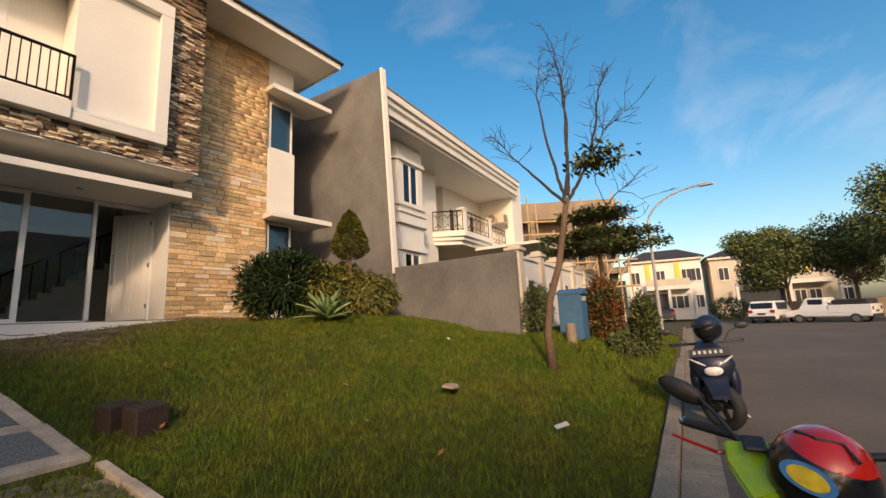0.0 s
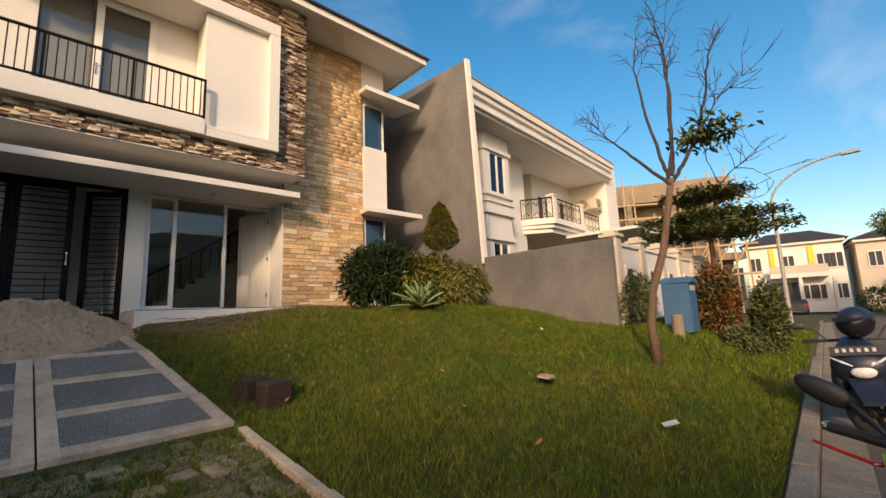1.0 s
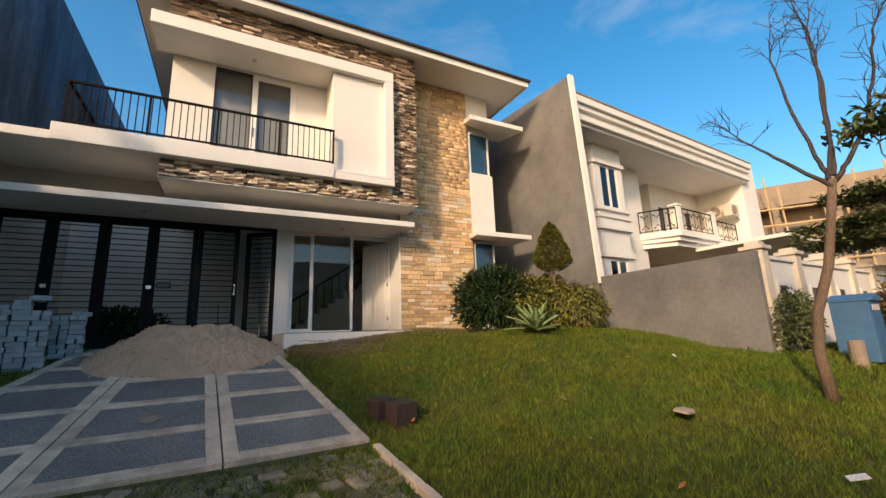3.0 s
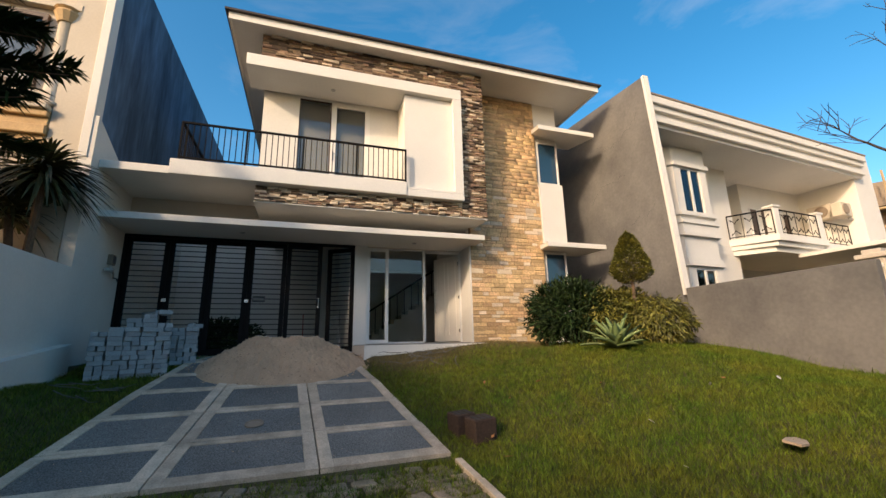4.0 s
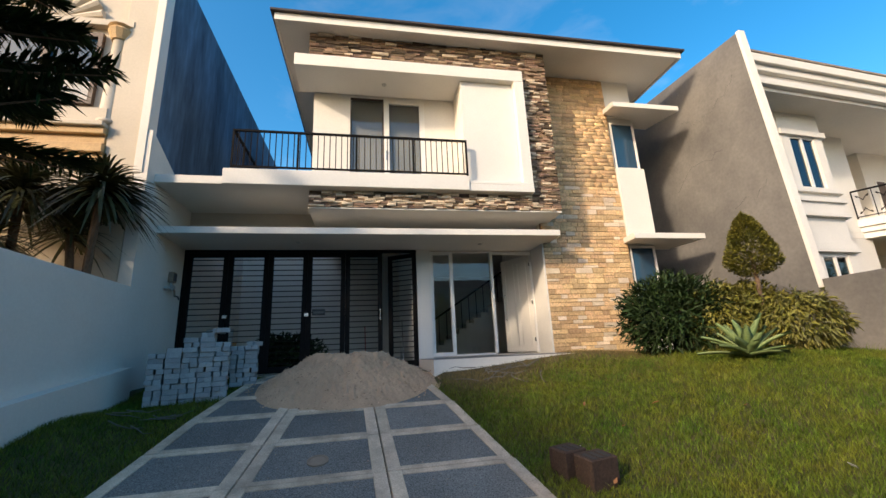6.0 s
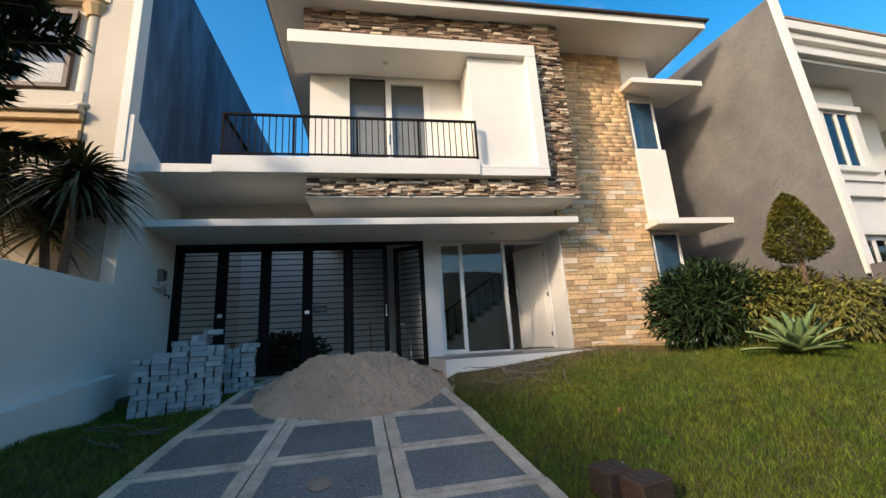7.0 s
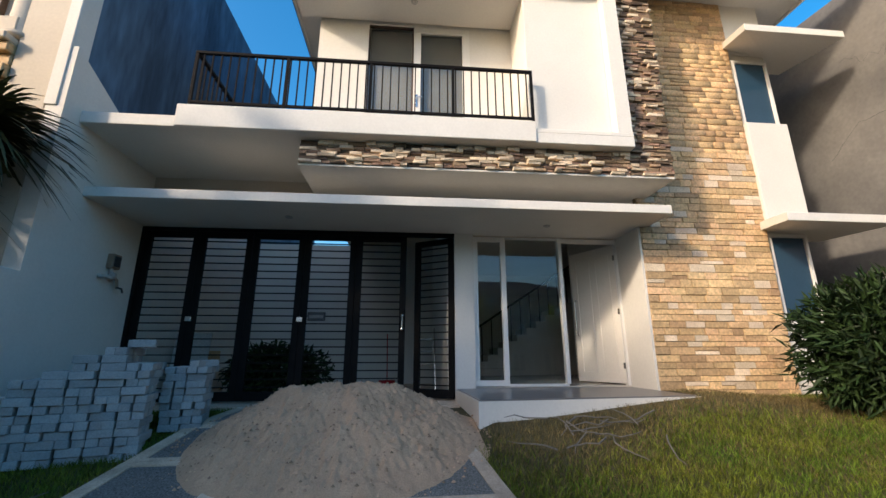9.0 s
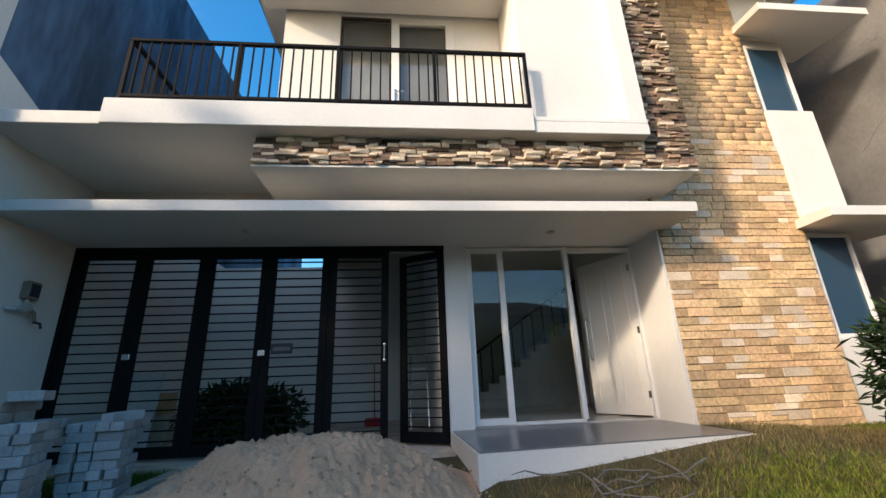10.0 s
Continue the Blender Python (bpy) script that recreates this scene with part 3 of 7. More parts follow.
# carport room behind the gate
cp = thing("carport", "carport room with pale walls and a cement floor", "carport", kind="structure")
part("floor", bx(-3.78, 1.5, 10.4, 16.5, 0.95, 1.16), M_BORDER, cp, "smooth cement carport floor")
part("back_wall", bx(-3.78, 1.5, 15.3, 15.5, 1.16, 4.9), M_WHITE, cp)
part("side_face", bx(1.40, 1.5, 11.2, 15.3, 1.16, 4.9), M_WHITE, cp)
part("lintel_soffit", bx(-1.0, 1.5, 11.2, 13.2, 4.6, 4.7), M_SOFFIT, cp)

# folding gate
gate = thing("folding_gate", "black steel folding gate with close horizontal bars, one leaf open", "gate")


def gate_leaf(w, zb, zt, handle=0):
    lf = new("leaf")
    lf.parent = gate
    st = 0.105
    part("stile", bx(0, st, -0.03, 0.03, zb, zt, 0.004), M_BLACK, lf)
    part("stile", bx(w - st, w, -0.03, 0.03, zb, zt, 0.004), M_BLACK, lf)
    part("rail", bx(st, w - st, -0.028, 0.028, zt - 0.1, zt), M_BLACK, lf)
    part("rail", bx(st, w - st, -0.028, 0.028, zb, zb + 0.14), M_BLACK, lf)
    n = 20
    for i in range(n):
        z = zb + 0.14 + (zt - zb - 0.24) * (i + 0.5) / n
        part("bar", bx(st, w - st, -0.012, 0.012, z - 0.009, z + 0.009), M_BLACK, lf)
    if handle:
        hx = w - st / 2 if handle > 0 else st / 2
        hz = zb + 1.12
        bmh = sweep(bmesh.new(), [(hx, -0.03, hz), (hx, -0.08, hz + 0.02), (hx, -0.08, hz + 0.2), (hx, -0.03, hz + 0.22)], 0.013, 8)
        ball(bmh, (hx, -0.075, hz), 0.025, u=8, v=6)
        ball(bmh, (hx, -0.075, hz + 0.22), 0.025, u=8, v=6)
        part("handle", bmh, M_CHROME, lf, "steel pull handle")
    return lf


GZ0, GZ1 = 1.19, 3.93
part("head_rail", bx(-3.78, 1.5, 10.90, 11.0, 3.935, 3.998), M_BLACK, gate)
part("jamb", bx(-3.779, -3.725, 10.90, 11.02, 1.16, 3.935), M_BLACK, gate)
lw = (0.66 + 3.72) / 5
for i in range(5):
    lf = gate_leaf(lw - 0.006, GZ0, GZ1, handle=1 if i == 4 else 0)
    lf.matrix_local = pose(-3.72 + lw * i, 10.96, 0)
    if i == 3:
        ls = part("letter_slot", bx(0.13, 0.42, -0.05, -0.013, 2.44, 2.58, 0.006), M_PLASTIC, lf, "black letter slot plate")
        part("slot_flap", bx(0.16, 0.39, -0.056, -0.051, 2.48, 2.53), M_BLIND, ls)
    if i in (1, 3):
        part("lock_plate", bx(-0.05, 0.05, -0.045, -0.031, 2.42, 2.50, 0.006, pose(0, 0, 0)), M_CHROME, lf)
lf = gate_leaf(0.78, GZ0, GZ1, handle=1)
lf.matrix_local = pose(1.495, 10.95, 0, 0, 0, 149)

# things in the carport and on its side wall
mt = thing("water_meter", "small grey meter with pale pipes on the side wall", "meter")
part("box", bx(-3.778, -3.68, 10.24, 10.42, 3.14, 3.36, 0.012), M_RAWC, mt, "grey meter housing")
part("lid", bx(-3.682, -3.67, 10.26, 10.40, 3.17, 3.33, 0.005), M_PLASTIC, mt)
part("pipe", sweep(bmesh.new(), [(-3.74, 10.32, 3.14), (-3.73, 10.33, 3.02), (-3.69, 10.26, 2.99), (-3.69, 10.14, 3.0), (-3.76, 10.10, 3.0)], 0.028, 8), M_PAPER, mt, "pale plastic pipe")
part("pipe", sweep(bmesh.new(), [(-3.72, 10.33, 3.05), (-3.70, 10.42, 2.98), (-3.70, 10.46, 2.86)], 0.022, 8), M_RAWC, mt)
part("dial", ball(bmesh.new(), (-3.70, 10.30, 3.03), 0.06, u=10, v=8), M_GALV, mt)
part("tap", sweep(bmesh.new(), [(-3.70, 10.44, 2.88), (-3.64, 10.47, 2.86), (-3.62, 10.47, 2.80)], 0.016, 6), M_PLASTIC, mt)
bd_ = thing("leaning_board", "pale board leaning on the carport wall", "board")
part("sheet", bx(0, 0.62, -0.015, 0.015, 0, 1.15, 0.004, pose(-3.62, 12.0, 1.17, -12, 0, 4)), M_PAPER, bd_)
cb = thing("cardboard_box", "cream cardboard box stacked in the carport", "box", "boxes in the carport")
part("carton", bx(-3.60, -3.05, 12.6, 13.1, 1.162, 1.62, 0.01), M_CREAM, cb)
part("flap", bx(-3.58, -3.07, 12.52, 12.598, 1.60, 1.615), M_CREAM, cb)
cb = thing("cardboard_box", "smaller tan box on top of another box", "box", "boxes in the carport")
part("carton", bx(-3.55, -3.15, 12.65, 13.05, 1.622, 1.98, 0.01, Matrix.Identity(4)), M_MOULD, cb)
part("tape", bx(-3.37, -3.33, 12.644, 13.056, 1.70, 1.984), M_PAPER, cb)
br = thing("broom", "broom with a red head leaning in the carport", "broom")
part("stick", sweep(bmesh.new(), [(0.25, 14.2, 1.3), (0.22, 14.35, 2.4)], 0.013, 6), M_TAIL, br)
part("head", bx(0.05, 0.45, 14.1, 14.25, 1.162, 1.32, 0.02), M_TAIL, br, "red bristle head")
ld = thing("step_ladder", "small aluminium step ladder in the carport", "ladder")
for x in (1.0, 1.34):
    part("rail", sweep(bmesh.new(), [(x, 13.3, 1.16), (x, 13.7, 2.5)], 0.018, 6), M_CHROME, ld)
for k in range(4):
    part("rung", bx(1.0, 1.34, 13.36 + 0.09 * k, 13.44 + 0.09 * k, 1.4 + 0.28 * k, 1.42 + 0.28 * k), M_CHROME, ld)
for x, y, z in ((-1.2, 10.2, 3.995), (3.0, 10.3, 3.995), (0.7, 9.75, 7.868)):
    dl = tagged(mesh_ob("ceiling_spot", lathe(bmesh.new(), [(0.05, -0.02), (0.06, 0.0)], 12, Matrix.Translation((x, y, z))), M_PAPER), "small round white ceiling spot, switched off", "ceiling light", "ceiling spots")

# ---- ground ----
def field(a, b, fine_a, fine_b, step, far):
    v = [fine_a]
    while v[-1] < fine_b:
        v.append(v[-1] + step)
    s, w = step * 2, v[-1]
    while w < b:
        w += s
        s *= far
        v.append(w)
    s, w, left = step * 2, fine_a, []
    while w > a:
        w -= s
        s *= far
        left.append(w)
    return left[::-1] + v


def ground_z(x, y):
    """Lawn side above the kerb, road level beyond it."""
    edge = kerb_y(max(-30.0, min(x, 34.0)))
    r = road_z(x) - 0.03
    if y < edge + 0.07 or x > 34:
        return r
    return min(gz(x, y), 4.0) - 0.05 if y < 30 else 0.6


gx = field(-600, 900, -5, 20, 0.25, 1.35)
gv = field(-700, 900, -2, 12, 0.2, 1.35)
gv = sorted([v for v in gv if not -0.15 < v < 0.3] + [-0.1, 0.06, 0.1, 0.25])
co = np.array([(x, kerb_y(max(-30.0, min(x, 34.0))) + v, ground_z(x, kerb_y(max(-30.0, min(x, 34.0))) + v)) for v in gv for x in gx])
nx = len(gx)
q = np.array([(j * nx + i, j * nx + i + 1, (j + 1) * nx + i + 1, (j + 1) * nx + i) for j in range(len(gv) - 1) for i in range(nx - 1)])
ground = tri_mesh("ground", co, np.concatenate([q[:, [0, 1, 2]], q[:, [0, 2, 3]]]), M_SOIL)
tagged(ground, "grassy soil sloping up from the road to the house", "ground", kind="structure")


bm = bmesh.new()
xs = [-120, -60, -30, -15, -8, -4, 0, 4, 8, 12, 16, 20, 25, 30, 36, 44, 52, 60]
prev = None
for x in xs:
    yk = kerb_y(max(-30, min(x, 34))) - 0.02
    row = [bm.verts.new((x, yk, road_z(x))), bm.verts.new((x, yk - 3.5, road_z(x) + 0.03)), bm.verts.new((x, -9.5 if x < 30 else -9.5 - (x - 30) * 1.2, road_z(x)))]
    if prev:
        for i in range(2):
            bm.faces.new((prev[i], prev[i + 1], row[i + 1], row[i]))
    prev = row
bmesh.ops.recalc_face_normals(bm, faces=bm.faces)
tagged(mesh_ob("road", bm, M_ASPH, smooth=True), "worn grey concrete street with stains", "road", kind="structure")

# kerb stones
kerb = thing("kerb", "rough worn concrete kerb along the street", "kerb", kind="structure")
rk = random.Random(3)
x = -6.0
while x < 34:
    ln = 0.95
    ya, yb = kerb_y(x), kerb_y(x + ln)
    ang = math.atan2(yb - ya, ln)
    m = Matrix.Translation((x, ya, 0)) @ Matrix.Rotation(ang, 4, "Z")
    z0 = road_z(x)
    dz = rk.uniform(-0.012, 0.012)
    low = -3.2 < x < 1.6
    part("kerb_stone", bx(0.006, ln - 0.006, -0.01, 0.16, z0 - 0.1, z0 + (0.05 if low else 0.14) + dz, 0.012, m), M_KERB, kerb)
    part("gutter_stone", bx(0.001, ln - 0.001, -0.36, -0.015, z0 - 0.1, z0 + 0.018 + dz * 0.4, 0.006, m), M_KERB, kerb)
    x += ln


# driveway panels: a bed that narrows towards the house
def edge_x(c, y):
    """The two sides and two seams of the driveway at a depth."""
    return (-2.55 + 0.16 * (y - 4.92), -1.12 + 0.10 * (y - 5.0), 0.57 - 0.065 * (y - 5.0), 2.13 - 0.20 * (y - 5.1))[c]


def row_y(j, x):
    """Joint lines, turned a little with the plot."""
    return (5.03, 5.90, 6.77, 7.62, 8.47, 9.35, 10.25)[j] + 0.022 * (x - 0.5)


def slab_quad(bm, pts, top, thick=0.1, slope=0.004):
    hi = [bm.verts.new((x, y, base_z(y) + top)) for x, y in pts]
    lo = [bm.verts.new((x, y, base_z(y) + top - thick)) for x, y in pts]
    inn = [bm.verts.new((x, y, base_z(y) + top - slope)) for x, y in pts]
    c = (sum(p[0] for p in pts) / 4, sum(p[1] for p in pts) / 4)
    for v in hi:
        v.co.x += 0.008 * (1 if c[0] > v.co.x else -1)
        v.co.y += 0.008 * (1 if c[1] > v.co.y else -1)
    bm.faces.new(hi)
    for i in range(4):
        k = (i + 1) % 4
        bm.faces.new((inn[i], inn[k], hi[k], hi[i]))
        bm.faces.new((lo[i], lo[k], inn[k], inn[i]))
    return bm


drive = thing("driveway", "driveway of grey washed-pebble panels in pale cement borders", "driveway", kind="structure")
rd = random.Random(5)
GAP = 0.009
for j in range(6):
    for c in range(3):
        bw = 0.155
        bf, bb = (0.17, 0.075) if j == 0 else (0.075, 0.075)
        ym = (row_y(j, 0) + row_y(j + 1, 0)) / 2
        xa, xb = edge_x(c, ym), edge_x(c + 1, ym)

        def at(u, v, c=c, j=j):
            """Plan point: u metres in from a side (negative: from the other), v from front or back."""
            x_mid = (xa + xb) / 2
            x0 = xa if u >= 0 else xb
            y = row_y(j, x0 + u) + v if v >= 0 else row_y(j + 1, x0 + u) + v
            return (edge_x(c, y) + u if u >= 0 else edge_x(c + 1, y) + u, y)

        e = 1e-6
        part("panel", slab_quad(bmesh.new(), [at(bw, bf), at(-bw, bf), at(-bw, -bb), at(bw, -bb)], 0.0), M_AGG, drive)
        t = [0.012 + rd.uniform(-0.002, 0.003) for _ in range(4)]
        part("border_strip", slab_quad(bmesh.new(), [at(GAP, GAP), at(bw, GAP), at(bw, -GAP), at(GAP, -GAP)], t[0]), M_BORDER, drive)
        part("border_strip", slab_quad(bmesh.new(), [at(-bw, GAP), at(-GAP, GAP), at(-GAP, -GAP), at(-bw, -GAP)], t[1]), M_BORDER, drive)
        part("border_strip", slab_quad(bmesh.new(), [at(bw, GAP), at(-bw, GAP), at(-bw, bf), at(bw, bf)], t[2]), M_BORDER, drive)
        part("border_strip", slab_quad(bmesh.new(), [at(bw, -bb), at(-bw, -bb), at(-bw, -GAP), at(bw, -GAP)], t[3]), M_BORDER, drive)
ring = thing("drain_cover", "small round concrete drain cover set in the paving", "drain cover")
part("rim", lathe(bmesh.new(), [(0.12, -0.02), (0.12, 0.004), (0.095, 0.006), (0.09, -0.01)], 20, Matrix.Translation((-0.25, 6.25, base_z(6.25) + 0.012)) @ Matrix.Rotation(math.atan(0.27), 4, "X")), M_RAWC, ring)
part("plate", lathe(bmesh.new(), [(0.088, -0.02), (0.088, 0.002)], 20, Matrix.Translation((-0.25, 6.25, base_z(6.25) + 0.012)) @ Matrix.Rotation(math.atan(0.27), 4, "X")), M_RAWC, ring)
rc_ = random.Random(19)
V, T = [], []
for _ in range(420):
    y = rc_.uniform(5.1, 8.2)
    x = rc_.uniform(edge_x(0, y), edge_x(3, y))
    q_ = rc_.uniform(0.003, 0.010)
    z = base_z(y) + 0.004
    i = len(V)
    V += [(x - q_, y, z), (x, y - q_, z), (x + q_, y, z), (x, y + q_ * 0.7, z), (x, y, z + q_ * 0.7)]
    T += [(i, i + 1, i + 4), (i + 1, i + 2, i + 4), (i + 2, i + 3, i + 4), (i + 3, i, i + 4)]
tri_mesh("grit", V, T, M_PEBBLE, drive, "pale grit scattered on the panels")["kind"] = "stuff"
SLOPE = 0.07

# apron of mossy pavers between driveway and street
apron = thing("apron", "mossy uneven paver apron between driveway and street", "paving", kind="structure")
ra = random.Random(11)
stones = []
y = 0.6
while y < 4.80:
    x = -2.7 + ra.uniform(0, 0.15)
    while x < 1.98:
        w = ra.uniform(0.16, 0.26)
        h = ra.uniform(0.10, 0.135)
        if ra.random() > 0.12 and y > kerb_y(x) + 0.25:
            stones.append((x, y + ra.uniform(-0.02, 0.02), w, h))
        x += w + ra.uniform(0.02, 0.06)
    y += 0.165
def paver_mesh():
    """A worn, roughly four-sided sett with a low rounded top."""
    b = bmesh.new()
    pts = []
    for cx, cy in ((-0.5, -0.5), (0.5, -0.5), (0.5, 0.5), (-0.5, 0.5)):
        for k in (0, 1):
            if ra.random() < 0.75 or k == 0:
                pts.append(Vector((cx + ra.uniform(-0.12, 0.12), cy + ra.uniform(-0.12, 0.12), 0)))
    pts.sort(key=lambda p: math.atan2(p.y, p.x))
    rings = [[b.verts.new(p * q + Vector((0, 0, z + ra.uniform(-0.06, 0.06)))) for p in pts] for q, z in ((1.0, -0.5), (1.0, 0.25), (0.82, 0.5))]
    for r0, r1 in zip(rings, rings[1:]):
        for i in range(len(pts)):
            b.faces.new((r0[i], r0[(i + 1) % len(pts)], r1[(i + 1) % len(pts)], r1[i]))
    b.faces.new(rings[-1])
    me = bpy.data.meshes.new("paver")
    b.to_mesh(me)
    b.free()
    me.materials.append(M_COBBLE)
    return me
pavers = [paver_mesh() for _ in range(6)]
stones.sort(key=lambda s: -s[1])
for x, y, w, h in stones[:290]:
    ob = new("paver", pavers[ra.randrange(6)])
    ob.parent = apron
    ob.matrix_local = Matrix.Translation((x + w / 2, y + h / 2, gz(x, y) - 0.042)) @ Matrix.Rotation(SLOPE, 4, "X") @ Matrix.Rotation(ra.uniform(-0.25, 0.25) + (math.pi if ra.random() > 0.5 else 0), 4, "Z") @ Matrix.Diagonal((w, h * 1.15, 0.05 + ra.uniform(-0.008, 0.008), 1))
yy = 4.86
while yy > 0.9:
    L = 0.62
    m = Matrix.Translation((2.09 + 0.02 * (4.86 - yy), yy - L, gz(1.9, yy - L))) @ Matrix.Rotation(SLOPE, 4, "X")
    part("edge_strip", bx(0, 0.09, 0, L - 0.01, -0.1, 0.03, 0.006, m), M_BORDER, apron, "pale cement edging")
    yy -= L
# low garden wall with plinth
lw_ = thing("garden_wall", "smooth white garden wall with a proud plinth", "wall", kind="structure")
part("wall_face", bx(-3.95, -3.75, 0.6, 8.94, -0.6, 2.83, 0.01), M_WHITE, lw_)
bm = bmesh.new()
prof = [(0.6, -0.7), (8.94, 0.4), (8.94, 1.46), (0.6, 0.27)]
a = [bm.verts.new((-3.748, y, z)) for y, z in prof]
b = [bm.verts.new((-3.56, y, z)) for y, z in prof]
bm.faces.new(a[::-1])
bm.faces.new(b)
for i in range(4):
    j = (i + 1) % 4
    bm.faces.new((a[i], a[j], b[j], b[i]))
bmesh.ops.recalc_face_normals(bm, faces=bm.faces)
part("plinth", bm, M_WHITE, lw_)

# ---- neighbouring house on the sunny side: raw side wall and white facade ----
NM = Matrix.Translation((9.3, 8.04, 0)) @ Matrix.Rotation(radians(4.6), 4, "Z") @ Matrix.Diagonal((1.06, 1, 0.998, 1))
nb = thing("neighbour_house", "white classical two-storey house with bay window and balcony", "house", at=NM)
# raw rendered party wall
pw = thing("party_wall", "raw grey rendered party wall with hairline cracks", "wall", kind="structure")
bm = bmesh.new()
prof = [(7.66, 0.4), (20, 0.4), (20, 9.1), (11.6, 9.1), (8.02, 8.82)]
a = [bm.verts.new((9.3, y, z)) for y, z in prof]
b = [bm.verts.new((9.44, y, z)) for y, z in prof]
bm.faces.new(a)
bm.faces.new(b[::-1])
for i in range(len(prof)):
    j = (i + 1) % len(prof)
    bm.faces.new((a[i], b[i], b[j], a[j]))
bmesh.ops.recalc_face_normals(bm, faces=bm.faces)
part("wall_face", bm, M_CONC, pw)
bm = bmesh.new()
prof = [(7.66, 2.4), (7.74, 2.4), (8.05, 8.85), (7.965, 8.85)]
a = [bm.verts.new((9.295, y, z)) for y, z in prof]
b = [bm.verts.new((9.47, y, z)) for y, z in prof]
bm.faces.new(a)
bm.faces.new(b[::-1])
for i in range(4):
    j = (i + 1) % 4
    bm.faces.new((a[i], b[i], b[j], a[j]))
bmesh.ops.recalc_face_normals(bm, faces=bm.faces)
part("edge_strip", bm, M_WHITE, pw, "white painted wall edge")
rc = random.Random(31)
for y0, z0, dy, n in ((8.4, 7.9, 0.16, 9), (9.1, 6.2, 0.18, 10), (8.2, 5.0, 0.12, 8), (10.2, 7.6, -0.1, 8)):
    pts = [(9.299, y0, z0)]
    for i in range(n):
        pts.append((9.299, pts[-1][1] + dy * rc.uniform(0.5, 1.4), pts[-1][2] + rc.uniform(-0.22, 0.10)))
    part("crack", sweep(bmesh.new(), pts, [rc.uniform(0.0015, 0.004) for _ in pts], 4), M_DARKFILL, pw, "hairline crack")
bw_ = thing("boundary_wall", "plain grey rendered boundary wall", "wall", kind="structure")
part("wall_face", bx(9.3, 9.45, 3.98, 7.65, 0.2, 2.56, 0.01), M_CONC, bw_)


def npart(name, bm, material, label="", parent=None):
    return part(name, bm, material, parent or nb, label)


# eave with a stepped cornice
for v0, z0, z1 in ((0.0, 8.12, 8.36), (0.09, 7.94, 8.118), (0.2, 7.78, 7.938), (0.12, 7.60, 7.778)):
    npart("cornice", bx(0.17, 11.5, v0, 1.75, z0, z1, 0.012), M_WHITE)
npart("eave_soffit", bx(0.52, 11.5, 0.25, 3.9, 7.5, 7.598), M_SOFFIT)
npart("roof_edge", bx(0.2, 11.5, -0.02, 1.7, 8.362, 8.42), M_RAWC)
# walls
npart("wall", bx(0.3, 5.6, 1.75, 1.95, 0.3, 7.5), M_WHITE, "white facade wall")
npart("wall", bx(5.4, 5.6, 1.95, 3.7, 4.6, 7.5), M_WHITE)
npart("wall", bx(5.6, 11.5, 3.6, 3.8, 0.3, 7.5), M_WHITE, "white wall behind the balcony")
npart("wall", bx(7.3, 7.5, 2.4, 3.6, 4.75, 7.5), M_WHITE)
npart("wall", bx(7.5, 11.4, 2.4, 2.6, 4.75, 7.5), M_WHITE)
npart("end_wall", bx(11.2, 12.6, 0.4, 5.6, 0.3, 8.75, 0.01), M_WHITE, "taller white end wall")
# bay window: three-sided
BAY = [(1.5, 1.75), (1.95, 0.95), (3.4, 0.95), (3.9, 1.75)]


def bay_ring(name, off, z0, z1, material=None):
    pts = [(BAY[0][0] - off, BAY[0][1]), (BAY[1][0] - off * 0.6, BAY[1][1] - off), (BAY[2][0] + off * 0.6, BAY[2][1] - off), (BAY[3][0] + off, BAY[3][1])]
    return npart(name, prism(bmesh.new(), pts, z0, z1), material or M_WHITE)


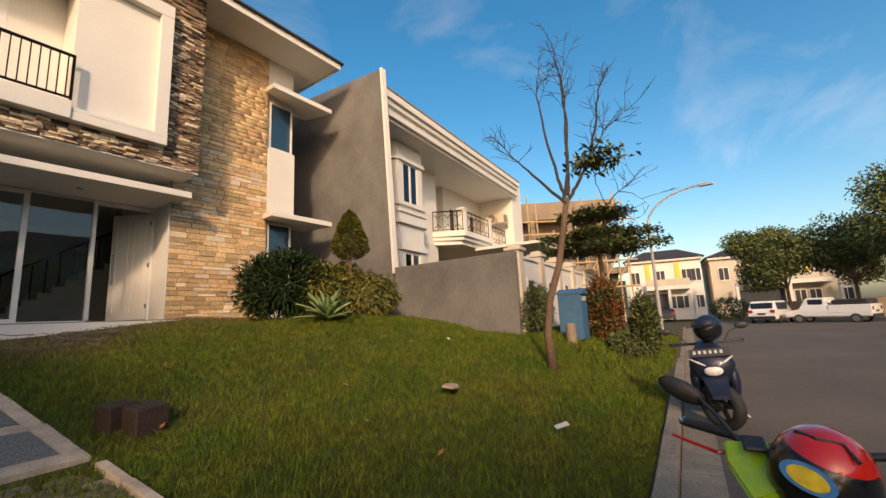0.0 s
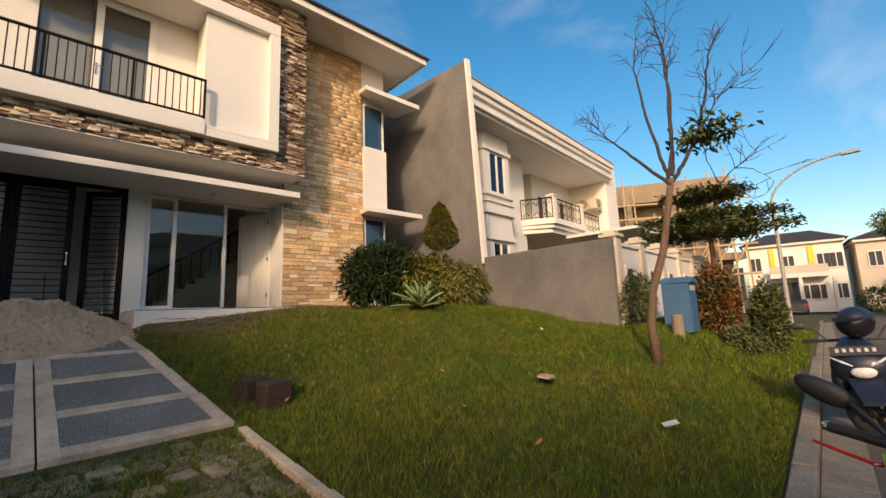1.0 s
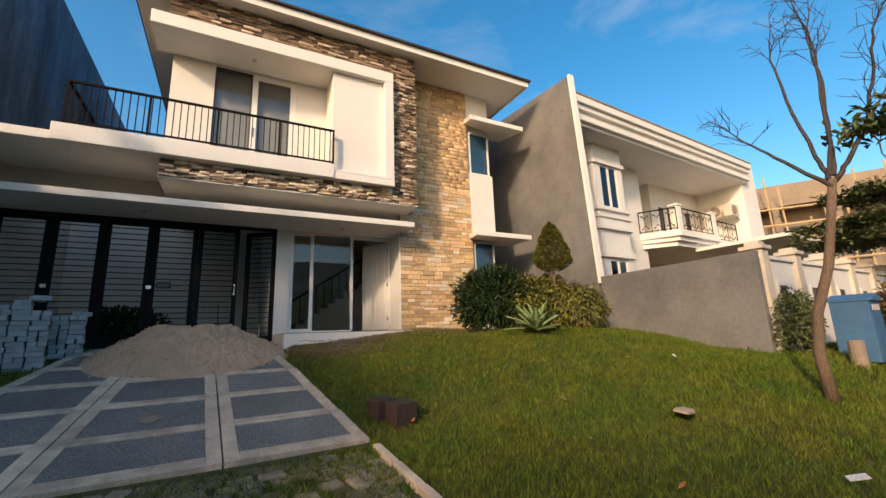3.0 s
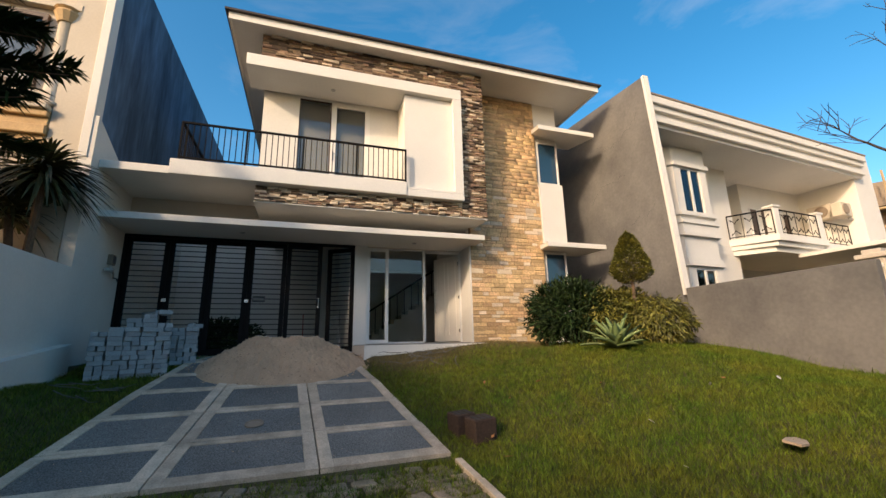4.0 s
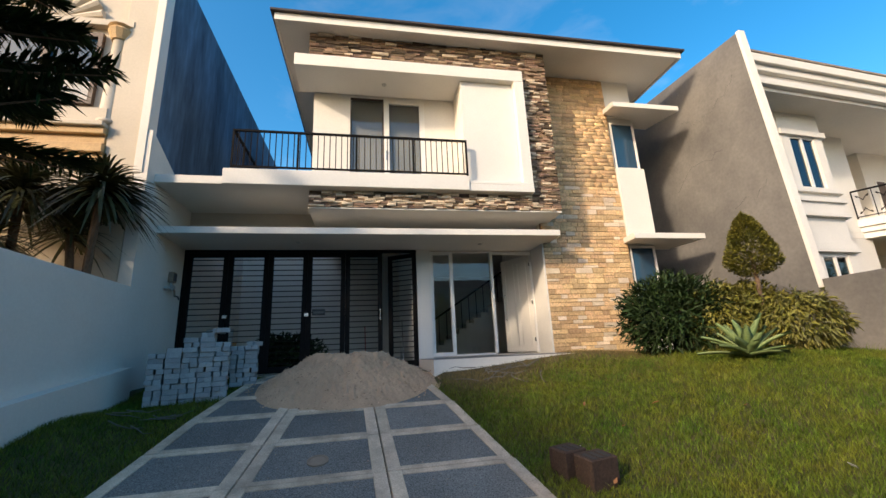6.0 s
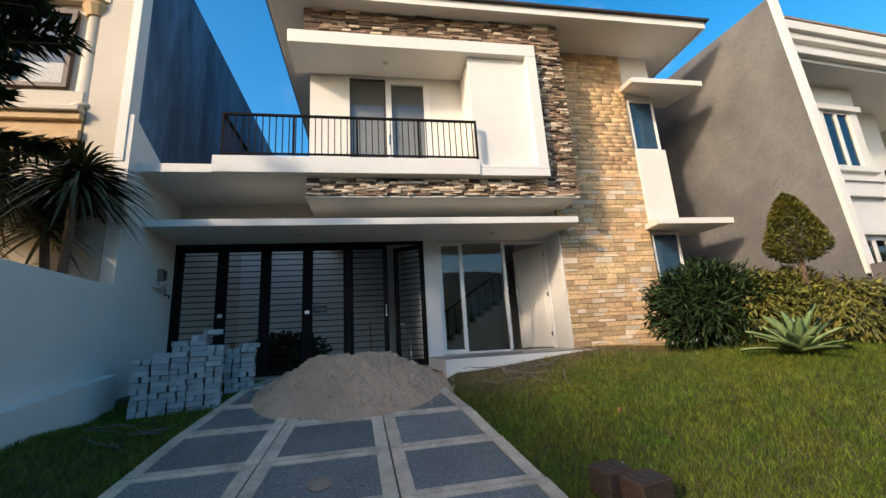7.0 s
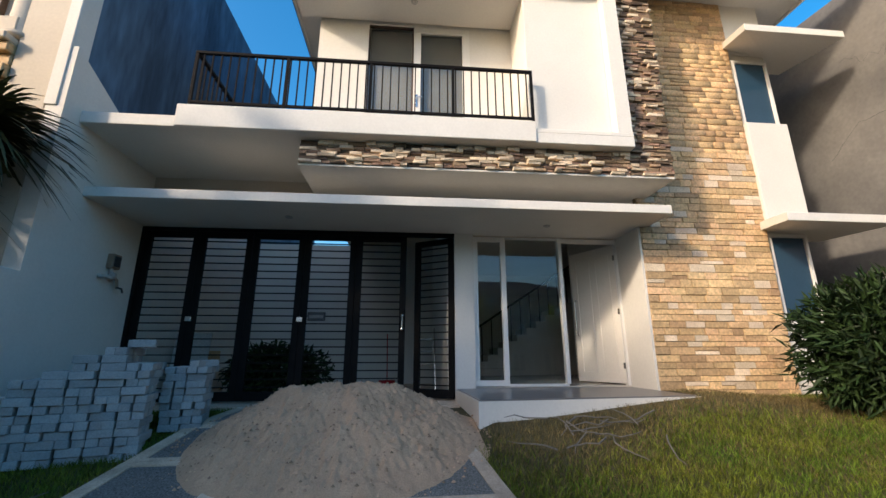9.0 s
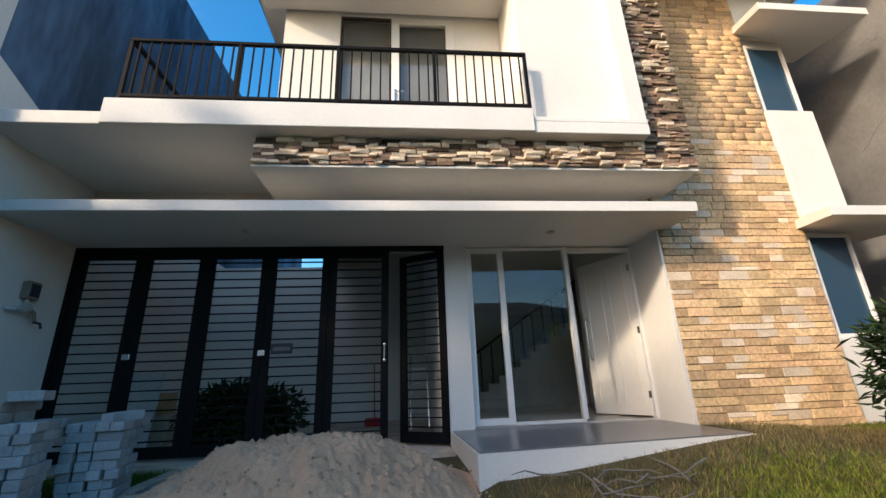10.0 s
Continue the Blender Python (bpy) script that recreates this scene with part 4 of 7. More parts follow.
bay_ring("bay_base", 0.0, 0.3, 2.55)
bay_ring("bay_wall", 0.0, 3.45, 5.2)
bay_ring("bay_head", 0.0, 6.8, 7.5)
for off, z0, z1 in ((0.10, 3.50, 3.62), (0.06, 3.622, 3.75), (0.12, 4.45, 4.55), (0.06, 4.552, 4.85), (0.12, 4.852, 4.95), (0.1, 5.12, 5.25), (0.08, 6.8, 6.95)):
    bay_ring("bay_moulding", off, z0, z1)
for z0, z1 in ((2.55, 3.45), (5.2, 6.8)):
    for (xa, ya), (xb, yb) in zip(BAY, BAY[1:]):
        ln = math.hypot(xb - xa, yb - ya)
        m = Matrix.Translation((xa, ya, 0)) @ Matrix.Rotation(math.atan2(yb - ya, xb - xa), 4, "Z")
        pier = 0.16 if ln < 1 else 0.28
        npart("bay_pier", bx(0, pier, 0.0, 0.12, z0, z1, 0, m), M_WHITE)
        npart("bay_pier", bx(ln - pier, ln, 0.0, 0.12, z0, z1, 0, m), M_WHITE)
        wn = npart("window", bx(pier, ln - pier, 0.02, 0.07, z0, z0 + 0.06, 0, m), M_ALU)
        npart("pane", bx(pier, ln - pier, 0.05, 0.058, z0 + 0.06, z1 - 0.06, 0, m), M_GLASSB, "", wn)
        npart("frame", bx(pier, ln - pier, 0.02, 0.07, z1 - 0.06, z1, 0, m), M_ALU, "", wn)
        if ln > 1:
            npart("mullion", bx(ln / 2 - 0.04, ln / 2 + 0.04, 0.015, 0.075, z0 + 0.06, z1 - 0.06, 0, m), M_ALU, "", wn)
        npart("frame", bx(pier, pier + 0.05, 0.018, 0.072, z0 + 0.06, z1 - 0.06, 0, m), M_ALU, "", wn)
        npart("frame", bx(ln - pier - 0.05, ln - pier, 0.018, 0.072, z0 + 0.06, z1 - 0.06, 0, m), M_ALU, "", wn)
        npart("curtain", bx(pier, ln - pier, 0.11, 0.119, z0, z1, 0, m), M_BLIND, "", wn)
# balcony slab with mouldings and railings
for o, z0, z1 in ((0.0, 4.52, 4.75), (0.12, 4.36, 4.518), (0.26, 4.18, 4.358)):
    npart("balcony_slab", prism(bmesh.new(), [(3.4, 1.74), (5.2 + o * 0.4, 1.74), (5.75 + o * 0.6, 0.45 + o), (8.55 - o, 0.45 + o), (9.0, 0.8 + o), (11.2, 0.8 + o), (11.2, 3.6), (3.4, 3.6)], z0, z1), M_WHITE)


def iron_rail(pa, pb, z0=4.76, z1=5.62):
    pa, pb = Vector((*pa, 0)), Vector((*pb, 0))
    ln = (pb - pa).length
    d = (pb - pa).normalized()
    rl = npart("balcony_rail", sweep(bmesh.new(), [pa + Vector((0, 0, z1)), pb + Vector((0, 0, z1))], 0.028, 6), M_BLACK, "ornate black wrought-iron rail")
    npart("bottom_bar", sweep(bmesh.new(), [pa + Vector((0, 0, z0 + 0.06)), pb + Vector((0, 0, z0 + 0.06))], 0.015, 6), M_BLACK, "", rl)
    n = max(2, round(ln / 0.42))
    for i in range(n + 1):
        q = pa + d * (ln * i / n)
        npart("upright", sweep(bmesh.new(), [q + Vector((0, 0, z0)), q + Vector((0, 0, z1))], 0.018 if i in (0, n) else 0.011, 6), M_BLACK, "", rl)
    for i in range(n):
        c = pa + d * (ln * (i + 0.5) / n) + Vector((0, 0, (z0 + z1) / 2))
        w = ln / n * 0.42
        for s1 in (1, -1):
            for s2 in (1, -1):
                pts = []
                for k in range(13):
                    a = k / 12 * 4.4
                    r = w * (1 - k / 16)
                    pts.append(c + d * (s1 * (w * 0.5 - r * 0.5 * math.cos(a))) + Vector((0, 0, s2 * (0.06 + 0.16 + r * 0.62 * math.sin(a - 1.2)))))
                npart("scroll", sweep(bmesh.new(), pts, 0.011, 5), M_BLACK, "", rl)


iron_rail((5.2, 1.70), (5.75, 0.55))
iron_rail((6.1, 0.52), (8.2, 0.52))
iron_rail((9.1, 0.9), (11.1, 0.9))
for u in (5.78, 8.25):
    npart("balcony_pier", bx(u, u + 0.3, 0.5, 0.8, 4.752, 5.7, 0.01), M_WHITE)
    npart("balcony_pier", bx(u - 0.04, u + 0.34, 0.46, 0.84, 5.702, 5.78, 0.01), M_WHITE)
for u in (7.7, 8.35, 9.2, 9.8):
    wv = npart("window", bx(u, u + 0.45, 2.36, 2.42, 5.3, 6.5, 0.01), M_ALU, "narrow white-framed window")
    npart("pane", bx(u + 0.05, u + 0.40, 2.345, 2.358, 5.36, 6.44), M_BROWNF, "", wv)
npart("door", bx(5.62, 5.68, 2.2, 3.0, 4.76, 6.6), M_DARKFILL, "dark balcony door")
# ground floor recess under the balcony
npart("wall", bx(3.4, 5.3, 1.76, 1.9, 0.3, 4.2), M_WHITE)
npart("garage_door", bx(5.7, 9.6, 3.55, 3.598, 0.4, 3.6), M_MOULD, "tan garage shutter")
# carport canopy
npart("carport_roof", bx(7.2, 12.2, -2.2, 0.8, 4.05, 4.18, 0.01), M_SOFFIT, "thin flat carport roof")
npart("carport_post", bx(12.0, 12.12, -2.1, -1.98, 0.3, 4.05), M_GALV)
# air conditioner
ac = thing("air_conditioner", "cream outdoor air conditioner unit on the end wall", "air conditioner", at=NM)
part("case", bx(10.72, 11.18, 1.1, 1.95, 6.05, 6.65, 0.02), M_CREAM, ac)
part("fan_grille", lathe(bmesh.new(), [(0.23, 0), (0.23, 0.03), (0.19, 0.035)], 20, Matrix.Translation((10.7, 1.45, 6.35)) @ Matrix.Rotation(radians(-90), 4, "Y")), M_RAWC, ac)
ac2 = thing("air_conditioner", "cream outdoor air conditioner unit on the end wall", "air conditioner", at=NM)
part("case", bx(10.3, 11.0, 0.6, 0.95, 5.95, 6.5, 0.02), M_CREAM, ac2)
part("fan_grille", lathe(bmesh.new(), [(0.21, 0), (0.21, 0.03), (0.17, 0.035)], 20, Matrix.Translation((10.55, 0.6, 6.22)) @ Matrix.Rotation(radians(90), 4, "X")), M_RAWC, ac2)
part("bracket", bx(10.9, 11.2, 0.7, 0.75, 5.85, 5.94), M_GALV, ac2)
# front boundary wall with piers
fw = thing("front_wall", "white panelled front boundary wall with small capped piers", "wall", kind="structure", at=Matrix.Translation((9.45, 4.02, 0)) @ Matrix.Rotation(radians(4.0), 4, "Z"))
part("wall_face", bx(0.0, 8.5, 0.0, 0.16, 0.1, 2.42, 0.01), M_WHITE, fw)
part("coping", bx(0.0, 8.5, -0.05, 0.21, 2.422, 2.5, 0.01), M_WHITE, fw)
for u in (0.03, 1.62, 3.3, 5.0, 6.7, 8.3):
    pr = part("pier", bx(u, u + 0.3, -0.08, 0.24, 0.1, 2.6, 0.01), M_CREAM, fw)
    part("cap", bx(u - 0.05, u + 0.35, -0.13, 0.29, 2.602, 2.68, 0.01), M_CREAM, pr)
    part("cap", bx(u + 0.03, u + 0.27, -0.05, 0.21, 2.682, 2.76, 0.01), M_CREAM, pr)
for u in (0.75, 2.4, 4.1, 5.8, 7.5):
    part("panel_frame", bx(u - 0.14, u + 0.28, -0.03, -0.004, 1.35, 2.0, 0.005), M_WHITE, fw)
    part("slot_window", bx(u - 0.06, u + 0.2, -0.045, -0.031, 1.42, 1.92), M_BROWNF, fw, "brown slotted grille")

# ---- neighbouring cream house on the shaded side ----
ln_ = thing("cream_house", "cream two-storey house with fluted half columns", "house", at=Matrix.Translation((0, -0.26, 0)))
part("front_wall", bx(-12, -4.02, 9.35, 9.6, 0, 10.6), M_CREAM, ln_, "cream front wall")
part("corner_pier", bx(-4.55, -4.02, 9.22, 9.45, 0, 10.4, 0.01), M_CREAM, ln_)
part("corner_strip", bx(-4.02, -3.86, 9.19, 9.5, 5.0, 10.4, 0.01), M_WHITE, ln_)
part("side_wall", bx(-4.05, -3.87, 9.5, 24, 4.0, 10.25), M_BLUEWALL, ln_, "weathered grey-blue side wall with streaks")
part("roof", bx(-12, -4.05, 9.6, 24, 10.2, 10.5), M_ROOF, ln_)
for y0, z0, z1 in ((9.05, 5.86, 5.96), (9.12, 5.72, 5.858), (9.2, 5.55, 5.718), (9.14, 5.36, 5.548), (9.22, 5.2, 5.358)):
    part("moulding", bx(-10, -4.56, y0, 9.35, z0, z1, 0.015), M_MOULD if z0 < 5.8 else M_CREAM, ln_)
part("sill_band", bx(-10, -4.6, 9.18, 9.35, 6.0, 6.3, 0.01), M_CREAM, ln_)
cw = part("window", bx(-6.9, -4.95, 9.25, 9.34, 6.42, 6.5), M_BROWNF, ln_, "brown framed window with dark glass")
for a, b, c, d in ((-6.9, -6.82, 6.5, 7.95), (-5.03, -4.95, 6.5, 7.95), (-5.95, -5.85, 6.5, 7.95), (-6.9, -4.95, 7.95, 8.04)):
    part("frame", bx(a, b, 9.25, 9.34, c, d), M_BROWNF, cw)
part("pane", bx(-6.82, -5.03, 9.335, 9.345, 6.5, 7.95), M_SKYPANE, cw)
part("half_curtain", bx(-6.8, -5.06, 9.326, 9.334, 6.5, 6.95), M_PAPER, cw, "white half curtain")
col = part("half_column", lathe(bmesh.new(), [(0.19, 6.0), (0.19, 6.06), (0.15, 6.1), (0.14, 7.0), (0.13, 7.9), (0.17, 7.95), (0.2, 8.15), (0.2, 8.2)], 20, Matrix.Translation((-4.66, 9.33, 0))), M_CREAM, ln_, "fluted cream half column", smooth=True)
part("capital", lathe(bmesh.new(), [(0.16, 7.9), (0.24, 8.1), (0.2, 8.16), (0.25, 8.2)], 12, Matrix.Translation((-4.66, 9.32, 0))), M_MOULD, col)
for i in range(9):
    a = radians(10 + 20 * i)
    part("shell_rib", sweep(bmesh.new(), [(-5.92 + 0.15 * math.cos(a), 9.33, 8.37 + 0.1 * math.sin(a)), (-5.92 + 0.9 * math.cos(a), 9.31, 8.37 + 0.85 * math.sin(a))], [0.03, 0.11], 8), M_CREAM, ln_)
part("lintel", bx(-6.95, -4.4, 9.2, 9.35, 8.2, 8.35, 0.01), M_CREAM, ln_)

# ---- plants ----
def clear_of_drive(x, y):
    return not ((edge_x(0, y) + 0.03 < x < edge_x(3, y) - 0.03 and y > 4.95) or (-2.75 < x < 2.17 and y <= 4.85) or (1.5 < x < 4.72 and y > 9.03 + 0.105 * (x - 1.6)) or (4.5 < x and y > 10.2))


def blades(name, k, x0, x1, y0, y1, h0, h1, width, keep, label, seed=1, material=None):
    g = np.random.default_rng(seed)
    px, py = g.uniform(x0, x1, k), g.uniform(y0, y1, k)
    ok = np.array([keep(a, b) for a, b in zip(px, py)])
    px, py = px[ok], py[ok]
    n = len(px)
    pz = np.array([gz(a, b) for a, b in zip(px, py)]) - 0.055
    patch = 0.5 + 0.5 * np.sin(px * 1.7 + 1.3 * np.sin(py * 1.1)) * np.sin(py * 1.5 + 0.8 * np.sin(px * 1.3))
    h = h0 + (h1 - h0) * g.random(n) ** 2 * (0.5 + 0.8 * patch) + 0.05
    a = g.uniform(0, 2 * np.pi, n)
    lean = g.uniform(0.3, 1.15, n) * h
    la = g.uniform(0, 2 * np.pi, n)
    sx, sy = np.cos(a) * width, np.sin(a) * width
    b0 = np.stack([px - sx, py - sy, pz], 1)
    b1 = np.stack([px + sx, py + sy, pz], 1)
    m0 = np.stack([px + np.cos(la) * lean * 0.35 - sx * 0.7, py + np.sin(la) * lean * 0.35 - sy * 0.7, pz + h * 0.62], 1)
    m1 = np.stack([px + np.cos(la) * lean * 0.35 + sx * 0.7, py + np.sin(la) * lean * 0.35 + sy * 0.7, pz + h * 0.62], 1)
    tp = np.stack([px + np.cos(la) * lean, py + np.sin(la) * lean, pz + h], 1)
    co = np.stack([b0, b1, m1, m0, tp], 1).reshape(-1, 3)
    i = np.arange(n)[:, None] * 5
    tris = np.concatenate([i + [0, 1, 2], i + [0, 2, 3], i + [3, 2, 4]], 1).reshape(-1, 3)
    return tagged(tri_mesh(name, co, tris, material or M_GRASS), label, "grass", kind="stuff")


def lawn_ok(x, y):
    return y > kerb_y(x) + 0.2 and clear_of_drive(x, y)


def near_ok(x, y):
    """Lawn that thins out towards the porch and the stone wall."""
    bare = sm((y - 7.7 - 0.35 * math.sin(x * 1.9)) / 1.3) * (1 - sm((x - 6.0) / 1.2))
    return lawn_ok(x, y) and x > 1.0 and math.sin(x * 371.3 + y * 17.0) * math.sin(y * 533.7) > 2.0 * bare - 1.0


def dry_ok(x, y):
    return lawn_ok(x, y) and y > 7.4 + 0.4 * math.sin(x * 2.3)


blades("lawn_grass", 260000, 1.45, 9.25, 0.6, 10.3, 0.008, 0.042, 0.0036, near_ok, "short uneven green lawn with yellowing patches", seed=1)
blades("lawn_grass", 22000, 1.6, 7.4, 7.2, 10.3, 0.004, 0.030, 0.0032, dry_ok, "thin dry brown grass beside the porch", seed=7, material=M_DRYGRASS)
blades("lawn_grass", 6500, 1.8, 9.2, 0.7, 8.5, 0.05, 0.19, 0.0028, near_ok, "long loose grass stalks in the lawn", seed=2)
blades("lawn_grass", 60000, -3.55, -1.6, 0.6, 10.3, 0.012, 0.045, 0.0032, lawn_ok, "short shaded grass strip beside the driveway", seed=3)
blades("lawn_grass", 36000, 9.25, 24, 1.4, 4.6, 0.04, 0.12, 0.008, lawn_ok, "rough grass verge along the street", seed=4)
blades("apron_grass", 42000, -2.75, 2.1, 0.5, 4.9, 0.01, 0.05, 0.004, lambda x, y: y > kerb_y(x) + 0.2 and math.sin(x * 5) * math.sin(y * 7 + x) > -0.6, "sparse grass between the pavers", seed=5)


def branch(bm, p, d, r, ln, lvl, rg, tips, wander=0.22):
    pts, rad = [p], [r]
    n = 5 if lvl > 1 else 4
    for i in range(n):
        d = (d + Vector((rg.uniform(-1, 1), rg.uniform(-1, 1), rg.uniform(-0.4, 0.8))) * wander).normalized()
        pts.append(pts[-1] + d * ln / n)
        rad.append(r * (1 - 0.75 * (i + 1) / n))
    sweep(bm, pts, rad, 6 if lvl > 1 else 4, cap=False)
    if lvl > 0:
        for i in range(rg.randint(3, 5)):
            j = rg.randint(1, n)
            dd = (d + Vector((rg.uniform(-1, 1), rg.uniform(-1, 1), rg.uniform(-0.2, 0.9))) * 0.85).normalized()
            branch(bm, pts[j], dd, rad[j] * 0.7 + 0.002, ln * rg.uniform(0.42, 0.68), lvl - 1, rg, tips, wander)
    else:
        tips.append(pts[-1])


# bare young street tree
bare = thing("bare_tree", "nearly leafless young street tree with a leaning trunk", "tree")
TB = Vector((7.25, 2.5, gz(7.25, 2.5) - 0.05))
trunk_pts = [TB, TB + Vector((-0.01, 0.03, 0.6)), TB + Vector((0.06, -0.02, 1.1)), TB + Vector((0.16, -0.2, 1.7)), TB + Vector((0.16, -0.33, 2.3)), TB + Vector((0.14, -0.44, 2.8))]
part("trunk", sweep(bmesh.new(), trunk_pts, [0.082, 0.062, 0.058, 0.055, 0.05, 0.046], 10), M_BARK, bare, smooth=True)
fork = trunk_pts[-1]
rg = random.Random(21)
RIGHT, BACK = Vector((0.62, -0.78, 0)), Vector((0.78, 0.62, 0))


def limb(pts, r0, twigs, start):
    """A long slender limb through points across and above the fork, with fine twigs on its outer part."""
    line = [fork + (RIGHT * a + BACK * d + Vector((0, 0, c))) * 0.9 for a, d, c in pts]
    fine = []
    for p, q in zip(line, line[1:]):
        fine += [p.lerp(q, k / 4) + Vector((rg.uniform(-1, 1), rg.uniform(-1, 1), 0)) * 0.018 for k in range(4)]
    fine.append(line[-1])
    n = len(fine) - 1
    b = sweep(bmesh.new(), fine, [r0 * (1 - 0.82 * i / n) for i in range(n + 1)], 6)
    for i in range(twigs):
        j = rg.randint(int(start * n), n)
        d = (fine[min(j + 1, n)] - fine[max(j - 1, 0)]).normalized()
        way = (d * 0.8 + RIGHT * rg.uniform(-1, 1) + BACK * rg.uniform(-1, 1) + Vector((0, 0, rg.uniform(-0.3, 0.6)))).normalized()
        p, ln, tw = fine[j], rg.uniform(0.25, 0.62), []
        for k in range(5):
            tw.append(p)
            way = (way + Vector((rg.uniform(-1, 1), rg.uniform(-1, 1), rg.uniform(-0.8, 0.9))) * 0.22).normalized()
            p = p + way * ln / 4
        sweep(b, tw, [0.0065, 0.005, 0.004, 0.003, 0.0022], 4, cap=False)
        for k in (2, 3):
            side = (way + Vector((rg.uniform(-1, 1), rg.uniform(-1, 1), rg.uniform(-0.6, 0.6)))).normalized()
            sweep(b, [tw[k], tw[k] + side * 0.12, tw[k] + side * 0.22 + Vector((0, 0, rg.uniform(-0.05, 0.05)))], [0.005, 0.004, 0.0025], 4, cap=False)
    part("branch", b, M_TWIG, bare)


limb([(0, 0, -0.12), (-0.5, 0.05, 0.38), (-0.85, 0.1, 0.75), (-1.15, 0.1, 1.12)], 0.030, 12, 0.7)
limb([(-0.03, 0, 0), (-0.08, 0.1, 0.40), (-0.24, 0.2, 1.45), (-0.30, 0.25, 2.2), (-0.24, 0.2, 2.75)], 0.032, 11, 0.7)
limb([(-0.02, 0, 0.05), (0.03, -0.05, 0.5), (0.10, -0.1, 1.5), (0.06, -0.15, 2.35), (-0.08, -0.2, 3.05)], 0.032, 12, 0.65)
limb([(0.02, 0, 0.05), (0.12, 0.1, 0.6), (0.22, 0.2, 1.6), (0.22, 0.3, 2.45), (0.36, 0.35, 3.1)], 0.030, 13, 0.6)
limb([(0.02, 0, -0.05), (0.2, -0.05, 0.2), (0.48, -0.1, 0.72), (0.66, -0.15, 1.5), (0.74, -0.2, 2.05), (1.0, -0.2, 2.5)], 0.034, 18, 0.45)
limb([(0.5, -0.1, 0.72), (0.72, -0.3, 1.2), (1.1, -0.4, 1.5)], 0.014, 12, 0.35)
limb([(0.5, -0.1, 0.6), (0.52, -0.2, 0.2), (0.6, -0.25, -0.22)], 0.012, 3, 0.5)
limb([(0.6, -0.25, -0.25), (0.85, -0.3, 0.0), (1.2, -0.3, 0.25)], 0.012, 7, 0.4)
limb([(0.85, -0.3, 0.0), (1.1, -0.35, -0.05), (1.35, -0.35, -0.28)], 0.008, 3, 0.5)
lc = fork + RIGHT * 0.56 + Vector((0, 0, 0.64))
leaf_mesh("foliage", RNG.normal(size=(260, 3)) * [0.20, 0.24, 0.10] + list(lc), RNG.normal(size=(260, 3)), RNG.normal(size=(260, 3)) * 0.4 + [0, 0, 1], 0.14, 0.07, M_LEAF_M, bare, "last cluster of green leaves")


def shrub(name, label, at, radii, k, length, width, leaf, stems=5, droop=0.1, inner=0.6, cat="shrub"):
    sh = thing(name, label, cat)
    x, y = at
    z = gz(x, y) - 0.05
    rs = random.Random(int(x * 100))
    for i in range(stems):
        a = rs.uniform(0, 6.28)
        r = rs.uniform(0.3, 0.7)
        part("stem", sweep(bmesh.new(), [(x + 0.06 * math.cos(a), y + 0.06 * math.sin(a), z), (x + radii[0] * r * 0.5 * math.cos(a), y + radii[1] * r * 0.5 * math.sin(a), z + radii[2] * 0.8), (x + radii[0] * r * math.cos(a), y + radii[1] * r * math.sin(a), z + radii[2] * 1.5)], [0.03, 0.02, 0.008], 6), M_TWIG, sh)
    crown("foliage", k, (x, y, z + radii[2] * 0.92), radii, length, width, leaf, sh, inner=inner, droop=droop, bottom=-0.85)
    return sh


shrub("oleander_bush", "large dark green narrow-leaved bush by the house", (6.25, 8.15), (1.05, 0.85, 0.78), 7500, 0.17, 0.034, M_LEAF_D, 9, droop=0.0, inner=0.35)
shrub("hedge_bush", "yellow-green drooping bush beside the agave", (7.62, 6.95), (0.72, 0.58, 0.52), 4200, 0.12, 0.03, M_LEAF_Y, 6, droop=0.9, inner=0.6)
shrub("hedge_bush", "olive green bush behind the agave", (6.85, 7.55), (0.75, 0.5, 0.62), 3600, 0.11, 0.035, M_LEAF_Y, 6, droop=0.5, inner=0.6)
shrub("hedge_bush", "yellow-green bush round the foot of the clipped tree", (7.3, 7.45), (0.5, 0.45, 0.64), 3000, 0.10, 0.035, M_LEAF_Y, 5, droop=0.3, inner=0.6)
# clipped cone
cone = thing("clipped_tree", "small conical clipped tree with fine yellow-green leaves", "tree")
cz = gz(7.2, 7.15)
part("trunk", sweep(bmesh.new(), [(7.2, 7.15, cz - 0.05), (7.2, 7.15, 2.9)], [0.05, 0.03], 8), M_BARK, cone)
p, d = scatter_shell(9500, (0, 0, 0), (1, 1, 1), 0.75, -1)
hh = (p[:, 2] + 1) / 2
rr = np.sqrt(np.clip(hh / 0.24 + 0.05, 0, 1)) * np.clip(1.02 - hh, 0, 1) ** 0.62 * 1.12
ang = np.arctan2(p[:, 1], p[:, 0])
rad = np.clip(np.hypot(p[:, 0], p[:, 1]) / np.maximum(1e-3, np.sqrt(np.clip(1 - (2 * hh - 1) ** 2, 0.02, 1))), 0.5, 1.08)
cp_ = np.stack([7.2 + np.cos(ang) * rr * rad * 0.44, 7.15 + np.sin(ang) * rr * rad * 0.44, 2.55 + hh * 1.15], 1)
leaf_mesh("foliage", cp_, np.stack([np.cos(ang), np.sin(ang), 0.6 + 0 * ang], 1) + RNG.normal(size=cp_.shape) * 0.5, RNG.normal(size=cp_.shape) * 0.5 + [0, 0, 1], 0.055, 0.026, M_LEAF_Y, cone)
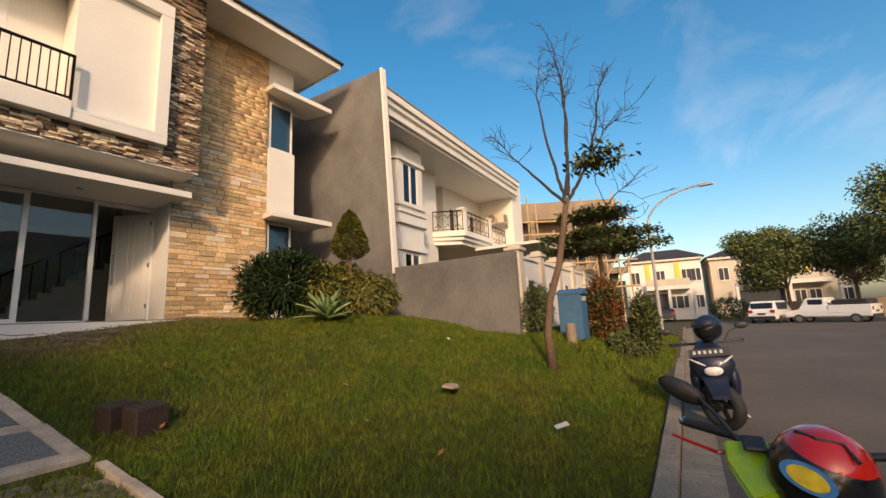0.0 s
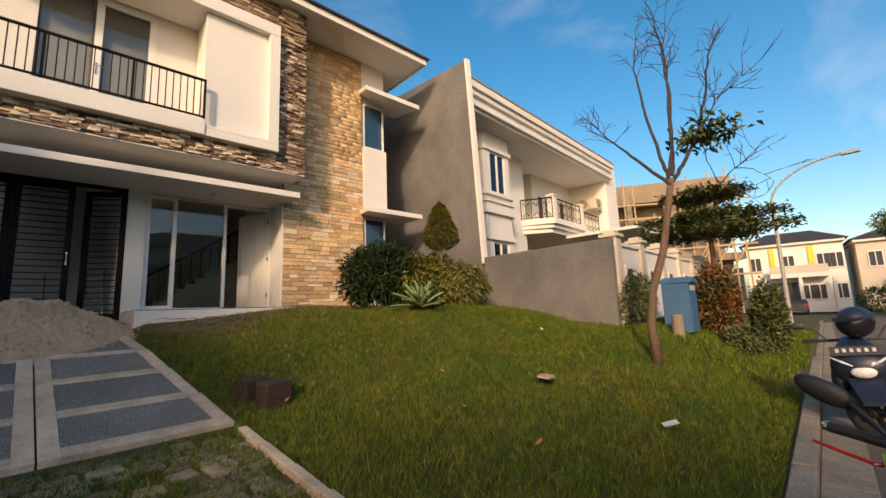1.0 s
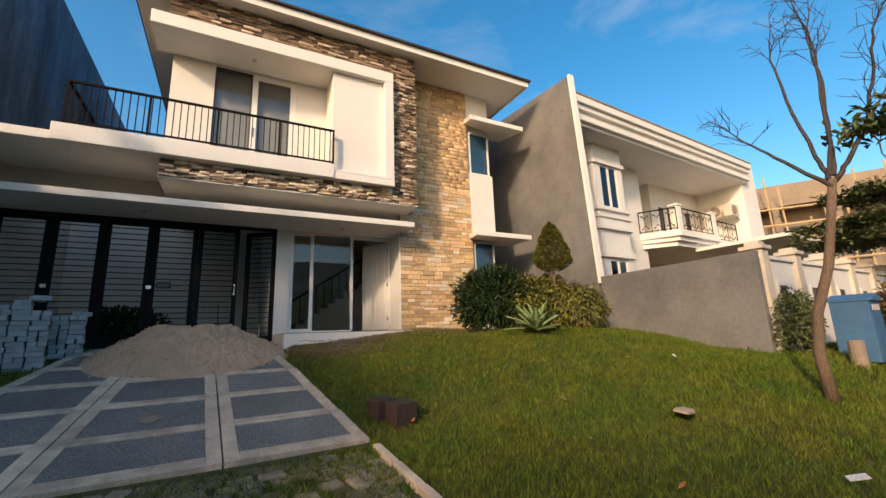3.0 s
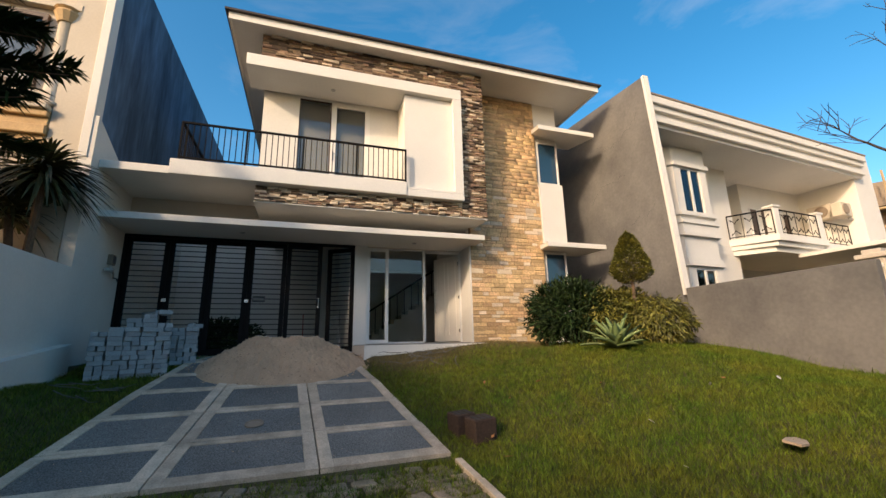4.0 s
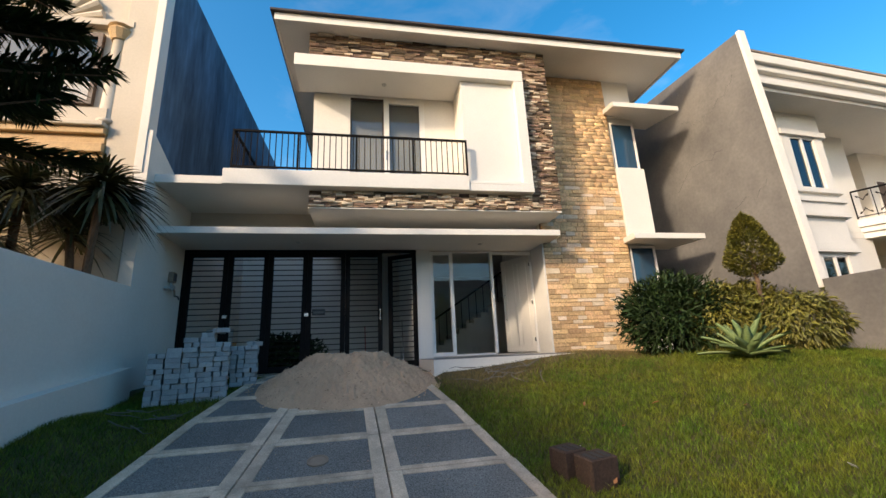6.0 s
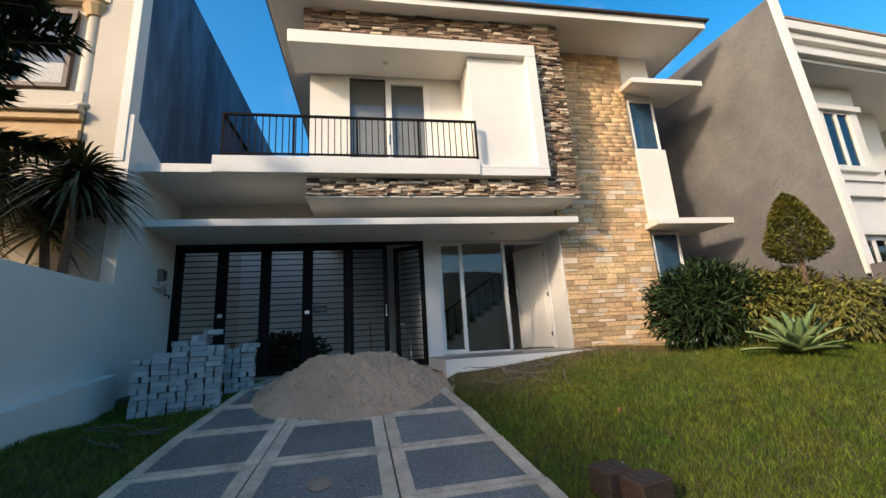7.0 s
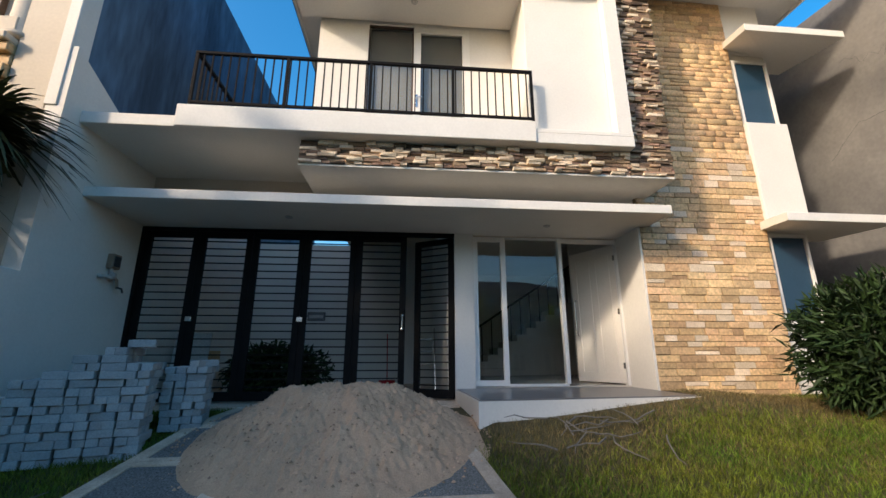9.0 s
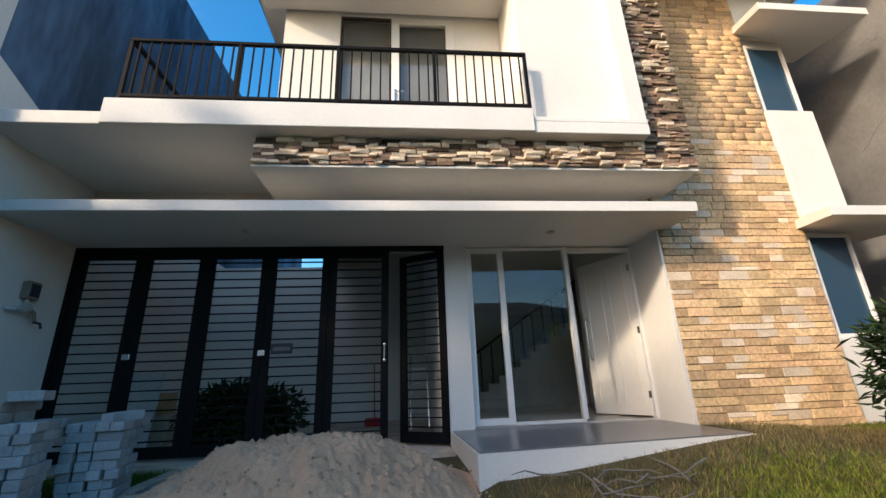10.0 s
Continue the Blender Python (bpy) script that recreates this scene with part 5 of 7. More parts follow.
# agave
ag = thing("agave", "grey-green agave rosette with broad pointed leaves", "agave")
ax, ay = 6.12, 6.6
az = gz(ax, ay)
ra_ = random.Random(9)
for i in range(26):
    a = i * 2.399
    el = radians(18 + 58 * i / 26 + ra_.uniform(-6, 6))
    L = ra_.uniform(0.50, 0.70)
    b = bmesh.new()
    m = Matrix.Translation((ax, ay, az + 0.06)) @ Matrix.Rotation(a, 4, "Z") @ Matrix.Rotation(-el, 4, "Y")
    rows = []
    for s, w in ((0, 0.045), (0.25, 0.075), (0.55, 0.08), (0.8, 0.05), (1.0, 0.002)):
        dz = -0.22 * s * s * L * (1 if i < 14 else 0.4)
        rows.append([b.verts.new(m @ Vector((s * L, y * w, dz + c))) for y, c in ((-1, 0.018), (0, -0.008), (1, 0.018), (0, -0.026))])
    for p0, p1 in zip(rows, rows[1:]):
        for q in range(4):
            b.faces.new((p0[q], p0[(q + 1) % 4], p1[(q + 1) % 4], p1[q]))
    part("leaf", b, M_AGAVE, ag, smooth=True)
# plants on the verge
shrub("hedge_bush", "dark green bush against the front wall", (10.25, 3.95), (0.62, 0.35, 0.62), 2600, 0.07, 0.035, M_LEAF_M, 5, inner=0.6)
shrub("hedge_bush", "dark green bush against the front wall", (9.75, 3.8), (0.45, 0.3, 0.55), 1500, 0.07, 0.035, M_LEAF_M, 4, inner=0.6)
shrub("red_tip_shrub", "tall shrub with red young leaves over green", (12.3, 2.9), (0.48, 0.48, 0.90), 5200, 0.10, 0.05, M_LEAF_R, 8, inner=0.35, droop=-0.3)
shrub("red_tip_shrub", "slim upright green shrub with red tips", (13.2, 2.08), (0.36, 0.36, 0.88), 3600, 0.10, 0.05, M_LEAF_M, 6, inner=0.45, droop=-0.3)
shrub("red_tip_shrub", "low green shrub beside the red-tipped shrub", (11.7, 2.35), (0.42, 0.36, 0.30), 1800, 0.10, 0.05, M_LEAF_M, 4, inner=0.5)
# layered tree with flat tiers
lt = thing("tiered_tree", "dark green tree with flat layered tiers of foliage", "tree")
lx, ly = 17.0, 4.0
lz = gz(lx, ly)
part("trunk", sweep(bmesh.new(), [(lx, ly, lz - 0.1), (lx + 0.05, ly, lz + 2.2), (lx - 0.1, ly + 0.05, lz + 4.8)], [0.11, 0.09, 0.04], 8), M_BARK, lt)
rt = random.Random(4)
for zt, rx, n in ((3.05, 2.5, 3400), (3.5, 2.3, 3000), (4.35, 1.5, 1800)):
    for i in range(7):
        a = rt.uniform(0, 6.28)
        part("branch", sweep(bmesh.new(), [(lx, ly, lz + zt - 0.25), (lx + math.cos(a) * rx * 0.5, ly + math.sin(a) * rx * 0.5, lz + zt - 0.1), (lx + math.cos(a) * rx * 0.95, ly + math.sin(a) * rx * 0.95, lz + zt - 0.05)], [0.035, 0.022, 0.008], 5), M_BARK, lt)
    th = RNG.uniform(0, 2 * np.pi, n)
    r = rx * np.sqrt(RNG.random(n)) * (0.8 + 0.2 * np.sin(th * 5 + zt))
    pp = np.stack([lx + np.cos(th) * r, ly + np.sin(th) * r, lz + zt + RNG.normal(size=n) * 0.09 - 0.1 * (r / rx) ** 2], 1)
    leaf_mesh("foliage_tier", pp, RNG.normal(size=(n, 3)) * [1, 1, 0.3], RNG.normal(size=(n, 3)) * 0.4 + [0, 0, 1], 0.16, 0.10, M_LEAF_M, lt)

# dracaena palms behind the garden wall
def dracaena(at, z0, heads, seed):
    dr = thing("dracaena_palm", "dracaena with tufts of long narrow drooping leaves", "palm")
    rs = random.Random(seed)
    x, y = at
    for hx, hy, hz, n, L in heads:
        part("stem", sweep(bmesh.new(), [(x, y, z0), (x + hx * 0.4, y + hy * 0.4, z0 + (hz - z0) * 0.5), (x + hx, y + hy, hz)], [0.08, 0.065, 0.06], 8), M_BARK, dr)
        b = bmesh.new()
        for i in range(n):
            a = rs.uniform(0, 6.28)
            el = rs.uniform(-0.5, 1.4)
            l = L * rs.uniform(0.8, 1.1)
            dirv = Vector((math.cos(a) * math.cos(el), math.sin(a) * math.cos(el), math.sin(el)))
            side = dirv.cross(Vector((0, 0, 1))).normalized()
            p0 = Vector((x + hx, y + hy, hz + rs.uniform(-0.1, 0.15)))
            prev = None
            for k in range(5):
                s = k / 4
                c = p0 + dirv * l * s + Vector((0, 0, -0.5 * l * s * s))
                w = 0.035 * (1 - s) ** 0.6 + 0.002
                cur = (b.verts.new(c - side * w), b.verts.new(c + side * w))
                if prev:
                    b.faces.new((prev[0], prev[1], cur[1], cur[0]))
                prev = cur
        part("leaf_tuft", b, M_LEAF_P, dr)


dracaena((-4.24, 8.5), 0.8, ((0.05, -0.05, 4.42, 380, 1.05), (-0.45, 0.2, 3.7, 120, 0.85)), 5)
dracaena((-5.2, 8.3), 0.8, ((-0.1, 0.1, 4.35, 280, 1.0), (-0.75, 0.1, 4.5, 240, 0.95), (-0.3, -0.1, 3.4, 200, 0.85)), 6)
# norfolk pine boughs
np_ = thing("norfolk_pine", "dark norfolk pine with long layered feathery boughs", "tree")
nx, ny = -4.85, 5.4
part("trunk", sweep(bmesh.new(), [(nx, ny, 0.5), (nx, ny, 7.1)], [0.16, 0.05], 10), M_BARK, np_)
rp = random.Random(8)
for zi in range(5):
    zc = 4.05 + zi * 0.62
    for i in range(6):
        a = 6.283 * i / 6 + 0.25 + 0.2 * (zi % 3 - 1)
        L = (2.1 - 0.10 * zi) * rp.uniform(0.85, 1.05)
        pts = [Vector((nx, ny, zc)) + Vector((math.cos(a) * L * s, math.sin(a) * L * s, 0.35 * s * s - 0.12 * s)) for s in (0, 0.33, 0.66, 1)]
        bo = part("bough", sweep(bmesh.new(), pts, [0.03, 0.022, 0.016, 0.008], 5), M_BARK, np_)
        k = 520
        s = RNG.random(k) ** 0.7
        c = np.array([list(pts[0].lerp(pts[3], t)) for t in s]) + RNG.normal(size=(k, 3)) * 0.03
        c[:, 2] += 0.1 * s * s
        sg = np.where(RNG.random(k) > 0.5, 1, -1)
        way = np.stack([-math.sin(a) * sg + math.cos(a) * 0.7, math.cos(a) * sg + math.sin(a) * 0.7, RNG.normal(size=k) * 0.45 + 0.15], 1)
        leaf_mesh("needles", c, way, RNG.normal(size=(k, 3)) * 0.3 + [0, 0, 1], 0.30, 0.035, M_LEAF_D, bo)

# unseen trees added behind the neighbour's wall to shade the driveway
def shade_tree(at, z0, h, r, seed, k=1100):
    gt = thing("shade_tree", "leafy green tree out of view, added to shade the driveway", "tree")
    rs = random.Random(seed)
    x, y = at
    part("trunk", sweep(bmesh.new(), [(x, y, z0), (x + 0.1, y, z0 + h * 0.4), (x, y + 0.1, z0 + h * 0.75)], [0.13, 0.09, 0.04], 8), M_BARK, gt)
    for i in range(8):
        a, s = rs.uniform(0, 6.28), rs.uniform(0.2, 0.75)
        c = (x + math.cos(a) * r * s, y + math.sin(a) * r * s, z0 + h * rs.uniform(0.45, 0.85))
        part("limb", sweep(bmesh.new(), [(x, y, z0 + h * 0.35), c], [0.05, 0.02], 5), M_BARK, gt)
        q = r * rs.uniform(0.45, 0.62)
        crown("foliage", k, c, (q, q, q * 0.8), 0.17, 0.10, M_LEAF_M, gt, inner=0.2, bottom=-1)


for i, (ty, tx, th) in enumerate(((0.4, -6.8, 6.0), (1.5, -7.2, 6.2), (2.7, -6.9, 6.2), (4.0, -7.3, 6.5), (5.0, -6.9, 6.0))):
    shade_tree((tx, ty), 0.1, th, 1.7, 40 + i)
shrub("potted_plant", "dark leafy plant standing behind the gate", (-1.75, 12.3), (0.95, 0.45, 0.50), 2400, 0.16, 0.06, M_LEAF_D, 6, inner=0.3)

# ---- things in the yard ----
# sand heap
SX, SY = -0.05, 8.95
sand_rng = random.Random(2)


def sand_z(x, y):
    u, v = (x - SX) / 1.58, (y - SY) / 1.44
    r = math.sqrt(u * u + v * v) * (1 + 0.07 * noise.noise(Vector((x * 1.3, y * 1.3, 0))))
    h = 0.90 * max(0.0, 1 - r) ** 1.05
    h = min(h, 1.53 - base_z(y) + 0.05 * noise.noise(Vector((x * 2.5, y * 2.5, 3))))
    w = min(1.0, h * 5)
    h += w * (0.06 * noise.noise(Vector((x * 3.2, y * 3.2, 1))) + 0.045 * noise.noise(Vector((x * 7.5, y * 7.5, 2))) + 0.04 * noise.noise(Vector((x * 17, y * 17, 5))) + 0.02 * noise.noise(Vector((x * 38, y * 38, 9))))
    h += w * 0.05 * abs(noise.noise(Vector((math.atan2(v, u) * 5, r * 1.2, 7)))) - w * 0.02
    return base_z(y) + h - 0.02


xs = [SX - 1.85 + 3.7 * i / 240 for i in range(241)]
ys = [SY - 1.6 + 3.1 * i / 200 for i in range(201)]
co = np.array([(x, y, sand_z(x, y)) for y in ys for x in xs])
q = np.array([(j * 241 + i, j * 241 + i + 1, (j + 1) * 241 + i + 1, (j + 1) * 241 + i) for j in range(200) for i in range(240)])
ux, uy = (co[:, 0] - SX) / 1.58, (co[:, 1] - SY) / 1.44
q = q[(ux * ux + uy * uy < 1.16)[q].all(1)]
sand = tri_mesh("sand_mound", co, np.concatenate([q[:, [0, 1, 2]], q[:, [0, 2, 3]]]), M_SAND)
tagged(sand, "heap of dry beige building sand on the driveway", "sand mound")
sand.data.polygons.foreach_set("use_smooth", [True] * len(sand.data.polygons))

V, T = [], []
for _ in range(1500):
    a, r = sand_rng.uniform(0, 6.28), sand_rng.uniform(0.2, 1.12) ** 0.6
    x, y = SX + 1.6 * r * math.cos(a), SY + 1.34 * r * math.sin(a)
    q_, z = sand_rng.uniform(0.006, 0.022), sand_z(x, y)
    if z < base_z(y) - 0.01:
        z = base_z(y) + 0.005
    i = len(V)
    V += [(x - q_, y, z), (x, y - q_, z), (x + q_, y, z), (x, y + q_, z), (x, y, z + q_)]
    T += [(i, i + 1, i + 4), (i + 1, i + 2, i + 4), (i + 2, i + 3, i + 4), (i + 3, i, i + 4)]
tri_mesh("clod_scatter", V, T, M_PEBBLE, sand, "small clods and pebbles on the sand")["kind"] = "stuff"

# stacks of paver blocks
bk = bmesh.new()
box(bk, -0.105, 0.105, -0.052, 0.052, 0, 0.078, 0.006)
bk_me = bpy.data.meshes.new("block")
bk.to_mesh(bk_me)
bk.free()
bk_me.materials.append(M_BRICK)


def block_stack(at, turn, nx, heights, seed, label):
    """Columns of blocks, laid end-on in pairs or lengthwise, loose and uneven."""
    st = thing("block_stack", label, "block stack", "stacks of blocks")
    rs = random.Random(seed)
    m = pose(at[0], at[1], base_z(at[1]) - 0.03, 0, 0, turn)

    def lay(x, y, k, turn_z):
        ob = new("block", bk_me)
        ob.parent = st
        ob.matrix_local = m @ pose(x + rs.uniform(-0.012, 0.012), y + rs.uniform(-0.03, 0.012), 0.079 * k + rs.uniform(0, 0.004), rs.uniform(-1, 1), rs.uniform(-1.5, 1.5), turn_z + rs.uniform(-6, 6))

    for i in range(nx):
        for k in range(heights[i]):
            if rs.random() < 0.62:
                for x in (-0.056, 0.056):
                    for j in range(3 if k > heights[i] - 3 else 2):
                        lay(i * 0.228 + x, 0.055 + j * 0.215, k, 90)
            else:
                for j in range(5 if k > heights[i] - 3 else 3):
                    lay(i * 0.228, j * 0.112, k, 0)
    for j in range(3):
        lay(rs.uniform(0.5, 0.9) * nx * 0.2, 0.05 + 0.12 * j, heights[-2], rs.uniform(0, 90))
    return st


block_stack((-2.98, 8.40), 16, 5, (10, 11, 13, 14, 12), 4, "rough stack of grey concrete paver blocks")
block_stack((-2.02, 9.22), 12, 2, (9, 9), 6, "small stack of grey concrete paver blocks")

# old timber blocks in the grass
for name, x, y, w, d, h, r in (("wood_block", 2.46, 5.58, 0.30, 0.28, 0.21, 12), ("wood_block", 2.64, 5.33, 0.33, 0.30, 0.23, 8)):
    z = gz(x, y)
    wb = tagged(mesh_ob(name, bx(-w / 2, w / 2, -d / 2, d / 2, -0.08, h, 0.012, pose(x, y, z, 3, -3, r)), M_WOODB), "dark weathered square timber block in the grass", "wood block", "pair of wood blocks")
    for k in range(3):
        # raised black strips paint the darkness inside slots; the block is solid
        part("slot", bx(-w * 0.36 + k * w * 0.26, -w * 0.36 + k * w * 0.26 + w * 0.16, -d / 2 + 0.02, d / 2 - 0.08, h + 0.001, h + 0.006, 0, pose(x, y, z, 3, -3, r)), M_RUBBER, wb, "black strip standing for a shaded hollow")

# pale broken board on the lawn and small litter
b = bmesh.new()
pts = [(-0.2, -0.05), (-0.05, -0.09), (0.14, -0.07), (0.21, 0.0), (0.08, 0.05), (-0.12, 0.06)]
prism(b, pts, 0, 0.016)
lit = tagged(mesh_ob("broken_board", b, M_LITTER), "pale broken piece of board lying on the grass", "board")
lit.matrix_world = pose(5.07, 3.02, gz(5.07, 3.02) + 0.04, 6, 4, 30) @ Matrix.Scale(1.35, 4)
b = prism(bmesh.new(), [(-0.09, -0.03), (0.08, -0.04), (0.1, 0.03), (-0.07, 0.04)], 0, 0.01)
p_ = tagged(mesh_ob("litter", b, M_PAPER), "crumpled white wrapper on the grass", "litter")
p_.matrix_world = pose(5.3, 1.71, gz(5.3, 1.71) + 0.05, 12, -8, -30)
rl = random.Random(14)
for i in range(14):
    x, y = rl.uniform(2.2, 7), rl.uniform(1.8, 7.5)
    b = prism(bmesh.new(), [(-0.05, 0), (-0.01, -0.022), (0.05, 0), (-0.01, 0.022)], 0, 0.004)
    o = tagged(mesh_ob("fallen_leaf", b, M_DRYLEAF if i % 3 else M_PAPER), "dry fallen leaf on the lawn", "leaf", "fallen leaves")
    o.matrix_world = pose(x, y, gz(x, y) + 0.05, rl.uniform(-40, 40), rl.uniform(-40, 40), rl.uniform(0, 360))
db = thing("dead_branches", "tangle of dry grey branches on the lawn", "branches")
rs = random.Random(31)
for i in range(16):
    p = Vector((rs.uniform(2.2, 3.6), rs.uniform(8.2, 8.9), 0))
    pts = []
    d = Vector((rs.uniform(-1, 1), rs.uniform(-0.5, 0.5), 0)).normalized()
    for k in range(5):
        pts.append(Vector((p.x, p.y, gz(p.x, p.y) + 0.03 + rs.uniform(0, 0.05))))
        d = (d + Vector((rs.uniform(-0.6, 0.6), rs.uniform(-0.6, 0.6), 0))).normalized()
        p = p + d * 0.13
    part("twig", sweep(bmesh.new(), pts, [0.010, 0.009, 0.008, 0.006, 0.003], 5), M_STICK, db)

tw_ = thing("fallen_twigs", "dark dry twigs on the shaded grass strip", "twigs")
for i in range(9):
    p = Vector((rs.uniform(-3.2, -2.2), rs.uniform(7.3, 7.9), 0))
    d = Vector((rs.uniform(-1, 1), rs.uniform(-0.4, 0.4), 0)).normalized()
    pts = []
    for k in range(4):
        pts.append(Vector((p.x, p.y, gz(p.x, p.y) + 0.02 + rs.uniform(0, 0.03))))
        d = (d + Vector((rs.uniform(-0.6, 0.6), rs.uniform(-0.6, 0.6), 0))).normalized()
        p = p + d * 0.14
    part("twig", sweep(bmesh.new(), pts, [0.009, 0.008, 0.006, 0.003], 5), M_STICK, tw_)

# blue waste bin and stump
bin_ = thing("waste_bin", "tall blue sheet-metal waste bin with a pitched lid", "bin", at=pose(10.75, 3.22, gz(10.75, 3.22) - 0.05, 0, 0, 4) @ Matrix.Diagonal((0.86, 0.9, 0.95, 1)))
part("body", bx(-0.34, 0.34, -0.3, 0.3, 0.0, 1.12, 0.012), M_BIN, bin_)
b = bmesh.new()
prof = [(-0.36, 1.121), (0.36, 1.121), (0.36, 1.16), (0.0, 1.26), (-0.36, 1.16)]
a = [b.verts.new((y2, -0.36, z2)) for y2, z2 in prof]
c = [b.verts.new((y2, 0.33, z2)) for y2, z2 in prof]
b.faces.new(a)
b.faces.new(c[::-1])
for i in range(5):
    j = (i + 1) % 5
    b.faces.new((a[i], c[i], c[j], a[j]))
bmesh.ops.recalc_face_normals(b, faces=b.faces)
part("lid", b, M_BIN, bin_)
part("door_panel", bx(-0.30, 0.30, -0.318, -0.302, 0.08, 0.86, 0.006), M_BIN, bin_)
part("label_plate", bx(-0.2, 0.24, -0.316, -0.302, 0.94, 1.05), M_PAPER, bin_, "pale plate with faded marks")
part("latch", bx(0.3, 0.345, -0.33, -0.30, 0.45, 0.6), M_BLACK, bin_)
z = gz(9.95, 3.05)
tagged(mesh_ob("concrete_post", lathe(bmesh.new(), [(0.11, -0.1), (0.11, 0.36), (0.095, 0.40)], 14, Matrix.Translation((9.95, 3.05, z))), M_RAWC), "short round ochre concrete post", "post")

# street lamp
lp = thing("street_lamp", "curved-arm street lamp on a slim pole", "street lamp")
x, y = 26.3, 3.45
z = road_z(x)
part("pole", sweep(bmesh.new(), [(x, y, z), (x, y, z + 6.45)], [0.11, 0.075], 10), M_GALV, lp)
arm = [Vector((x, y, z + 6.45)) + Vector((0.6 * s * 0.2, -0.9 * (s ** 1.6) * 3.1, 1.6 * math.sin(s * math.pi / 2))) for s in [i / 8 for i in range(9)]]
part("arm", sweep(bmesh.new(), arm, 0.055, 8), M_GALV, lp)
e = arm[-1]
part("lamp_head", bx(e.x - 0.12, e.x + 0.12, e.y - 0.55, e.y + 0.1, e.z - 0.09, e.z + 0.05, 0.02), M_GALV, lp)
part("cable_bracket", bx(x - 0.5, x + 0.5, y - 0.03, y + 0.03, z + 4.6, z + 4.66), M_GALV, lp)

# ---- far side of the street ----
def far_house(name, label, at, w, d, h, wallm, seed):
    fh = thing(name, label, "house", at=at)
    part("wall", bx(-w / 2, w / 2, 0.6, d, -0.5, h), wallm, fh)
    part("cornice", bx(-w / 2 - 0.2, w / 2 + 0.2, 0.2, d, h, h + 0.3, 0.02), M_WHITE, fh)
    b = bmesh.new()
    lo = [b.verts.new(p) for p in ((-w / 2 - 0.5, 0.0, h + 0.31), (w / 2 + 0.5, 0.0, h + 0.31), (w / 2 + 0.5, d + 0.5, h + 0.31), (-w / 2 - 0.5, d + 0.5, h + 0.31))]
    hi = [b.verts.new((-w / 4, d / 2, h + 1.9)), b.verts.new((w / 4, d / 2, h + 1.9))]
    b.faces.new(lo[::-1])
    b.faces.new((lo[0], lo[1], hi[1], hi[0]))
    b.faces.new((lo[1], lo[2], hi[1]))
    b.faces.new((lo[2], lo[3], hi[0], hi[1]))
    b.faces.new((lo[3], lo[0], hi[0]))
    part("roof", b, M_ROOF, fh, "dark hip roof")
    part("balcony", bx(-w * 0.26, w * 0.32, -0.7, 0.6, h * 0.47, h * 0.54, 0.02), M_WHITE, fh)
    part("balcony_wall", bx(-w * 0.26, w * 0.32, -0.7, -0.6, h * 0.54, h * 0.66), M_CREAM, fh)
    # dark sheet on the wall paints the carport's shade; no recess behind it
    part("carport", bx(-w * 0.30, w * 0.02, 0.5, 0.62, 0.0, h * 0.40), M_DARKFILL, fh, "flat dark panel painted as deep carport shade")
    for cx in (-0.33, 0.04, 0.36):
        part("column", bx(w * cx - 0.15, w * cx + 0.15, -0.7, -0.4, 0, h * 0.47, 0.02), M_WHITE, fh)
    for cx in (-0.2, 0.2):
        part("pilaster", bx(w * cx - 0.35, w * cx + 0.1, 0.45, 0.6, h * 0.54, h - 0.2), M_YEL, fh, "mustard painted pilaster")
    for cx, z0 in ((-0.40, 0.60), (-0.05, 0.60), (0.12, 0.12), (0.22, 0.12), (0.30, 0.60), (0.42, 0.60), (0.42, 0.12)):
        wn = part("window", bx(w * cx - 0.55, w * cx + 0.55, 0.5, 0.6, h * z0, h * z0 + 1.6), M_ALU, fh)
        part("pane", bx(w * cx - 0.47, w * cx - 0.04, 0.48, 0.499, h * z0 + 0.1, h * z0 + 1.5), M_DARKFILL, wn)
        part("pane", bx(w * cx + 0.04, w * cx + 0.47, 0.48, 0.499, h * z0 + 0.1, h * z0 + 1.5), M_DARKFILL, wn)
    return fh


FX = -90 + 8
far_house("far_house", "white and mustard two-storey house across the street end", pose(57, 6.6, -0.1, 0, 0, FX), 8.0, 10, 6.6, M_WHITE, 1)
far_house("far_house", "cream two-storey house beyond the street trees", pose(60, -4.6, -0.1, 0, 0, FX), 13, 10, 6.4, M_CREAM, 2)
far_house("far_house", "cream two-storey house behind the parked cars", pose(64, -27, -0.1, 0, 0, FX), 14, 10, 6.4, M_CREAM, 3)
far_house("opposite_house", "white two-storey house with a dark hip roof across the street", pose(9.5, -17.5, -0.3, 0, 0, 182), 11, 10, 7.6, M_WHITE, 4)
gw_ = thing("far_fence_wall", "low tan wall along the far street", "wall", kind="structure")
part("wall_face", bx(52, 52.3, -24, -1.0, -0.9, 1.0), M_RAWC, gw_)

# unfinished building with bamboo scaffold
ub = thing("unfinished_house", "unfinished raw concrete house with bamboo scaffolding", "house", at=pose(33, 13.5, 0, 0, 0, -58) @ Matrix.Diagonal((1, 1, 1.18, 1)))
part("wall", bx(-7, 7, 0, 8, 0, 3.3), M_RAWC, ub)
part("wall", bx(-7, 7, 1.2, 8, 3.3, 7.4), M_RAWC, ub)
part("slab", bx(-7.4, 7.4, -1.2, 8, 3.3, 3.7), M_RAWC, ub)
part("slab", bx(-7.6, 7.6, -0.6, 8, 7.4, 7.8), M_RAWC, ub)
part("cornice", bx(-3.4, 7.4, -0.3, 6, 7.8, 8.7), M_RAWC, ub)
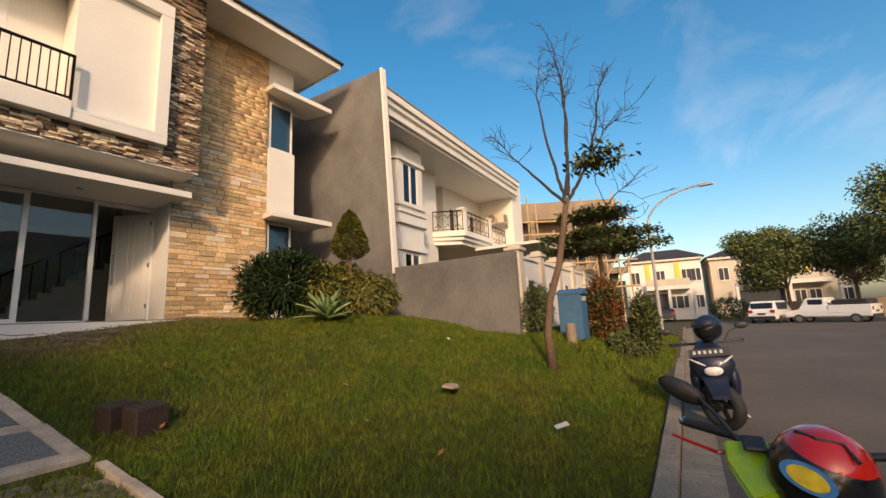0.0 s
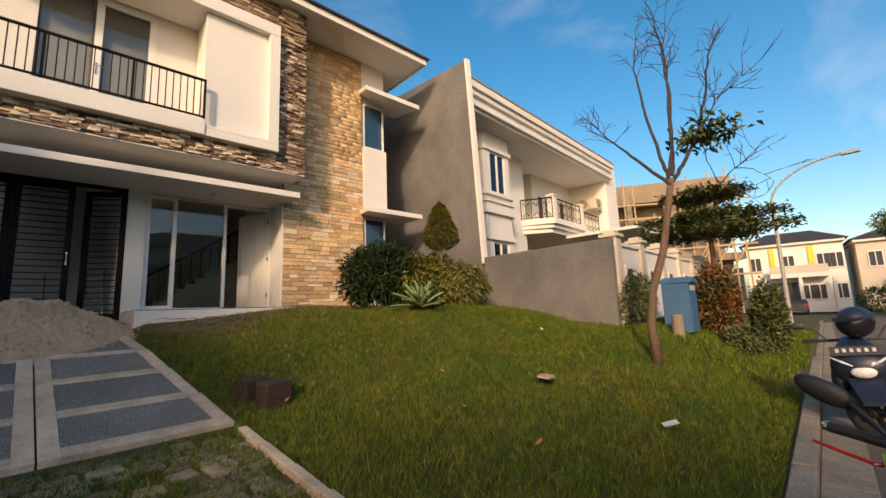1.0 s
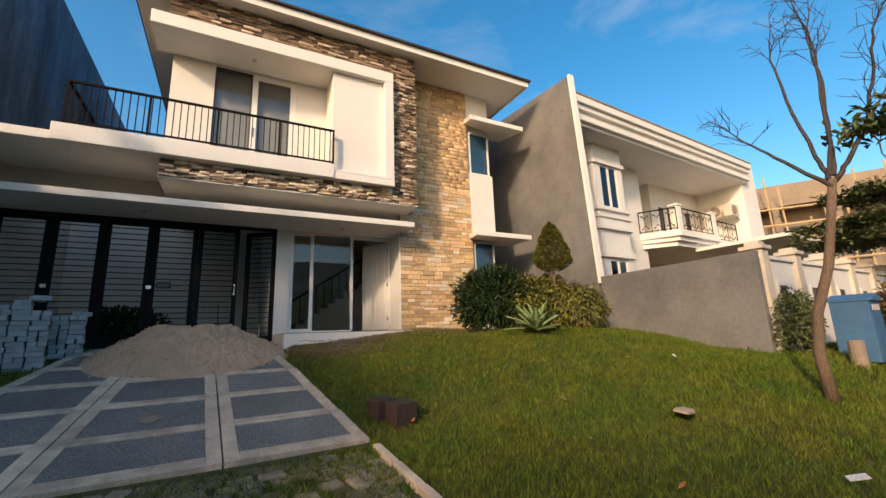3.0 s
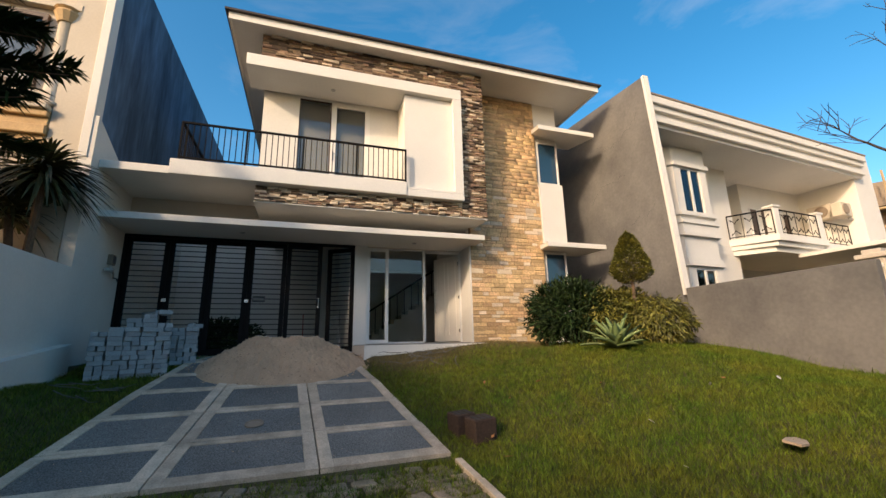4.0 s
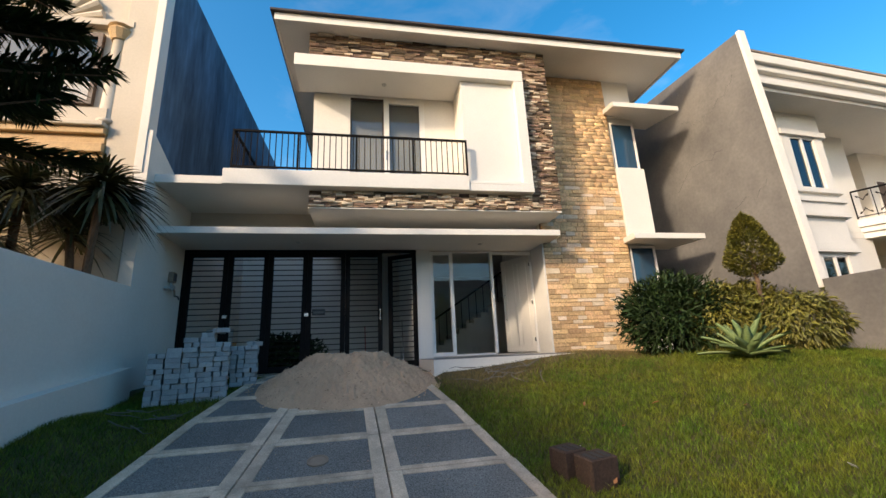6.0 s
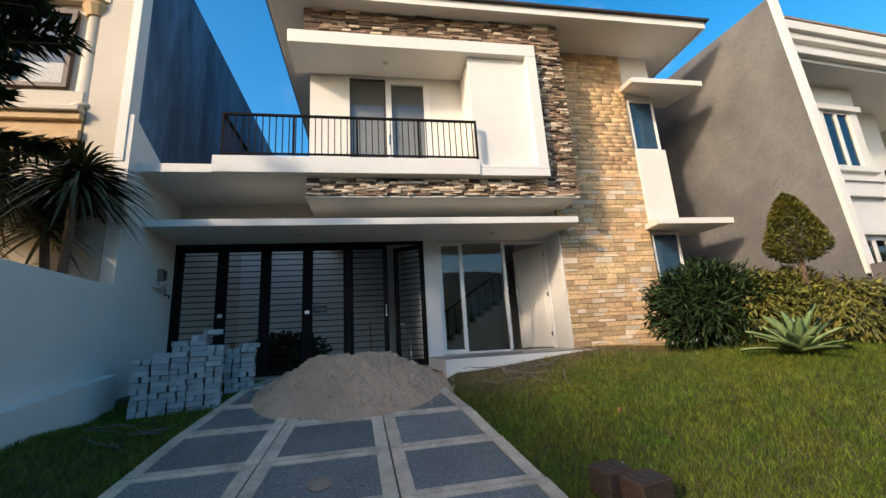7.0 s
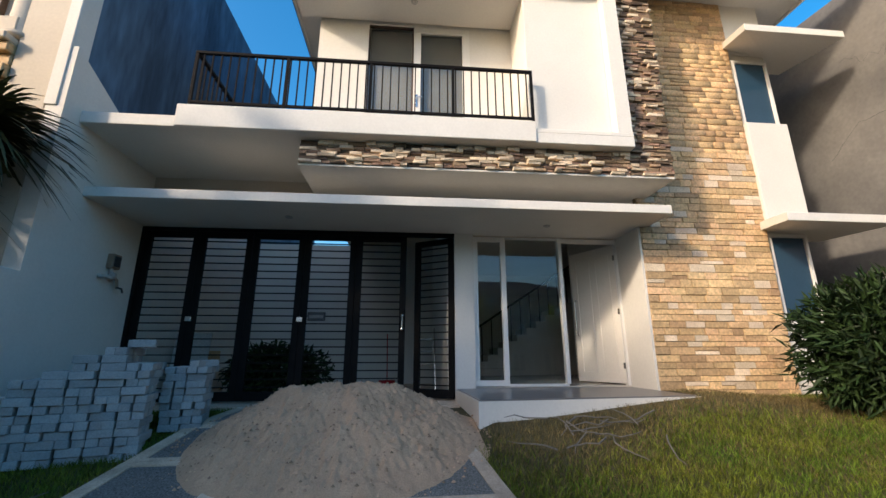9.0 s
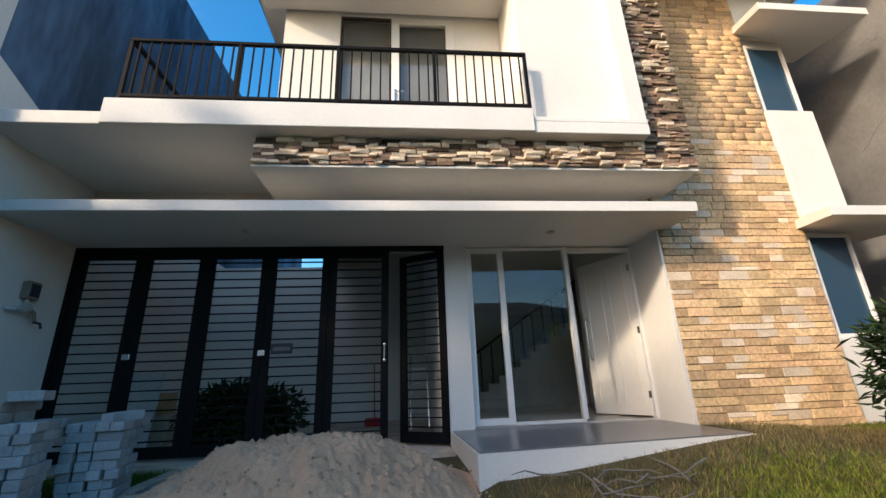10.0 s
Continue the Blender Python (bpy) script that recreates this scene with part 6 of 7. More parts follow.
part("cornice", bx(-7.4, -4.4, -0.3, 6, 7.8, 8.5), M_RAWC, ub)
for u in (-6, -3, 0, 3, 5.5):
    part("column", bx(u, u + 0.4, -0.9, -0.5, 3.7, 7.4), M_RAWC, ub)
    # flat dark sheets paint the shade of openings; the walls are solid
    part("opening", bx(u + 0.8, u + 2.0, 1.12, 1.199, 4.2, 6.4), M_DARKFILL, ub)
    part("opening", bx(u + 0.8, u + 2.0, -0.08, -0.001, 0.8, 2.8), M_DARKFILL, ub)
rb = random.Random(17)
for i in range(18):
    u = -7 + i * 0.85
    part("bamboo", sweep(bmesh.new(), [(u, -1.6, 0), (u + rb.uniform(-0.3, 0.3), -1.6, rb.uniform(6, 9))], 0.06, 5), M_BAMBOO, ub)
for zz in (2.2, 3.9, 5.0, 6.2, 7.2):
    part("bamboo", sweep(bmesh.new(), [(-7.5, -1.7, zz), (8, -1.7, zz + rb.uniform(-0.3, 0.3))], 0.06, 5), M_BAMBOO, ub)
for i in range(6):
    u = rb.uniform(-7, 5)
    part("bamboo", sweep(bmesh.new(), [(u, -1.8, 0.3), (u + 3.5, -1.8, 5)], 0.05, 5), M_BAMBOO, ub)


def far_tree(at, h, r, k, leaf, label, seed):
    ft = thing("street_tree", label, "tree")
    rs = random.Random(seed)
    x, y, z = at
    part("trunk", sweep(bmesh.new(), [(x, y, z), (x + 0.1, y, z + h * 0.35), (x - 0.1, y + 0.1, z + h * 0.7)], [0.16, 0.12, 0.05], 8), M_BARK, ft)
    for i in range(9):
        a = rs.uniform(0, 6.28)
        s = rs.uniform(0.25, 0.75)
        c = (x + math.cos(a) * r * s, y + math.sin(a) * r * s, z + h * rs.uniform(0.45, 0.9))
        part("limb", sweep(bmesh.new(), [(x, y, z + h * 0.33), ((x + c[0]) / 2, (y + c[1]) / 2, z + h * 0.5), c], [0.07, 0.05, 0.02], 5), M_BARK, ft)
        q = r * rs.uniform(0.38, 0.6)
        crown("foliage", k, c, (q, q, q * 0.72), 0.24, 0.15, leaf, ft, inner=0.3, bottom=-1)


far_tree((46, -3.8, -0.65), 8.2, 3.8, 1500, M_LEAF_S, "broad green street tree behind the parked cars", 1)
far_tree((47, -8.2, -0.65), 8.6, 4.2, 1500, M_LEAF_S, "broad green street tree behind the parked cars", 2)
far_tree((41, -11.8, -0.65), 10.2, 4.8, 1900, M_LEAF_S, "large dark street tree", 3)
far_tree((36, -14.5, -0.65), 9.0, 4.2, 1000, M_LEAF_S, "large dark street tree", 4)
far_tree((56, -14, -0.65), 6.5, 3.6, 700, M_LEAF_S, "green street tree further off", 5)
# unseen trees added along the sun's path to shade apron and front lawn
for i, (tx, h) in enumerate(((-12.5, 11.0), (-15.5, 11.0), (-18.0, 12.0), (-20.5, 12.5), (-23.0, 13.5))):
    far_tree((tx, -10.8 - 0.5 * (i % 2), -0.4), h, 3.2, 1200, M_LEAF_S, "tall green tree across the road, unseen, added to shade apron and lawn", 11 + i)
far_tree((5.0, -13.6, -0.3), 5.6, 2.2, 1100, M_LEAF_S, "small green street tree across the road", 6)
far_tree((14.5, -13.2, -0.3), 6.2, 2.4, 1100, M_LEAF_S, "small green street tree across the road", 7)
shrub("hedge_bush", "round green bush by the far house", (50, 0.5), (1.6, 1.6, 1.1), 1200, 0.25, 0.14, M_LEAF_M, 3)


def car(name, label, at, L, W, H, paint, pickup=False):
    c = thing(name, label, "car", at=at)
    b = bmesh.new()
    if pickup:
        side = [(-L / 2, 0.45), (L / 2, 0.45), (L / 2, 0.85), (L / 2 - 0.9, 1.0), (L / 2 - 1.35, H), (L / 2 - 2.5, H), (L / 2 - 2.6, 0.95), (-L / 2, 0.95)]
    else:
        side = [(-L / 2, 0.35), (L / 2, 0.35), (L / 2, 0.75), (L / 2 - 0.95, 0.98), (L / 2 - 1.7, H), (-L / 2 + 0.5, H), (-L / 2 + 0.05, 1.0)]
    a = [b.verts.new((u, -W / 2 + (0.12 if z > 1.05 else 0), z)) for u, z in side]
    d = [b.verts.new((u, W / 2 - (0.12 if z > 1.05 else 0), z)) for u, z in side]
    b.faces.new(a)
    b.faces.new(d[::-1])
    for i in range(len(side)):
        j = (i + 1) % len(side)
        b.faces.new((a[i], d[i], d[j], a[j]))
    bmesh.ops.recalc_face_normals(b, faces=b.faces)
    bmesh.ops.bevel(b, geom=list(b.edges), offset=0.05, segments=2, affect="EDGES")
    part("body", b, paint, c, smooth=False)
    if pickup:
        part("cargo_bed", bx(-L / 2 - 0.02, L / 2 - 2.65, -W / 2 - 0.02, W / 2 + 0.02, 0.7, 1.25, 0.02), M_CARW, c)
        part("cargo", bx(-L / 2 + 0.1, L / 2 - 2.8, -W / 2 + 0.1, W / 2 - 0.1, 1.25, 1.6, 0.1), M_PLASTIC, c, "dark covered load")
        part("side_glass", bx(L / 2 - 2.35, L / 2 - 1.5, -W / 2 + 0.05, W / 2 - 0.05, 1.1, H - 0.12), M_NAVY, c)
        part("windscreen", bx(L / 2 - 1.28, L / 2 - 1.2, -W / 2 + 0.2, W / 2 - 0.2, 1.08, H - 0.25), M_NAVY, c)
    else:
        part("rear_glass", bx(-L / 2 + 0.15, -L / 2 + 0.38, -W / 2 + 0.22, W / 2 - 0.22, 1.06, H - 0.14, 0.02), M_NAVY, c)
        part("side_glass", bx(-L / 2 + 0.55, L / 2 - 1.75, -W / 2 + 0.02, W / 2 - 0.02, 1.06, H - 0.14, 0.02), M_NAVY, c)
    part("bumper", bx(-L / 2 - 0.05, -L / 2 + 0.02, -W / 2 + 0.05, W / 2 - 0.05, 0.36, 0.6, 0.02), M_PLASTIC, c)
    part("plate", bx(-L / 2 - 0.03, -L / 2 + 0.0, -0.26, 0.26, 0.72, 0.84), M_PLASTIC, c, "dark number plate")
    for s in (-1, 1):
        part("tail_light", bx(-L / 2 - 0.03, -L / 2 + 0.08, s * (W / 2 - 0.2) - 0.14, s * (W / 2 - 0.2) + 0.14, 0.85, 1.08, 0.01), M_TAIL, c)
        for u in (-L / 2 + 0.85, L / 2 - 0.85):
            wh = part("wheel", lathe(bmesh.new(), [(0.22, -0.1), (0.32, -0.09), (0.32, 0.09), (0.22, 0.1)], 18, Matrix.Translation((u, s * (W / 2 - 0.08), 0.32)) @ Matrix.Rotation(radians(90), 4, "X")), M_RUBBER, c)
            part("rim", lathe(bmesh.new(), [(0.21, -0.11), (0.18, 0.0), (0.21, 0.11)], 14, Matrix.Translation((u, s * (W / 2 - 0.08), 0.32)) @ Matrix.Rotation(radians(90), 4, "X")), M_CHROME, wh)
    return c


car("suv", "white parked SUV seen from behind", pose(43.5, -2.35, road_z(43), 0, 0, -20), 4.5, 1.85, 1.75, M_CARW)
car("pickup_truck", "white pickup with a dark covered load", pose(41.5, -5.6, road_z(41), 0, 0, 62), 4.9, 1.75, 1.8, M_CARW, True)
car("hatchback", "red car parked in a shaded carport", pose(54.5, 8.9, road_z(54), 0, 0, 8), 3.9, 1.7, 1.45, M_CARR)
car("hatchback", "dark car parked in a shaded carport", pose(54.5, 6.6, road_z(54), 0, 0, 8), 3.9, 1.7, 1.45, M_NAVY)


# houses across the street, behind the camera, seen in the window panes
for i, (hx, wm) in enumerate(((-16, M_CREAM), (0, M_WHITE), (16, M_CREAM))):
    far_house("opposite_house", "two-storey house with a dark hip roof across the street", pose(hx, -16.5, -0.3, 0, 0, 180), 13.5, 10, 6.8, wm, i)
far_tree((6, -11.5, -0.3), 5.5, 2.4, 500, M_LEAF_S, "young street tree on the opposite verge", 8)
far_tree((-7, -11.5, -0.3), 6.0, 2.6, 500, M_LEAF_S, "young street tree on the opposite verge", 9)

# ---- motorbikes at the kerb ----
def wheel(parent, c, r, w, axis_m):
    wm = Matrix.Translation(c) @ axis_m
    b = bmesh.new()
    n, k = 28, 8
    vs = [[b.verts.new(wm @ Vector(((r - w / 2 + w / 2 * math.cos(2 * math.pi * j / k)) * math.cos(2 * math.pi * i / n), (r - w / 2 + w / 2 * math.cos(2 * math.pi * j / k)) * math.sin(2 * math.pi * i / n), w / 2 * math.sin(2 * math.pi * j / k)))) for j in range(k)] for i in range(n)]
    for i in range(n):
        for j in range(k):
            b.faces.new((vs[i][j], vs[(i + 1) % n][j], vs[(i + 1) % n][(j + 1) % k], vs[i][(j + 1) % k]))
    wl = part("wheel", b, M_RUBBER, parent, smooth=True)
    b = bmesh.new()
    lathe(b, [(0.05, -0.05), (0.05, 0.05)], 10, wm)
    for i in range(5):
        a = 2 * math.pi * i / 5
        box(b, 0.03, r - w, -0.02, 0.02, -0.015, 0.015, 0, wm @ Matrix.Rotation(a, 4, "Z"))
    part("rim", b, M_PLASTIC, wl)
    return wl


AX = Matrix.Rotation(radians(90), 4, "X")


def scooter(at, body_m, label):
    """Faces +x of its own frame; y to its left."""
    s = thing("motor_scooter", label, "motorbike", at=at)
    wheel(s, (0.62, 0, 0.28), 0.28, 0.12, Matrix.Rotation(radians(38), 4, "Z") @ AX)
    wheel(s, (-0.62, 0, 0.28), 0.28, 0.11, AX)
    for y in (-0.085, 0.085):
        part("fork", sweep(bmesh.new(), [(0.62, y, 0.28), (0.50, y, 0.66)], 0.028, 8), M_PLASTIC, s)
    b = bmesh.new()
    for p0, p1, w0, w1 in (((0.90, 0.44), (0.62, 0.63), 0.07, 0.12), ((0.62, 0.63), (0.36, 0.52), 0.12, 0.09)):
        pts = [(p0[0], -w0, p0[1]), (p0[0], w0, p0[1]), (p1[0], w1, p1[1]), (p1[0], -w1, p1[1])]
        v = [b.verts.new(p) for p in pts] + [b.verts.new((p[0], p[1], p[2] - 0.035)) for p in pts]
        for f in ((0, 1, 2, 3), (7, 6, 5, 4), (0, 4, 5, 1), (1, 5, 6, 2), (2, 6, 7, 3), (3, 7, 4, 0)):
            b.faces.new([v[i] for i in f])
    part("front_mudguard", b, body_m, s)
    # front shield, broad at the lamp and narrow at the foot
    b = bmesh.new()
    rings = []
    for z, xc, w, dpt in ((0.48, 0.42, 0.10, 0.08), (0.60, 0.50, 0.17, 0.10), (0.74, 0.53, 0.22, 0.13), (0.86, 0.46, 0.20, 0.13), (0.97, 0.36, 0.12, 0.11), (1.04, 0.28, 0.07, 0.07)):
        rings.append([b.verts.new((xc + dpt * math.cos(a), w * math.sin(a), z)) for a in [2 * math.pi * i / 14 for i in range(14)]])
    for r0, r1 in zip(rings, rings[1:]):
        for i in range(14):
            b.faces.new((r0[i], r0[(i + 1) % 14], r1[(i + 1) % 14], r1[i]))
    b.faces.new(rings[0][::-1])
    b.faces.new(rings[-1])
    part("front_shield", b, body_m, s, smooth=True)
    hl = part("headlight", ball(bmesh.new(), (0.635, 0, 0.69), 0.072, (0.6, 1.25, 0.85)), M_LENS, s, "clear twin headlight", smooth=True)
    for y in (-1, 1):
        part("indicator", sweep(bmesh.new(), [(0.64, y * 0.06, 0.755), (0.63, y * 0.13, 0.80), (0.57, y * 0.20, 0.845)], [0.006, 0.013, 0.008], 6), M_LENS, s)
        part("leg_shield", ball(bmesh.new(), (0.42, y * 0.17, 0.55), 0.14, (0.8, 0.45, 1.5)), body_m, s, smooth=True)
    pl = part("number_plate", bx(-0.005, 0.005, -0.19, 0.19, 0, 0.10, 0, pose(0.60, 0, 0.86, 0, -25, 0)), M_PLASTIC, s, "black number plate with white bars")
    for i in range(6):
        part("mark", bx(0.006, 0.009, -0.15 + 0.05 * i, -0.125 + 0.05 * i, 0.035, 0.075, 0, pose(0.60, 0, 0.86, 0, -25, 0)), M_PAPER, pl)
    # handlebar, grips, mirrors
    part("handlebar", sweep(bmesh.new(), [(0.20, -0.33, 1.0), (0.27, -0.12, 1.0), (0.27, 0.12, 1.0), (0.20, 0.33, 1.0)], 0.018, 8), M_PLASTIC, s)
    for y in (-1, 1):
        part("grip", sweep(bmesh.new(), [(0.22, y * 0.26, 1.0), (0.18, y * 0.37, 1.0)], 0.02, 8), M_RUBBER, s)
        part("lever", sweep(bmesh.new(), [(0.27, y * 0.2, 0.99), (0.26, y * 0.36, 0.98)], 0.009, 6), M_PLASTIC, s)
        part("mirror_stalk", sweep(bmesh.new(), [(0.26, y * 0.18, 1.0), (0.24, y * 0.25, 1.12), (0.22, y * 0.36, 1.17)], 0.008, 6), M_PLASTIC, s)
        part("mirror", ball(bmesh.new(), (0.2, y * 0.38, 1.18), 0.06, (0.35, 1.1, 0.75)), M_PLASTIC, s, smooth=True)
    # floor, body, seat, tail
    b = bmesh.new()
    rings = []
    for x, w, z0, z1 in ((0.38, 0.10, 0.34, 0.5), (0.15, 0.15, 0.26, 0.36), (-0.1, 0.17, 0.26, 0.62), (-0.4, 0.18, 0.36, 0.74), (-0.75, 0.12, 0.52, 0.78), (-0.95, 0.05, 0.66, 0.76)):
        rings.append([b.verts.new(p) for p in ((x, -w, z0), (x, w, z0), (x, w * 0.8, z1), (x, -w * 0.8, z1))])
    for r0, r1 in zip(rings, rings[1:]):
        for i in range(4):
            b.faces.new((r0[i], r0[(i + 1) % 4], r1[(i + 1) % 4], r1[i]))
    b.faces.new(rings[0][::-1])
    b.faces.new(rings[-1])
    bmesh.ops.bevel(b, geom=list(b.edges), offset=0.02, segments=2, affect="EDGES")
    part("body", b, body_m, s, smooth=True)
    part("seat", ball(bmesh.new(), (-0.42, 0, 0.77), 0.2, (2.1, 0.75, 0.4)), M_PLASTIC, s, "black padded seat", smooth=True)
    part("side_stand", sweep(bmesh.new(), [(0.0, 0.12, 0.3), (0.0, 0.26, 0.0)], 0.012, 6), M_CHROME, s)
    return s


def helmet(at, shell, lower, label):
    h = thing("helmet", label, "helmet", at=at)
    b = ball(bmesh.new(), (0, 0, 0), 0.145, (1.12, 0.95, 1.0), 24, 16)
    bmesh.ops.bisect_plane(b, geom=b.verts[:] + b.edges[:] + b.faces[:], plane_co=(0, 0, -0.03), plane_no=(0, 0, -1), clear_outer=True)
    part("shell", b, shell, h, smooth=True)
    b = ball(bmesh.new(), (0, 0, 0), 0.142, (1.12, 0.95, 1.0), 24, 16)
    bmesh.ops.bisect_plane(b, geom=b.verts[:] + b.edges[:] + b.faces[:], plane_co=(0, 0, -0.03), plane_no=(0, 0, 1), clear_outer=True)
    bmesh.ops.bisect_plane(b, geom=b.verts[:] + b.edges[:] + b.faces[:], plane_co=(0, 0, -0.11), plane_no=(0, 0, -1), clear_outer=True)
    bmesh.ops.solidify(b, geom=b.faces[:], thickness=0.01)
    part("rim", b, lower, h, smooth=True)
    b = ball(bmesh.new(), (0.012, 0, -0.01), 0.148, (1.12, 0.95, 1.0), 24, 16)
    bmesh.ops.bisect_plane(b, geom=b.verts[:] + b.edges[:] + b.faces[:], plane_co=(-0.05, 0, 0), plane_no=(-1, 0, 0), clear_outer=True)
    bmesh.ops.bisect_plane(b, geom=b.verts[:] + b.edges[:] + b.faces[:], plane_co=(0, 0, 0.075), plane_no=(0, 0, 1), clear_outer=True)
    part("visor", b, M_VISOR, h, "dark visor", smooth=True)
    b = bmesh.new()
    rows = []
    for k in range(9):
        a = radians(-62 + 15.5 * k)
        rows.append((b.verts.new((0.155 * math.cos(a), 0.135 * math.sin(a), 0.065)), b.verts.new((0.155 * math.cos(a) + 0.055 * math.cos(a), 0.15 * math.sin(a), 0.045))))
    for r0, r1 in zip(rows, rows[1:]):
        b.faces.new((r0[0], r0[1], r1[1], r1[0]))
    bmesh.ops.solidify(b, geom=b.faces[:], thickness=0.006)
    if shell is not M_RED:
        part("peak", b, M_PLASTIC, h, "short black peak")
    else:
        b.free()
        part("shell_line", sweep(bmesh.new(), [(0.10, 0.06, 0.112), (0.06, 0.02, 0.134), (0.07, -0.04, 0.125), (0.03, -0.09, 0.11)], 0.006, 6), M_PLASTIC, h, "black painted line")
    return h


scooter(pose(7.77, 0.33, road_z(8), 5, 0, 186) @ Matrix.Diagonal((1.05, 1.2, 1.04, 1)), M_NAVY, "dark navy scooter parked facing along the kerb")
helmet(pose(7.38, 0.33, road_z(8) + 1.25, 0, 12, 150) @ Matrix.Scale(1.15, 4), M_NAVY, M_PLASTIC, "glossy dark navy helmet hung on the scooter handlebar")

# lime green bike close by, facing the same way as the scooter
g = thing("motorbike", "lime green and black sport motorbike", "motorbike", at=pose(3.06, -0.18, road_z(2.7), 0, 0, 176) @ Matrix.Diagonal((1, 1, 0.895, 1)))
wheel(g, (0.62, 0, 0.29), 0.29, 0.10, AX)
wheel(g, (-0.66, 0, 0.29), 0.29, 0.12, AX)


def loft(rings_in, bevel=0.02):
    b = bmesh.new()
    rings = [[b.verts.new(p) for p in ((x, -w, z0), (x, w, z0), (x, w * 0.7, z1), (x, -w * 0.7, z1))] for x, w, z0, z1 in rings_in]
    for r0, r1 in zip(rings, rings[1:]):
        for i in range(4):
            b.faces.new((r0[i], r0[(i + 1) % 4], r1[(i + 1) % 4], r1[i]))
    b.faces.new(rings[0][::-1])
    b.faces.new(rings[-1])
    bmesh.ops.recalc_face_normals(b, faces=b.faces)
    bmesh.ops.bevel(b, geom=list(b.edges), offset=bevel, segments=2, affect="EDGES")
    return b


part("front_cowl", loft(((0.62, 0.04, 0.78, 0.86), (0.50, 0.13, 0.74, 1.02), (0.34, 0.19, 0.76, 1.12), (0.20, 0.14, 0.85, 1.08))), M_LIME, g, "lime green front cowl", smooth=True)
part("cowl_stripe", loft(((0.56, 0.16, 0.70, 0.80), (0.36, 0.215, 0.72, 0.92), (0.15, 0.19, 0.70, 0.86)), 0.015), M_PLASTIC, g, "black lower cowl", smooth=True)
part("frame_body", loft(((0.25, 0.13, 0.42, 0.86), (0.0, 0.16, 0.40, 0.98), (-0.25, 0.14, 0.42, 0.88), (-0.62, 0.11, 0.62, 0.84), (-0.98, 0.04, 0.80, 0.90))), M_LIME, g, smooth=True)
b = bmesh.new()
lo = [b.verts.new(p) for p in ((0.36, -0.255, 1.17), (0.38, -0.10, 1.19), (0.58, -0.075, 1.08), (0.60, -0.165, 1.03), (0.44, -0.24, 1.10))]
hi = [b.verts.new(v.co + Vector((-0.05, 0.01, -0.07))) for v in lo]
b.faces.new(lo)
b.faces.new(hi[::-1])
for i in range(5):
    b.faces.new((lo[i], hi[i], hi[(i + 1) % 5], lo[(i + 1) % 5]))
bmesh.ops.recalc_face_normals(b, faces=b.faces)
bmesh.ops.bevel(b, geom=list(b.edges), offset=0.012, segments=2, affect="EDGES")
part("bar_cowl", b, M_LIME, g, "lime green handlebar cowl", smooth=False)
part("switch_box", bx(-0.04, 0.04, -0.035, 0.035, 0, 0.02, 0.006, pose(0.42, -0.15, 1.175, 0, 25, 10)), M_PLASTIC, g, "small black switch panel")
part("seat", ball(bmesh.new(), (-0.5, 0, 0.86), 0.18, (1.9, 0.7, 0.32)), M_PLASTIC, g, "black padded seat", smooth=True)
part("headlight", ball(bmesh.new(), (0.60, 0, 0.88), 0.07, (0.6, 1.4, 0.7)), M_LENS, g, smooth=True)
part("dash", bx(0.20, 0.30, -0.08, 0.08, 1.10, 1.15, 0.015), M_PLASTIC, g, "black dash panel")
for y in (-1, 1):
    part("fork", sweep(bmesh.new(), [(0.62, y * 0.1, 0.29), (0.36, y * 0.1, 1.08)], 0.024, 8), M_CHROME, g)
    part("handlebar", sweep(bmesh.new(), [(0.27, y * 0.06, 1.12), (0.27, y * 0.2, 1.15), (0.20, y * 0.30, 1.16)], 0.016, 8), M_PLASTIC, g)
    gr = part("grip", sweep(bmesh.new(), [(0.22, y * 0.25, 1.155), (0.14, y * 0.41, 1.165)], 0.022, 10), M_RUBBER, g)
    part("bar_end", ball(bmesh.new(), (0.135, y * 0.42, 1.166), 0.022, u=10, v=8), M_CHROME, gr)
    part("lever", sweep(bmesh.new(), [(0.28, y * 0.2, 1.10), (0.30, y * 0.28, 1.09), (0.24, y * 0.38, 1.10), (0.19, y * 0.46, 1.11)], [0.010, 0.008, 0.007, 0.007], 6), M_RED, g, "red anodised lever")
    part("mirror_stalk", sweep(bmesh.new(), [(0.30, y * 0.20, 1.14), (0.22, y * 0.27, 1.22), (0.13, y * 0.35, 1.285)], 0.008, 6), M_PLASTIC, g)
    part("mirror", ball(bmesh.new(), (0, 0, 0), 0.085, (0.3, 1.25, 0.6), 8, 6, m=pose(0.12, y * 0.415, 1.315, y * 32, 0, 0)), M_PLASTIC, g, "black teardrop mirror", smooth=True)
hm = helmet(pose(2.58, -0.17, road_z(2.7) + 1.012, -20, 6, 172) @ Matrix.Scale(1.0, 4), M_RED, M_PLASTIC, "red and black helmet resting on the motorbike cowl")
for nm, mt_, sc, off in (("sticker", M_SKYB, 1.0, 0.0), ("sticker", M_YEL, 0.74, 0.002)):
    b = bmesh.new()
    bmesh.ops.create_circle(b, cap_ends=True, radius=0.07 * sc, segments=24, matrix=pose(0.170 + off, -0.04, 0.035, 0, 74, -15) @ Matrix.Diagonal((0.55, 1.0, 1, 1)))
    part(nm, b, mt_, hm, "oval printed sticker")

# ---- cladding stones ----
rs = random.Random(77)


